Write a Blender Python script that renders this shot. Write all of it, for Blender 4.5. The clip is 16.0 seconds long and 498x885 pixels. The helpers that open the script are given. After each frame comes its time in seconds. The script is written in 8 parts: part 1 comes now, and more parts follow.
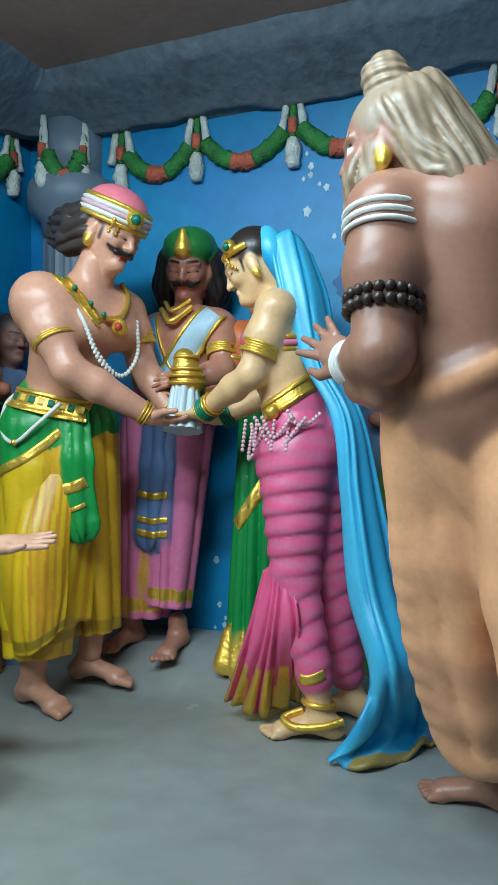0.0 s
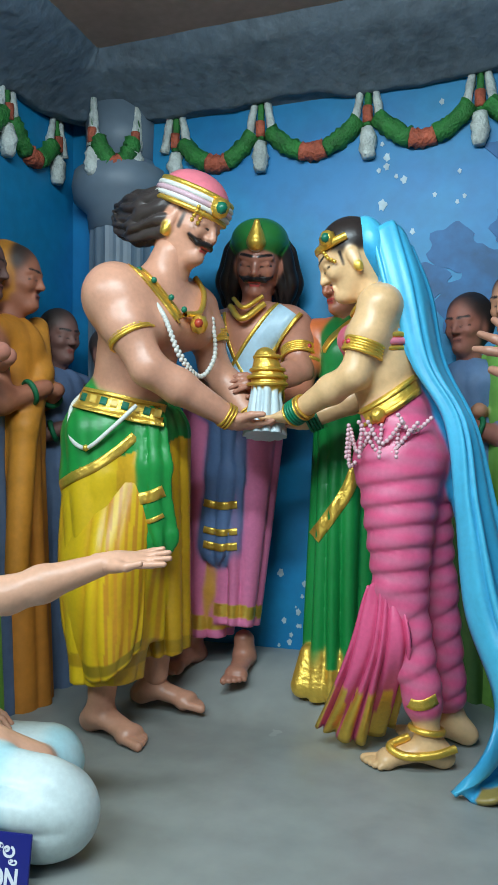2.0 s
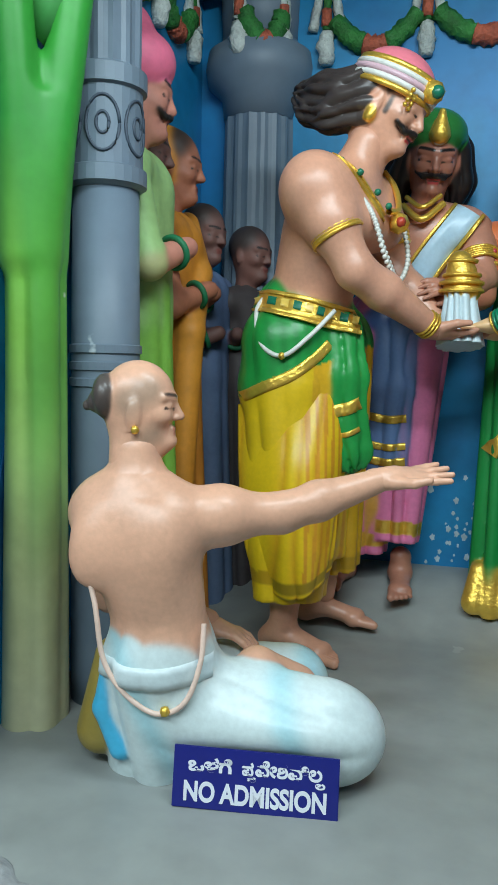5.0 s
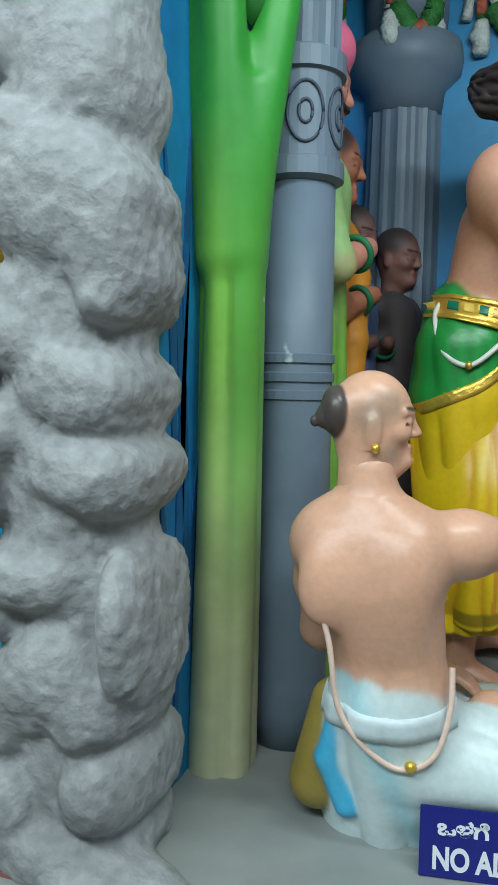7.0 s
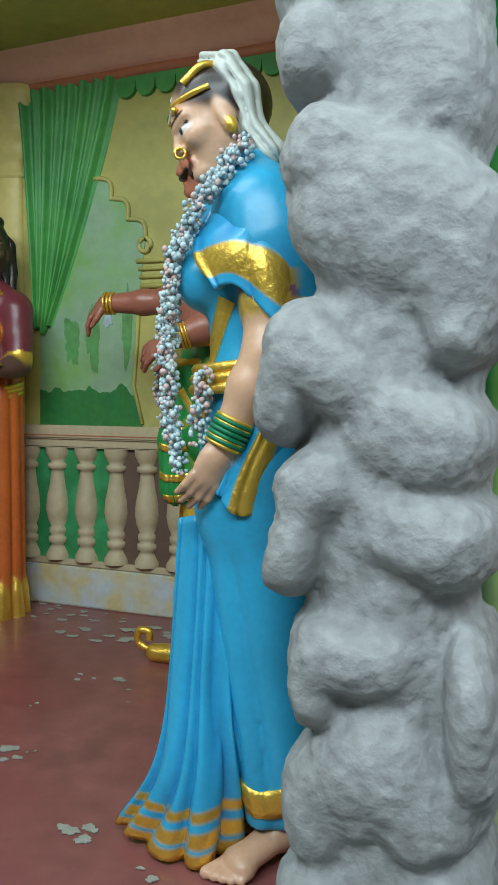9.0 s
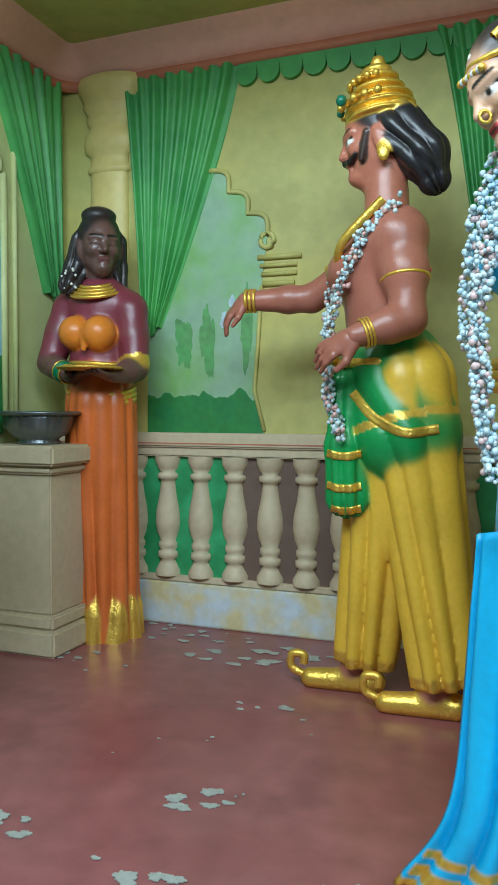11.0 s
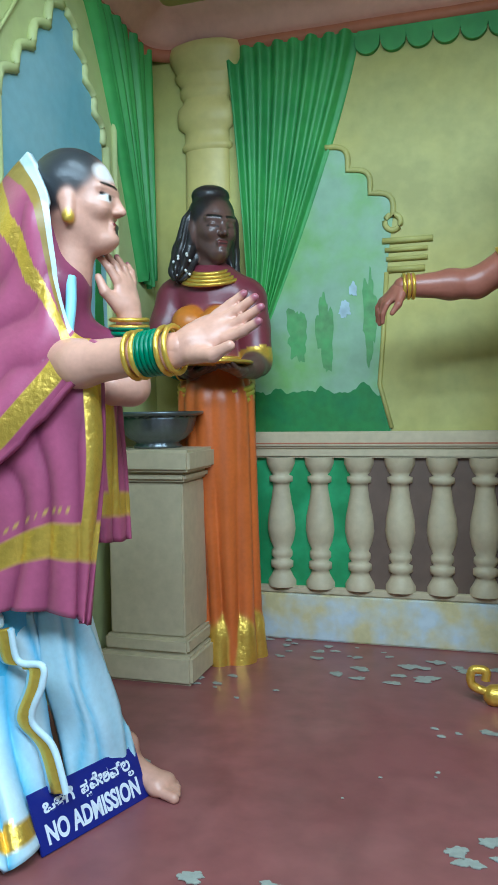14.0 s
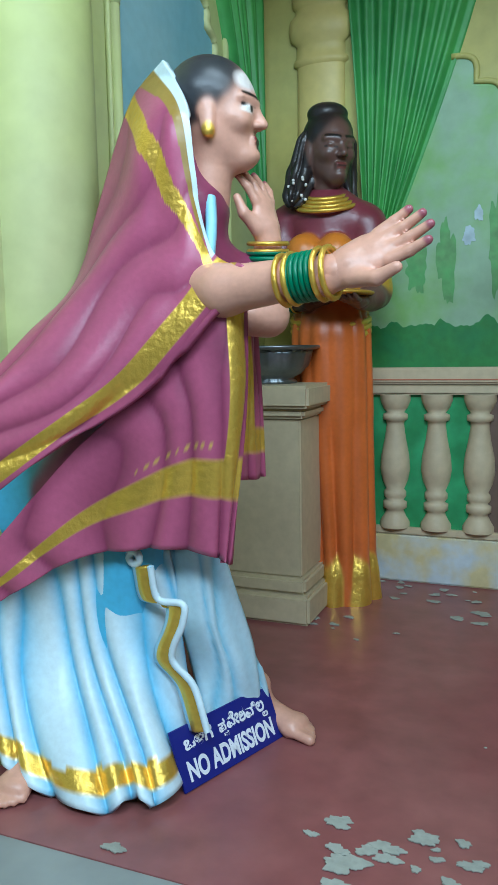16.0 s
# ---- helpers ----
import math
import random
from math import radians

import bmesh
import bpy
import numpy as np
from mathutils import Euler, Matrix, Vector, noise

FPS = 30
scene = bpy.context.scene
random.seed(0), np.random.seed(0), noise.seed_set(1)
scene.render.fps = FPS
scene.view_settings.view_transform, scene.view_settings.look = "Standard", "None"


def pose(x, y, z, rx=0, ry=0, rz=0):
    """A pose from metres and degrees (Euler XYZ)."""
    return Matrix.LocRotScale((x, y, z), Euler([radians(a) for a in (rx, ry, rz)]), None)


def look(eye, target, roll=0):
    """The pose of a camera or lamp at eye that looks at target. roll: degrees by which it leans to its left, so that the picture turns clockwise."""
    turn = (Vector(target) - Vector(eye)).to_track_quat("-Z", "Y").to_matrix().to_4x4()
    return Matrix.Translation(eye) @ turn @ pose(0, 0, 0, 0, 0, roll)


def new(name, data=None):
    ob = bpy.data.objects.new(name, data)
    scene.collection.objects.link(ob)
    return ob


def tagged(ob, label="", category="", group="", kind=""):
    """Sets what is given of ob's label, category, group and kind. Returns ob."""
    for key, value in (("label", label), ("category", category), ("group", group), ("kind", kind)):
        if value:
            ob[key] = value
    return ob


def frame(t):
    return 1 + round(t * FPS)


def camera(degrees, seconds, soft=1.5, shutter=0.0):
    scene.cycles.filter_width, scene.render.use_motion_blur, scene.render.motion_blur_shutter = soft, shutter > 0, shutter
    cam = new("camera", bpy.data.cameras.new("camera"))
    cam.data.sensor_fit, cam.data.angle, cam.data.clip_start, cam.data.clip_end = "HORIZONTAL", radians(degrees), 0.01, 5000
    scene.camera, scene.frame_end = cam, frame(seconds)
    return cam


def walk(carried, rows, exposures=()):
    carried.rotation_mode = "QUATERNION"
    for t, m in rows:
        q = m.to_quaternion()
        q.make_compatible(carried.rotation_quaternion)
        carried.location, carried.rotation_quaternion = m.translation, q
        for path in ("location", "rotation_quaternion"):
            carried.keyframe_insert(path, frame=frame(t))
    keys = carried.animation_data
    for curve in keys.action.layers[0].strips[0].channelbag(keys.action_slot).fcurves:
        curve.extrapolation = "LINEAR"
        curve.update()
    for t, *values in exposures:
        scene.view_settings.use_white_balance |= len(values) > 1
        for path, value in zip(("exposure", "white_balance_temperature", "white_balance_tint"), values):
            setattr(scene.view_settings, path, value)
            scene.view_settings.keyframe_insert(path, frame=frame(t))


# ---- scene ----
cam = camera(35.8, 16.0)
METRES, EYE, TILT, LEAN, TURN = 4.0, 0.96, 0.0, 0.0, 22.4
ROWS = [
    (0.0, 0.0, 0.0, 0.0, -0.0, 0.0, 0.0),
    (0.5, -0.0373, -0.0045, 0.0011, -4.84, -0.96, -0.06),
    (1.0, -0.0581, 0.0106, 0.0015, -5.99, -0.29, 0.81),
    (1.5, -0.0787, 0.0394, 0.0031, -2.47, 1.0, 1.85),
    (2.0, -0.109, 0.0508, 0.0004, -3.04, 0.4, -0.16),
    (2.5, -0.1511, 0.0488, 0.001, -8.74, -0.31, -0.97),
    (3.0, -0.1776, 0.0664, -0.003, -13.1, -1.7, 0.25),
    (3.5, -0.2084, 0.0817, -0.003, -10.9, -3.32, 0.77),
    (4.0, -0.2451, 0.0817, -0.0036, -8.47, -4.29, 0.44),
    (6.5, -0.3652, 0.133, -0.0074, -4.43, -7.07, -1.71),
    (7.0, -0.3933, 0.155, -0.0073, -3.51, -5.21, -0.98),
    (7.5, -0.411, 0.1804, -0.0083, -0.81, -4.88, -0.31),
    (8.0, -0.4413, 0.1871, -0.0079, -0.03, -4.35, -0.26),
    (8.5, -0.4842, 0.189, -0.0033, -0.46, -3.19, -0.58),
    (9.0, -0.5163, 0.2063, -0.003, -0.63, -2.93, -0.54),
    (9.5, -0.5443, 0.2292, -0.0034, -0.71, -2.73, -0.5),
    (10.0, -0.5872, 0.23, -0.0059, -1.42, -2.56, -0.18),
    (12.5, -0.7579, 0.3, -0.0084, -0.41, -1.34, 0.73),
    (13.0, -0.7804, 0.3245, -0.0048, 2.05, -0.53, 1.62),
    (13.5, -0.8131, 0.3327, -0.0082, 0.53, -0.49, 0.58),
    (14.0, -0.8364, 0.3348, -0.0059, -5.6, -2.57, 0.93),
    (14.5, -0.8473, 0.3357, -0.0056, -5.96, -5.37, 2.2),
    (15.0, -0.8555, 0.336, -0.0077, -3.83, -6.74, 2.6),
    (15.5, -0.8646, 0.3481, -0.0107, -2.47, -7.34, 2.26),
    (16.0, -0.8741, 0.3611, -0.0101, -0.29, -6.93, 1.04),
]
EXPOSURES = [(0.0, -0.12, 6100, 8), (2.0, -0.02, 6400, 10), (4.0, -0.08, 6500, 10), (6.5, -0.3, 6600, 10), (8.5, -0.28, 6700, 11), (10.0, -0.2, 6500, 10), (12.5, 0.68, 5400, 6), (13.5, 0.15, 5450, 6), (14.0, 0.2, 5500, 6), (14.5, 0.06, 5650, 7), (16.0, -0.06, 5700, 8)]
walk(cam, [(t, pose(0, 0, EYE, TILT, LEAN, TURN) @ pose(METRES * x, METRES * y, METRES * z, 90 + pitch, roll, yaw)) for t, x, y, z, yaw, pitch, roll in ROWS], EXPOSURES)

# ---------------------------------------------------------------- light
world = bpy.data.worlds.new("hall_air")
scene.world = world
world.use_nodes = True
world.node_tree.nodes["Background"].inputs[0].default_value = (0.8, 0.9, 1.0, 1)
world.node_tree.nodes["Background"].inputs[1].default_value = 0.02


def area_lamp(name, at, target, sx, sy, power, colour):
    data = bpy.data.lights.new(name, "AREA")
    data.shape, data.size, data.size_y, data.energy, data.color = "RECTANGLE", sx, sy, power, colour
    ob = new(name, data)
    ob.matrix_world = look(at, target)
    return ob


area_lamp("niche_tube_lamp", (-0.9, 0.9, 2.45), (-1.25, 2.6, 0.8), 1.2, 0.10, 34, (0.76, 0.94, 1.0))
area_lamp("niche_tube_lamp", (-3.7, 0.9, 2.45), (-3.8, 2.6, 0.5), 1.2, 0.10, 15, (0.80, 0.95, 1.0))
area_lamp("hall_ceiling_lamp", (-2.6, -1.1, 2.95), (-2.6, 0.9, 0.4), 4.4, 0.6, 172, (0.76, 0.93, 1.0))


# ---------------------------------------------------------------- materials
V = lambda *a: np.array(a, float)


def unit(v):
    v = V(*v)
    return v / np.linalg.norm(v)


def lin(r, g, b):
    """A paint colour given as 0 to 255 display values."""
    return tuple(((v / 255 + 0.055) / 1.055) ** 2.4 if v > 10 else v / 255 / 12.92 for v in (r, g, b))


GOLD = lin(236, 194, 84)


def surface(name, colour, rough=0.6, metal=0.0, vary=0.18, grain=30.0, bump=0.15, tint=None, stain=2.2, attr=False, depth=0.004,
            chips=None, chip_at=0.7):
    """A painted or mineral surface: large stains, fine grain, a little relief, and bare chips if asked for."""
    m = bpy.data.materials.new(name)
    m.use_nodes = True
    n, k = m.node_tree.nodes, m.node_tree.links
    b = n["Principled BSDF"]
    geo = n.new("ShaderNodeNewGeometry")
    big, fine = n.new("ShaderNodeTexNoise"), n.new("ShaderNodeTexNoise")
    big.inputs["Scale"].default_value, big.inputs["Detail"].default_value = stain, 6
    fine.inputs["Scale"].default_value, fine.inputs["Detail"].default_value = grain, 8
    for t in (big, fine):
        k.new(geo.outputs["Position"], t.inputs["Vector"])
    ramp = n.new("ShaderNodeMapRange")
    ramp.inputs["From Min"].default_value, ramp.inputs["From Max"].default_value = 0.3, 0.7
    ramp.inputs["To Min"].default_value, ramp.inputs["To Max"].default_value = 1 - vary, 1 + vary
    mixn = n.new("ShaderNodeMath")
    mixn.operation = "ADD"
    half = n.new("ShaderNodeMath")
    half.operation, half.inputs[1].default_value = "MULTIPLY_ADD", 0.45
    half.inputs[2].default_value = -0.225
    k.new(fine.outputs["Fac"], half.inputs[0])
    k.new(big.outputs["Fac"], mixn.inputs[0])
    k.new(half.outputs[0], mixn.inputs[1])
    k.new(mixn.outputs[0], ramp.inputs["Value"])
    mul = n.new("ShaderNodeMix")
    mul.data_type, mul.blend_type = "RGBA", "MULTIPLY"
    mul.inputs["Factor"].default_value = 1.0
    k.new(ramp.outputs[0], mul.inputs["B"])
    if attr:
        a = n.new("ShaderNodeAttribute")
        a.attribute_name = "paint"
        k.new(a.outputs["Color"], mul.inputs["A"])
        gilt = n.new("ShaderNodeMath")
        gilt.operation, gilt.inputs[1].default_value = "MULTIPLY", 0.72
        k.new(a.outputs["Alpha"], gilt.inputs[0])
        k.new(gilt.outputs[0], b.inputs["Metallic"])
    elif tint:
        two = n.new("ShaderNodeMix")
        two.data_type = "RGBA"
        two.inputs["A"].default_value, two.inputs["B"].default_value = (*colour, 1), (*tint, 1)
        st = n.new("ShaderNodeMapRange")
        st.inputs["From Min"].default_value, st.inputs["From Max"].default_value = 0.42, 0.62
        k.new(big.outputs["Fac"], st.inputs["Value"])
        k.new(st.outputs[0], two.inputs["Factor"])
        k.new(two.outputs["Result"], mul.inputs["A"])
    else:
        mul.inputs["A"].default_value = (*colour, 1)
    out = mul.outputs["Result"]
    if chips:
        chip = n.new("ShaderNodeTexNoise")
        chip.inputs["Scale"].default_value, chip.inputs["Detail"].default_value = 3.4, 5
        k.new(geo.outputs["Position"], chip.inputs["Vector"])
        edge = n.new("ShaderNodeMapRange")
        edge.inputs["From Min"].default_value, edge.inputs["From Max"].default_value = chip_at, chip_at + 0.012
        k.new(chip.outputs["Fac"], edge.inputs["Value"])
        bare = n.new("ShaderNodeMix")
        bare.data_type = "RGBA"
        bare.inputs["B"].default_value = (*chips, 1)
        k.new(out, bare.inputs["A"])
        k.new(edge.outputs[0], bare.inputs["Factor"])
        out = bare.outputs["Result"]
    k.new(out, b.inputs["Base Color"])
    b.inputs["Roughness"].default_value = rough
    if not attr:
        b.inputs["Metallic"].default_value = metal
    bp = n.new("ShaderNodeBump")
    bp.inputs["Strength"].default_value, bp.inputs["Distance"].default_value = bump, depth
    k.new(fine.outputs["Fac"], bp.inputs["Height"])
    if attr:  # gilding is hammered
        rough_gilt = n.new("ShaderNodeMath")
        rough_gilt.operation, rough_gilt.inputs[1].default_value, rough_gilt.inputs[2].default_value = "MULTIPLY_ADD", 0.6, bump
        k.new(a.outputs["Alpha"], rough_gilt.inputs[0])
        k.new(rough_gilt.outputs[0], bp.inputs["Strength"])
    k.new(bp.outputs["Normal"], b.inputs["Normal"])
    return m


PLASTER = surface("painted_plaster", (1, 1, 1), 0.35, attr=True, vary=0.12, grain=70, bump=0.15, stain=5)
RELIEF = surface("matt_relief_paint", (1, 1, 1), 0.6, attr=True, vary=0.16, grain=40, bump=0.25, stain=6)
M_BLUE = surface("blue_wall_paint", lin(22, 134, 184), 0.5, vary=0.2, tint=lin(18, 112, 166), grain=18, bump=0.35, chips=lin(150, 180, 195), chip_at=0.715)
M_ROCK = surface("grey_rock_plaster", lin(164, 166, 167), 0.72, vary=0.36, grain=34, bump=1.0, tint=lin(138, 140, 141), depth=0.008)
M_DARKROCK = surface("dark_grey_rock_plaster", lin(104, 117, 128), 0.68, vary=0.4, grain=22, bump=0.9, tint=lin(80, 94, 107), depth=0.012)
M_FLOOR1 = surface("grey_cement_floor", lin(150, 154, 150), 0.45, vary=0.2, grain=9, bump=0.15, tint=lin(132, 136, 134), chips=lin(160, 163, 160), chip_at=0.72)
M_FLOOR2 = surface("red_oxide_floor", lin(150, 92, 90), 0.32, vary=0.3, grain=12, bump=0.15, tint=lin(122, 68, 68))
M_CHIP = surface("bare_cement", lin(158, 160, 150), 0.8, vary=0.2, grain=60, bump=0.5)
M_BROWN = surface("brown_ceiling_paint", lin(176, 146, 130), 0.8, vary=0.15)
M_YELLOW = surface("ochre_yellow_wall_paint", lin(186, 180, 108), 0.6, vary=0.2, tint=lin(176, 166, 92), grain=16, bump=0.35)
M_LIME = surface("pale_lime_wall_paint", lin(196, 200, 142), 0.55, vary=0.14, tint=lin(184, 190, 124), grain=14, bump=0.2)
M_CREAM = surface("cream_stone_paint", lin(200, 184, 152), 0.55, vary=0.16, tint=lin(188, 172, 142), grain=30, bump=0.25)
M_BUFF = surface("buff_column_paint", lin(210, 190, 118), 0.5, vary=0.12, grain=25, bump=0.2)
M_GREEN = surface("green_curtain_paint", lin(66, 146, 74), 0.5, vary=0.18, tint=lin(80, 158, 78), grain=20, bump=0.2)
M_SCENE = surface("painted_landscape", lin(150, 182, 150), 0.55, vary=0.18, tint=lin(120, 165, 95), stain=4, grain=14, bump=0.15)
M_SKY = surface("painted_sky", lin(150, 190, 200), 0.55, vary=0.10, tint=lin(120, 170, 185), stain=2.5, bump=0.1)
M_BUSH = surface("painted_bushes", lin(52, 130, 62), 0.55, vary=0.25, tint=lin(38, 112, 60), stain=9, bump=0.15)
M_SHRUB = surface("painted_far_shrubs", lin(104, 160, 96), 0.55, vary=0.3, tint=lin(84, 148, 84), stain=14, bump=0.15)
M_FLAKE = surface("flaked_blue_white_paint", lin(176, 196, 204), 0.6, vary=0.2, stain=18)
M_PANELG = surface("green_panel_paint", lin(48, 140, 82), 0.5, vary=0.18, tint=lin(60, 155, 100), stain=6)
M_PANELB = surface("brown_panel_paint", lin(104, 84, 72), 0.55, vary=0.15, stain=6)
M_PINK = surface("pink_cove_paint", lin(214, 158, 138), 0.6, vary=0.10)
M_RUST = surface("rust_line_paint", lin(176, 104, 74), 0.6, vary=0.12)
M_PLINTH = surface("worn_plinth_paint", lin(214, 200, 150), 0.6, vary=0.15, tint=lin(190, 200, 205), stain=7, bump=0.3)
M_GARGREEN = surface("garland_leaf_green", lin(48, 120, 52), 0.6, vary=0.35, grain=90, bump=1.0, stain=20, depth=0.01)
M_GARRED = surface("garland_flower_red", lin(184, 92, 66), 0.6, vary=0.35, grain=90, bump=1.0, stain=20, depth=0.01)
M_GARWHITE = surface("garland_flower_white", lin(200, 206, 200), 0.6, vary=0.25, grain=90, bump=1.0, stain=20, depth=0.01)
M_COLUMN = surface("grey_column_paint", lin(112, 128, 142), 0.5, vary=0.14, tint=lin(104, 118, 132), grain=16, bump=0.2, chips=lin(180, 190, 196), chip_at=0.74)
M_LINE = surface("dark_line_paint", lin(62, 74, 88), 0.6)
M_DEEPBLUE = surface("deep_blue_paint", lin(20, 90, 142), 0.55, vary=0.3, stain=6)
M_STEEL = surface("dull_aluminium", lin(120, 126, 130), 0.38, metal=0.85, vary=0.2, grain=60)
M_SIGN = surface("navy_sign_board", lin(26, 34, 120), 0.35, vary=0.08)
M_WHITE = surface("white_sign_letters", lin(225, 228, 235), 0.5, vary=0.05)
M_HALL = surface("hall_whitewash", lin(196, 194, 186), 0.75, vary=0.08)
M_TILE = surface("hall_floor_cement", lin(120, 116, 110), 0.5, vary=0.15)


# ---------------------------------------------------------------- mesh helpers
def mesh_ob(name, bm, material, parent=None, label="", smooth=False):
    me = bpy.data.meshes.new(name)
    bmesh.ops.recalc_face_normals(bm, faces=bm.faces)
    for f in bm.faces:
        f.smooth = smooth
    bm.to_mesh(me)
    bm.free()
    me.materials.append(material)
    ob = new(name, me)
    if parent:
        ob.parent = parent
    if label:
        ob["label"] = label
    return ob


def part(name, bm, material, parent, label="", smooth=False):
    return mesh_ob(name, bm, material, parent, label, smooth)


def box_bm(lo, hi, bevel=0.0, bm=None):
    bm = bm or bmesh.new()
    c = [(a + b) / 2 for a, b in zip(lo, hi)]
    s = [b - a for a, b in zip(lo, hi)]
    made = bmesh.ops.create_cube(bm, size=1, matrix=Matrix.LocRotScale(c, None, s))
    if bevel:
        es = {e for v in made["verts"] for e in v.link_edges}
        bmesh.ops.bevel(bm, geom=list(es), offset=bevel, segments=2, affect="EDGES")
    return bm


def lathe_bm(profile, at=(0, 0, 0), seg=28, arc=(0, 360), bm=None, flutes=0, depth=0.0):
    """Turn a profile of (radius, height) round the upright axis."""
    bm = bm or bmesh.new()
    full = abs(arc[1] - arc[0]) >= 360
    count = seg if full else seg + 1
    rings = []
    for r, z in profile:
        ring = []
        for i in range(count):
            a = radians(arc[0] + (arc[1] - arc[0]) * i / seg)
            q = r * (1 - depth * abs(math.sin(a * flutes / 2))) if flutes else r
            ring.append(bm.verts.new((at[0] + q * math.cos(a), at[1] + q * math.sin(a), at[2] + z)))
        rings.append(ring)
    for lo, hi in zip(rings, rings[1:]):
        for i in range(count if full else count - 1):
            j = (i + 1) % count
            bm.faces.new((lo[i], lo[j], hi[j], hi[i]))
    if full:
        for ring in (rings[0], rings[-1]):
            bm.faces.new(ring)
    return bm


def tube_bm(pts, r, seg=8, bm=None, taper=None, lumps=0.0):
    """A round tube along points."""
    bm = bm or bmesh.new()
    pts = [Vector(p) for p in pts]
    rings = []
    for i, p in enumerate(pts):
        d = (pts[min(i + 1, len(pts) - 1)] - pts[max(i - 1, 0)]).normalized()
        side = d.cross(Vector((0, 0, 1)) if abs(d.z) < 0.9 else Vector((1, 0, 0))).normalized()
        up = side.cross(d)
        q = r * (taper(i / (len(pts) - 1)) if taper else 1)
        jit = [1 + random.uniform(-lumps, lumps) for _ in range(seg)]
        rings.append([bm.verts.new(p + q * jit[j] * (side * math.cos(2 * math.pi * j / seg) + up * math.sin(2 * math.pi * j / seg))) for j in range(seg)])
    for lo, hi in zip(rings, rings[1:]):
        for j in range(seg):
            bm.faces.new((lo[j], lo[(j + 1) % seg], hi[(j + 1) % seg], hi[j]))
    bm.faces.new(rings[0])
    bm.faces.new(rings[-1])
    return bm


def plate_bm(outline, depth, to_world, bm=None):
    """A flat plate of some thickness from an outline in (u, v); to_world maps (u, v, w) to the place."""
    bm = bm or bmesh.new()
    front = [bm.verts.new(to_world(u, v, depth)) for u, v in outline]
    back = [bm.verts.new(to_world(u, v, 0)) for u, v in outline]
    bm.faces.new(front)
    bm.faces.new(back[::-1])
    for i in range(len(front)):
        j = (i + 1) % len(front)
        bm.faces.new((front[i], back[i], back[j], front[j]))
    return bm


# ---------------------------------------------------------------- clay: smooth modelled figures


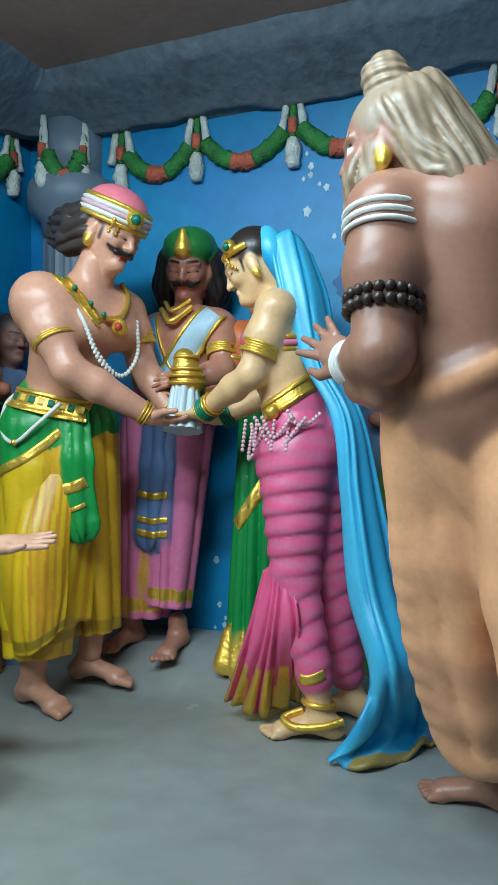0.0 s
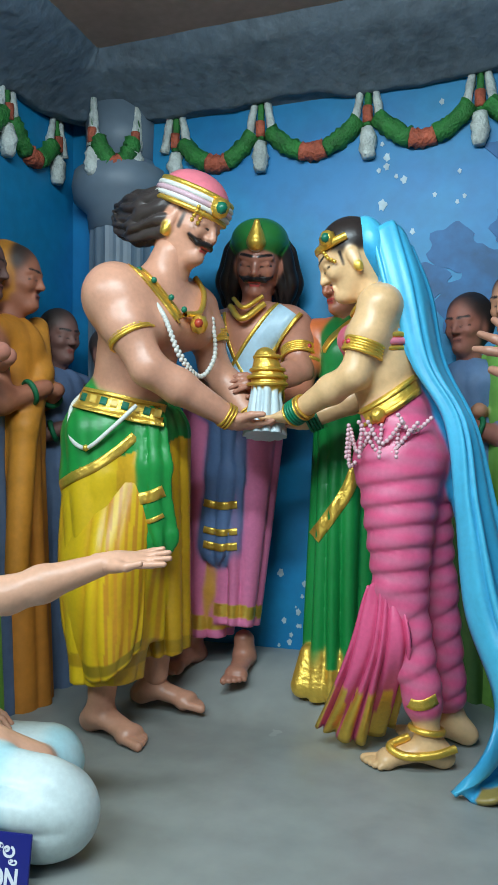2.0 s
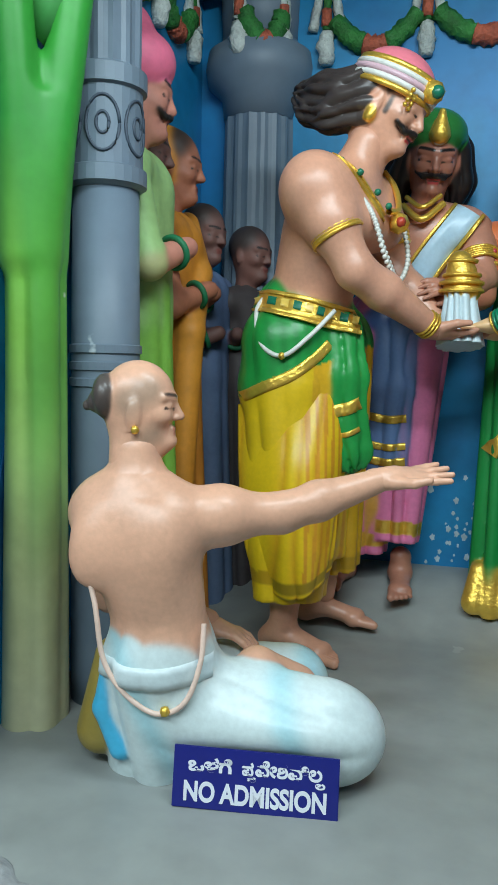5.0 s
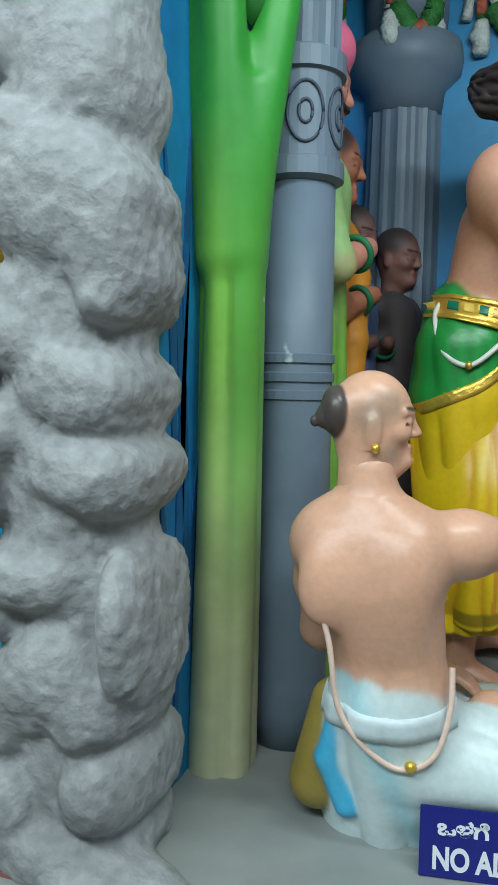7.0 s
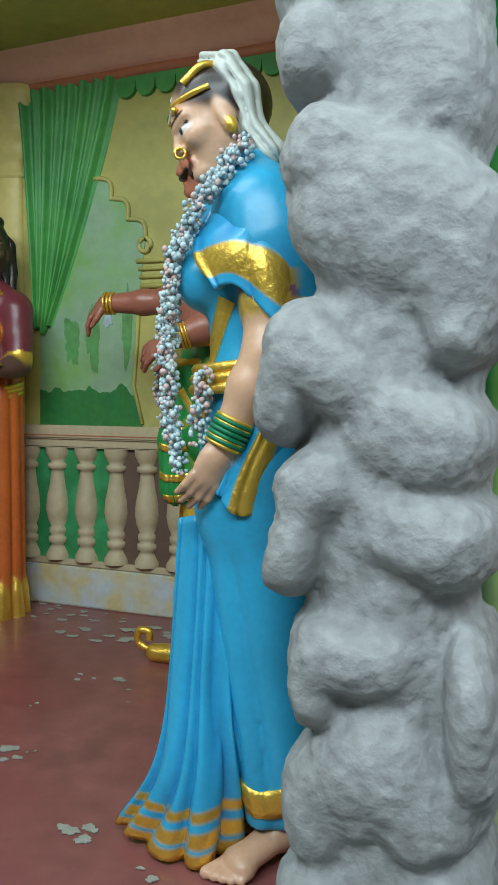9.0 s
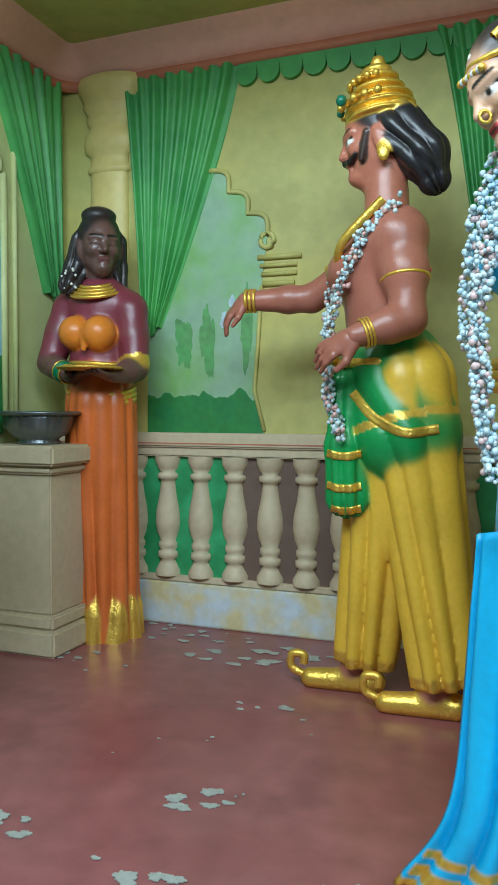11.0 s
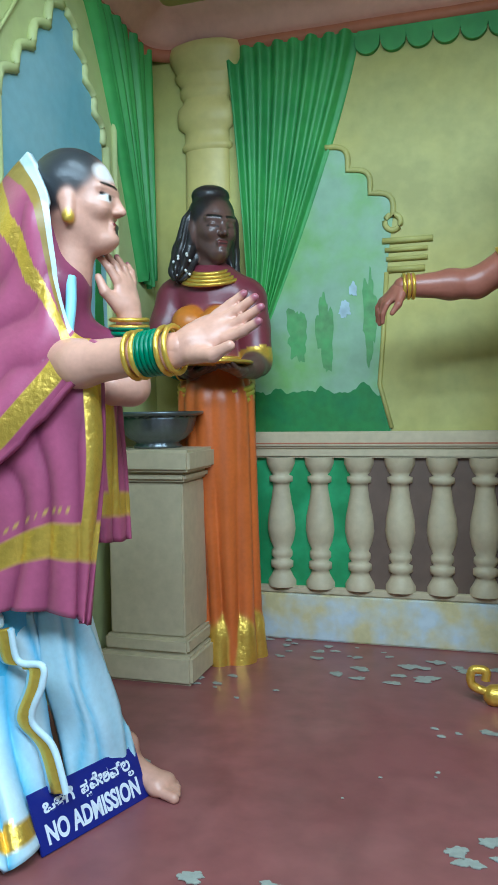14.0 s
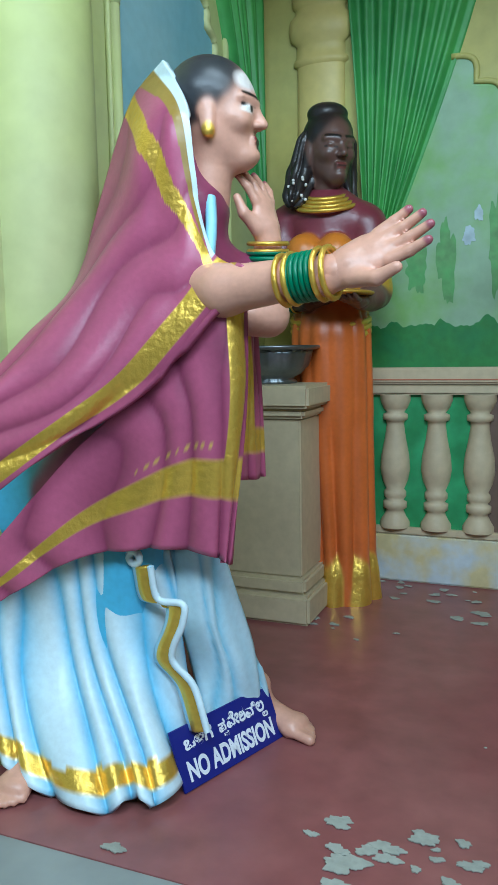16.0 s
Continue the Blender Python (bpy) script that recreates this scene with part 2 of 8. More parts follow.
class Clay:
    """Rounded strokes of plaster that flow into one another, meshed on a grid; every stroke carries its paint."""

    def __init__(self, size):
        self.h, self.strokes, self.brush, self.extra = size, [], [], []

    def cone(self, col, a, b, ra, rb=None, k=0.025, flat=None, fold=None, band=None, twist=0.0, hem=None):
        hem = bool(fold) if hem is None else hem
        if hem:  # a cloth edge: cut off flat, a little beyond the end
            b = V(*b) + unit(V(*b) - V(*a)) * (ra if rb is None else rb) * 0.7
        self.strokes.append(dict(kind=0, col=col, a=V(*a), b=V(*b), ra=ra, rb=ra if rb is None else rb, k=k, flat=flat, fold=fold, band=band, twist=twist, hem=hem))

    def chain(self, col, pts, radii, k=0.025, flat=None, fold=None):
        for i in range(len(pts) - 1):
            self.cone(col, pts[i], pts[i + 1], radii[i], radii[i + 1], k, flat, fold, hem=False)

    def ell(self, col, c, r, axes=None, k=0.02, power=2):
        self.strokes.append(dict(kind=1, col=col, a=V(*c), r=V(*r), axes=np.eye(3) if axes is None else np.array(axes), k=k, power=power))

    def paint(self, col, a, b, r, soft=0.003):
        self.brush.append((col, V(*a), V(*b), r, soft))

    def dist(self, s, P):
        if s["kind"] == 1:
            q = (P - s["a"]) @ s["axes"].T / s["r"]
            w = s["power"]
            size = np.sqrt((q * q).sum(-1)) if w == 2 else (np.abs(q) ** w).sum(-1) ** (1 / w)
            return (size - 1) * s["r"].min(), np.zeros(len(P)), None
        ax = s["b"] - s["a"]
        L = max(np.linalg.norm(ax), 1e-6)
        w = ax / L
        d = P - s["a"]
        raw = d @ w / L
        t = np.clip(raw, 0, 1)
        v = d - np.outer((np.clip(raw, 0, 9) if s["hem"] else t) * L, w)
        scale = 1.0
        if s["flat"]:
            nrm = V(*s["flat"][:3])
            nrm /= np.linalg.norm(nrm)
            v = v + np.outer(v @ nrm * (1 / s["flat"][3] - 1), nrm)
            scale = min(1.0, max(s["flat"][3], 0.45))
        r = s["ra"] + (s["rb"] - s["ra"]) * t
        out = (np.sqrt((v * v).sum(-1)) - r) * scale
        if s["fold"]:
            e1 = np.cross(w, (0, 1, 0.01))
            e1 /= np.linalg.norm(e1)
            e2 = np.cross(w, e1)
            ang = np.arctan2(v @ e2, v @ e1)
            n, amp = s["fold"][:2]
            grow = (s["fold"][2] if len(s["fold"]) > 2 else 0.4) 
            wave = 2 * np.abs(np.cos(0.5 * (n * ang + s["twist"] * t + 0.9 * np.sin(3 * ang + 2 * t)))) ** 0.8 - 1
            out = out - 1.5 * amp * (grow + (1 - grow) * t) * wave
        if s["band"]:
            n, amp = s["band"][:2]
            slant = s["band"][2] if len(s["band"]) > 2 else 0.0
            u = (t * n + slant * (v @ V(1, 0, 0)) / max(s["ra"], 0.01)) % 1.0
            out = out - amp * (u * (1 - u ** 6))
        if s["hem"]:
            out = np.maximum(out, (raw - 1) * L)
        return out, t, None

    def field(self, P):
        """The height over the modelled skin at places."""
        out = np.full(len(P), 9.0)
        for s in self.strokes:
            d = self.dist(s, P)[0]
            f = np.maximum(s["k"] - np.abs(out - d), 0) / s["k"]
            out = np.minimum(out, d) - f * f * s["k"] / 4
        return out

    def reach(self, s):
        if s["kind"] == 1:
            m = s["r"].max() + s["k"]
            return s["a"] - m, s["a"] + m
        m = max(s["ra"], s["rb"]) * max(1.0, s["flat"][3] if s["flat"] else 1.0) + s["k"] + (1.6 * s["fold"][1] if s["fold"] else 0) + (s["band"][1] if s["band"] else 0)
        return np.minimum(s["a"], s["b"]) - m, np.maximum(s["a"], s["b"]) + m

    def mesh(self):
        h = self.h
        if not self.strokes:
            return np.zeros((0, 3)), np.zeros((0, 4), int), np.zeros((0, 4))
        R = [self.reach(s) for s in self.strokes]
        lo = np.min([r[0] for r in R], axis=0) - 3 * h
        hi = np.max([r[1] for r in R], axis=0) + 3 * h
        n = np.ceil((hi - lo) / h).astype(int) + 1
        D = np.full(n, 0.2, np.float32)
        for s, (a, b) in zip(self.strokes, R):
            i0 = np.maximum(((a - lo) / h).astype(int) - 2, 0)
            i1 = np.minimum(((b - lo) / h).astype(int) + 3, n)
            g = np.stack(np.meshgrid(*[lo[q] + h * np.arange(i0[q], i1[q]) for q in range(3)], indexing="ij"), -1)
            d = self.dist(s, g.reshape(-1, 3))[0].reshape(g.shape[:3])
            sl = tuple(slice(i0[q], i1[q]) for q in range(3))
            old = D[sl]
            f = np.maximum(s["k"] - np.abs(old - d), 0) / s["k"]
            D[sl] = np.minimum(old, d) - f * f * s["k"] / 4
        v, faces = nets(D, lo, h)
        best, col, seen = np.full(len(v), 9.0), np.zeros((len(v), 4)), []
        for s, (a, b) in zip(self.strokes, R):
            near = np.where(((v > a - 0.02) & (v < b + 0.02)).all(1))[0]
            if not len(near):
                continue
            d, t, _ = self.dist(s, v[near])
            best[near] = np.minimum(best[near], d)
            seen.append((near, d, shade(s["col"], t, v[near])))
        soft, weight = 0.35 * h, np.zeros(len(v))
        for near, d, paint in seen:
            w = np.exp(-np.clip((d - best[near]) / soft, 0, 40))
            col[near] += paint * w[:, None]
            weight[near] += w
        col /= np.maximum(weight, 1e-9)[:, None]
        for c, a, b, r, soft in self.brush:
            near = np.where(((v > np.minimum(a, b) - r - soft) & (v < np.maximum(a, b) + r + soft)).all(1))[0]
            ax = b - a
            t = np.clip((v[near] - a) @ ax / max(ax @ ax, 1e-9), 0, 1)
            d = np.linalg.norm(v[near] - a - np.outer(t, ax), axis=1)
            f = np.clip((r - d) / soft + 0.5, 0, 1)[:, None]
            col[near] = col[near] * (1 - f) + f * np.array([*c, 1.0 if c == GOLD else 0.0])
        return v, faces, col


def shade(col, t, P):
    """The paint of a stroke: one colour, or bands of (up to this share of its length, colour)."""
    out = np.zeros((len(t), 4))
    if callable(col):
        out[:] = col(t, P)
        return out
    bands = [(2.0, col)] if not isinstance(col, list) else col
    done = np.zeros(len(t), bool)
    for upto, c in bands:
        m = (t <= upto) & ~done
        out[m] = (*c, 1.0 if c == GOLD else 0.0)
        done |= m
    return out


def nets(D, lo, h):
    S = D < 0
    n = np.array(D.shape)
    corners = [(i, j, k) for i in (0, 1) for j in (0, 1) for k in (0, 1)]
    cut = lambda A, c: A[c[0]:n[0] - 1 + c[0], c[1]:n[1] - 1 + c[1], c[2]:n[2] - 1 + c[2]]
    cnt = sum(cut(S, c).astype(np.int8) for c in corners)
    act = (cnt > 0) & (cnt < 8)
    idx = np.argwhere(act)
    ids = np.full(act.shape, -1, np.int32)
    ids[act] = np.arange(len(idx))
    vals = {c: D[tuple((idx + c).T)] for c in corners}
    acc, num = np.zeros((len(idx), 3)), np.zeros(len(idx))
    for c in corners:
        for q in range(3):
            if c[q] == 0:
                e = tuple(1 if w == q else c[w] for w in range(3))
                a, b = vals[c], vals[e]
                m = (a < 0) != (b < 0)
                f = np.where(m, a / np.where(m, a - b, 1), 0)
                p = np.tile(np.array(c, float), (len(idx), 1))
                p[:, q] += f
                acc += p * m[:, None]
                num += m
    v = lo + h * (idx + acc / num[:, None])
    faces = []
    for q in range(3):
        u, w = (q + 1) % 3, (q + 2) % 3
        sl0, sl1 = [slice(1, -1)] * 3, [slice(1, -1)] * 3
        sl0[q], sl1[q] = slice(0, -1), slice(1, None)
        a, b = S[tuple(sl0)], S[tuple(sl1)]
        pos = np.argwhere(a != b)
        inside = a[tuple(pos.T)]
        off = np.ones(3, int)
        off[q] = 0
        pos = pos + off
        quad = []
        for du, dw in ((-1, -1), (0, -1), (0, 0), (-1, 0)):
            c = pos.copy()
            c[:, u] += du
            c[:, w] += dw
            quad.append(ids[tuple(c.T)])
        quad = np.stack(quad, 1)
        quad[~inside] = quad[~inside][:, ::-1]
        faces.append(quad)
    return v, np.concatenate(faces), 


class Figure:
    """A modelled figure: one plain mesh of coarse clay (body), fine clay (head, hands) and small beads and rings."""

    def __init__(self, body=0.008, fine=0.0034):
        self.c, self.f, self.sets, self.more = Clay(body), Clay(fine), [], []

    def bead(self, col, p, r):
        u, w = np.meshgrid(np.linspace(0, math.pi, 5), np.linspace(0, 2 * math.pi, 7)[:-1], indexing="ij")
        v = np.stack([np.sin(u) * np.cos(w), np.sin(u) * np.sin(w), np.cos(u)], -1).reshape(-1, 3) * r + V(*p)
        q = [(i * 6 + j, (i + 1) * 6 + j, (i + 1) * 6 + (j + 1) % 6, i * 6 + (j + 1) % 6) for i in range(4) for j in range(6)]
        self.sets.append((v, np.array(q), np.tile([*col, 1.0 if col == GOLD else 0.0], (len(v), 1))))

    def beads(self, col, pts, r, gap=None):
        """A string of beads along points."""
        pts = np.array(pts, float)
        L = np.r_[0, np.cumsum(np.linalg.norm(np.diff(pts, axis=0), axis=1))]
        for s in np.arange(0, L[-1], gap or r * 1.9):
            self.bead(col, [np.interp(s, L, pts[:, q]) for q in range(3)], r)

    def cord(self, col, pts, r):
        pts = np.array(smooth_line(pts))
        self.c_tube(col, pts, r)

    def c_tube(self, col, pts, r, seg=8, closed=False):
        pts = np.array(pts, float)
        n = len(pts)
        d = np.roll(pts, -1, 0) - np.roll(pts, 1, 0) if closed else np.gradient(pts, axis=0)
        d /= np.linalg.norm(d, axis=1)[:, None]
        e = np.cross(d, (0.13, 0.21, 0.97))
        e /= np.linalg.norm(e, axis=1)[:, None]
        g = np.cross(d, e)
        a = np.linspace(0, 2 * math.pi, seg + 1)[:-1]
        v = (pts[:, None] + r * (e[:, None] * np.cos(a)[None, :, None] + g[:, None] * np.sin(a)[None, :, None])).reshape(-1, 3)
        q = [(i * seg + j, ((i + 1) % n) * seg + j, ((i + 1) % n) * seg + (j + 1) % seg, i * seg + (j + 1) % seg) for i in range(n if closed else n - 1) for j in range(seg)]
        self.sets.append((v, np.array(q), np.tile([*col, 1.0 if col == GOLD else 0.0], (len(v), 1))))

    def ring(self, col, c, axis, R, r, flat=1.0, n=26):
        ax = V(*axis) / np.linalg.norm(axis)
        e = np.cross(ax, (0.1, 0.98, 0.15))
        e /= np.linalg.norm(e)
        g = np.cross(ax, e)
        a = np.linspace(0, 2 * math.pi, n + 1)[:-1]
        self.c_tube(col, V(*c) + R * (np.outer(np.cos(a), e) + flat * np.outer(np.sin(a), g)), r, closed=True)

    def trim(self, col, pts, width, way=(-0.4, 0.92, 0), lift=0.004, n=8):
        """A flat border of the given width laid on the modelled cloth, seen along way."""
        line, way = np.array(smooth_line(pts, n)), unit(way)
        tang = np.gradient(line, axis=0)
        cross = np.cross(tang, way)
        cross /= np.linalg.norm(cross, axis=1)[:, None]
        rows, lost = [], np.zeros(len(line), bool)
        for j in (-1, -0.94, -0.33, 0.33, 0.94, 1):
            p = line + cross * (width * 0.5 * j) - way * 0.25
            went = np.zeros(len(p))
            for _ in range(26):
                went += np.clip(self.c.field(p + went[:, None] * way), -0.004, 0.06) * 0.9
            off = lift if abs(j) < 1 else -0.004
            lost |= went > 0.42
            q = p + went[:, None] * way - way * off
            rows.append(q)
        m, k = len(line), len(rows)
        v = np.stack(rows, 1).reshape(-1, 3)
        f = [(i * k + j, i * k + j + 1, (i + 1) * k + j + 1, (i + 1) * k + j) for i in range(m - 1) for j in range(k - 1) if not (lost[i] or lost[i + 1])]
        if f:
            self.sets.append((v, np.array(f), np.tile([*col, 1.0 if col == GOLD else 0.0], (len(v), 1))))

    def sheet(self, paint, rows, pleat=None, thick=0.012, nu=14, nv=14, face=(0.35, -0.93, 0.1)):
        """Draped cloth lofted through rows of points; pleat: count, depth at the first row, depth at the last, slant. paint takes u, v and the fold's height."""
        G = [smooth_line(r, nu) for r in rows]
        S = np.stack([np.array(smooth_line([g[j] for g in G], nv)) for j in range(len(G[0]))], 1)
        nv, nu = S.shape[:2]
        v, u = np.meshgrid(np.linspace(0, 1, nv), np.linspace(0, 1, nu), indexing="ij")
        def normal(S):
            n = np.cross(np.gradient(S, axis=1), np.gradient(S, axis=0))
            n /= np.maximum(np.linalg.norm(n, axis=2), 1e-9)[..., None]
            return n * np.sign((n.reshape(-1, 3) @ unit(face)).sum())
        n, w = normal(S), np.zeros_like(u)
        if pleat:
            k, a0, a1, slant = pleat
            w = 2 * np.abs(np.cos(math.pi * (k * u + slant * v + 0.22 * np.sin(5.1 * v + 9 * u) + 0.2 * np.sin(13 * u)))) ** 0.75 - 1
            S = S + n * ((a0 + (a1 - a0) * v) * w)[..., None]
            n = normal(S)
        ids = np.arange(nu * nv).reshape(nv, nu)
        quad = lambda I: np.stack([I[:-1, :-1], I[:-1, 1:], I[1:, 1:], I[1:, :-1]], -1).reshape(-1, 4)
        m = nu * nv
        rim = np.r_[ids[0, :], ids[1:, -1], ids[-1, -2::-1], ids[-2:0:-1, 0]]
        nxt = np.roll(rim, -1)
        f = np.concatenate([quad(ids), quad(ids)[:, ::-1] + m, np.stack([rim, rim + m, nxt + m, nxt], -1)])
        c = np.broadcast_to(paint(u[..., None], v[..., None], w[..., None]), (nv, nu, 4)).reshape(-1, 4)
        self.sets.append((np.concatenate([S.reshape(-1, 3), (S - n * thick).reshape(-1, 3)]), f, np.concatenate([c, c])))

    def done(self, name, base, label, category="statue", group="", material=None):
        allv, allf, allc, n = [], [], [], 0
        for v, f, c in [self.c.mesh(), self.f.mesh()] + [m.mesh() for m in self.more] + self.sets:
            if len(v):
                allv.append(v), allf.append(f + n), allc.append(c)
                n += len(v)
        v, f, c = np.concatenate(allv) - V(*base), np.concatenate(allf), np.concatenate(allc)
        me = bpy.data.meshes.new(name)
        me.vertices.add(len(v))
        me.vertices.foreach_set("co", v.astype(np.float32).ravel())
        me.loops.add(f.size)
        me.loops.foreach_set("vertex_index", f.astype(np.int32).ravel())
        me.polygons.add(len(f))
        me.polygons.foreach_set("loop_start", np.arange(0, f.size, 4, dtype=np.int32))
        me.update(calc_edges=True)
        me.polygons.foreach_set("use_smooth", np.ones(len(f), bool))
        a = me.attributes.new("paint", "FLOAT_COLOR", "POINT")
        a.data.foreach_set("color", c.astype(np.float32).ravel())
        me.materials.append(material or PLASTER)
        ob = new(name, me)
        ob.location = base
        return tagged(ob, label, category, group)


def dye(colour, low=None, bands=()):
    """Paint for a sheet: a cloth colour, a second colour in the folds, mostly a darker one as painted crease shade, and
    gilt or dyed bands given as tests of u and v.
    """
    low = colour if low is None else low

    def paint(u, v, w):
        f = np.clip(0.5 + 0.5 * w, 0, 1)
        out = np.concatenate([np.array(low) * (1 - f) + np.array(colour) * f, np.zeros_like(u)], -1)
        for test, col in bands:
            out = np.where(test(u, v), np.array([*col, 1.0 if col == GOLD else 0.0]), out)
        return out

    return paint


def smooth_line(pts, n=10):
    """Catmull-Rom through points."""
    P = [V(*p) for p in pts]
    P = [2 * P[0] - P[1], *P, 2 * P[-1] - P[-2]]
    out = []
    for i in range(1, len(P) - 2):
        for t in np.linspace(0, 1, n, endpoint=False):
            a, b, c, d = P[i - 1:i + 3]
            out.append(0.5 * (2 * b + (c - a) * t + (2 * a - 5 * b + 4 * c - d) * t * t + (3 * b - a - 3 * c + d) * t ** 3))
    return out + [P[-2]]


BLACK, DARK, WHITE, LIP = lin(28, 24, 24), lin(52, 42, 38), lin(232, 230, 224), lin(176, 62, 62)


def head(fig, c, fwd, up, s, skin, hair=BLACK, moustache=False, lips=LIP, brow=BLACK, hair_on=True, neck=None, neck_r=0.052, eyes=0.0085):
    """A head: c lies between the ears; returns a function from (ahead, left, up) to the place."""
    F = unit(fwd)
    U = V(*up)
    U = unit(U - F * (U @ F))
    L = np.cross(U, F)
    axes = [F, L, U]
    at = lambda x, y, z: V(*c) + s * (x * F + y * L + z * U)
    f = fig.f
    f.ell(skin, at(0, 0, 0.03), V(0.1, 0.078, 0.105) * s, axes)
    f.cone(skin, at(0.028, 0, -0.02), at(0.06, 0, -0.085), 0.061 * s, 0.027 * s, 0.03 * s)
    f.cone(skin, at(0.012, 0.034, -0.05), at(0.055, 0.012, -0.085), 0.026 * s, 0.022 * s, 0.03 * s)
    f.cone(skin, at(0.012, -0.034, -0.05), at(0.055, -0.012, -0.085), 0.026 * s, 0.022 * s, 0.03 * s)
    f.cone(skin, at(0.091, 0, 0.028), at(0.113, 0, -0.016), 0.0085 * s, 0.0115 * s, 0.014 * s)
    for y in (-1, 1):
        f.ell(skin, at(0.100, 0.011 * y, -0.020), V(0.011, 0.009, 0.008) * s, axes, 0.006 * s)
        f.cone(skin, at(0.094, 0.012 * y, 0.034), at(0.074, 0.052 * y, 0.036), 0.009 * s, 0.009 * s, 0.014 * s)
        f.ell(skin, at(0.062, 0.041 * y, -0.014), V(0.027, 0.021, 0.02) * s, axes, 0.02 * s)
        f.ell(skin, at(-0.004, 0.08 * y, 0.0), V(0.02, 0.011, 0.034) * s, axes, 0.008 * s)
        if eyes < 0.0065:  # lowered lids
            f.ell(skin, at(0.081, 0.034 * y, 0.014), V(0.0135, 0.018, 0.011) * s, axes, 0.004 * s)
            f.paint(DARK, at(0.095, 0.018 * y, 0.005), at(0.078, 0.055 * y, 0.008), 0.0042 * s, 0.002)
        else:
            f.ell(WHITE, at(0.079, 0.034 * y, 0.012), V(0.013, 0.017, eyes * 0.85) * s, axes, 0.004 * s)
            f.paint(BLACK, at(0.093, 0.034 * y, 0.013), at(0.093, 0.034 * y, 0.011), 0.0072 * s)
            f.paint(BLACK, at(0.095, 0.017 * y, 0.019), at(0.076, 0.055 * y, 0.02), 0.004 * s)
        f.paint(brow, at(0.104, 0.012 * y, 0.04), at(0.08, 0.056 * y, 0.046), 0.0055 * s)
        if moustache:
            f.cone(BLACK, at(0.106, 0.002 * y, -0.036), at(0.09, 0.034 * y, -0.043), 0.009 * s, 0.008 * s, 0.006 * s)
            f.cone(BLACK, at(0.09, 0.034 * y, -0.043), at(0.07, 0.058 * y, -0.03), 0.008 * s, 0.004 * s, 0.006 * s)
    f.cone(skin, at(0.092, -0.015, -0.05), at(0.092, 0.015, -0.05), 0.0075 * s, k=0.008 * s)
    f.cone(skin, at(0.089, -0.012, -0.06), at(0.089, 0.012, -0.06), 0.0075 * s, k=0.008 * s)
    f.paint(lips, at(0.097, -0.017, -0.049), at(0.097, 0.017, -0.049), 0.006 * s, 0.002)
    f.paint(lips, at(0.094, -0.012, -0.060), at(0.094, 0.012, -0.060), 0.0065 * s, 0.002)
    f.paint(DARK, at(0.099, -0.016, -0.0545), at(0.099, 0.016, -0.0545), 0.002 * s, 0.002)
    f.ell(skin, at(0.082, 0, -0.084), V(0.02, 0.02, 0.016) * s, axes, 0.02 * s)
    if neck is not None:
        f.cone(skin, at(-0.012, 0, -0.045), neck, neck_r * s, neck_r * 1.12 * s, 0.03)
    if hair_on:
        f.ell(hair, at(-0.014, 0, 0.056), V(0.1, 0.087, 0.093) * s, axes, 0.006)
    return at


def hand(fig, wrist, way, palm, s, skin, curl=0.25, spread=0.18, nails=None):
    """A hand from the wrist along way; palm: the way that the palm faces."""
    F = unit(way)
    N = V(*palm)
    N = unit(N - F * (N @ F))
    S = np.cross(N, F)
    at = lambda x, y, z: V(*wrist) + s * (x * F + y * S + z * N)
    f = Clay(0.0042)
    fig.more.append(f)
    f.ell(skin, at(0.045, 0, 0), V(0.055, 0.041, 0.019) * s, [F, S, N], 0.02)
    f.cone(skin, at(-0.03, 0, 0), at(0.02, 0, 0), 0.027 * s, 0.027 * s, 0.02)
    for i, (y, L) in enumerate(((-0.030, 0.066), (-0.010, 0.078), (0.011, 0.074), (0.030, 0.058))):
        base, d = at(0.082, y, 0), F + spread * y / 0.03 * S * 0.7
        mid = base + s * L * 0.5 * unit(d + N * curl)
        tip = mid + s * L * 0.5 * unit(d + N * curl * 2.4)
        f.cone(skin, base, mid, 0.0105 * s, 0.0095 * s, 0.006)
        f.cone(skin, mid, tip, 0.0095 * s, 0.0075 * s, 0.004)
        if nails:
            f.paint(nails, tip, tip, 0.009 * s)
    t0 = at(0.02, -0.03, 0.004)
    t1, t2 = at(0.055, -0.06, 0.014), at(0.09, -0.066, 0.022)
    f.cone(skin, t0, t1, 0.015 * s, 0.012 * s, 0.01)
    f.cone(skin, t1, t2, 0.012 * s, 0.009 * s, 0.006)


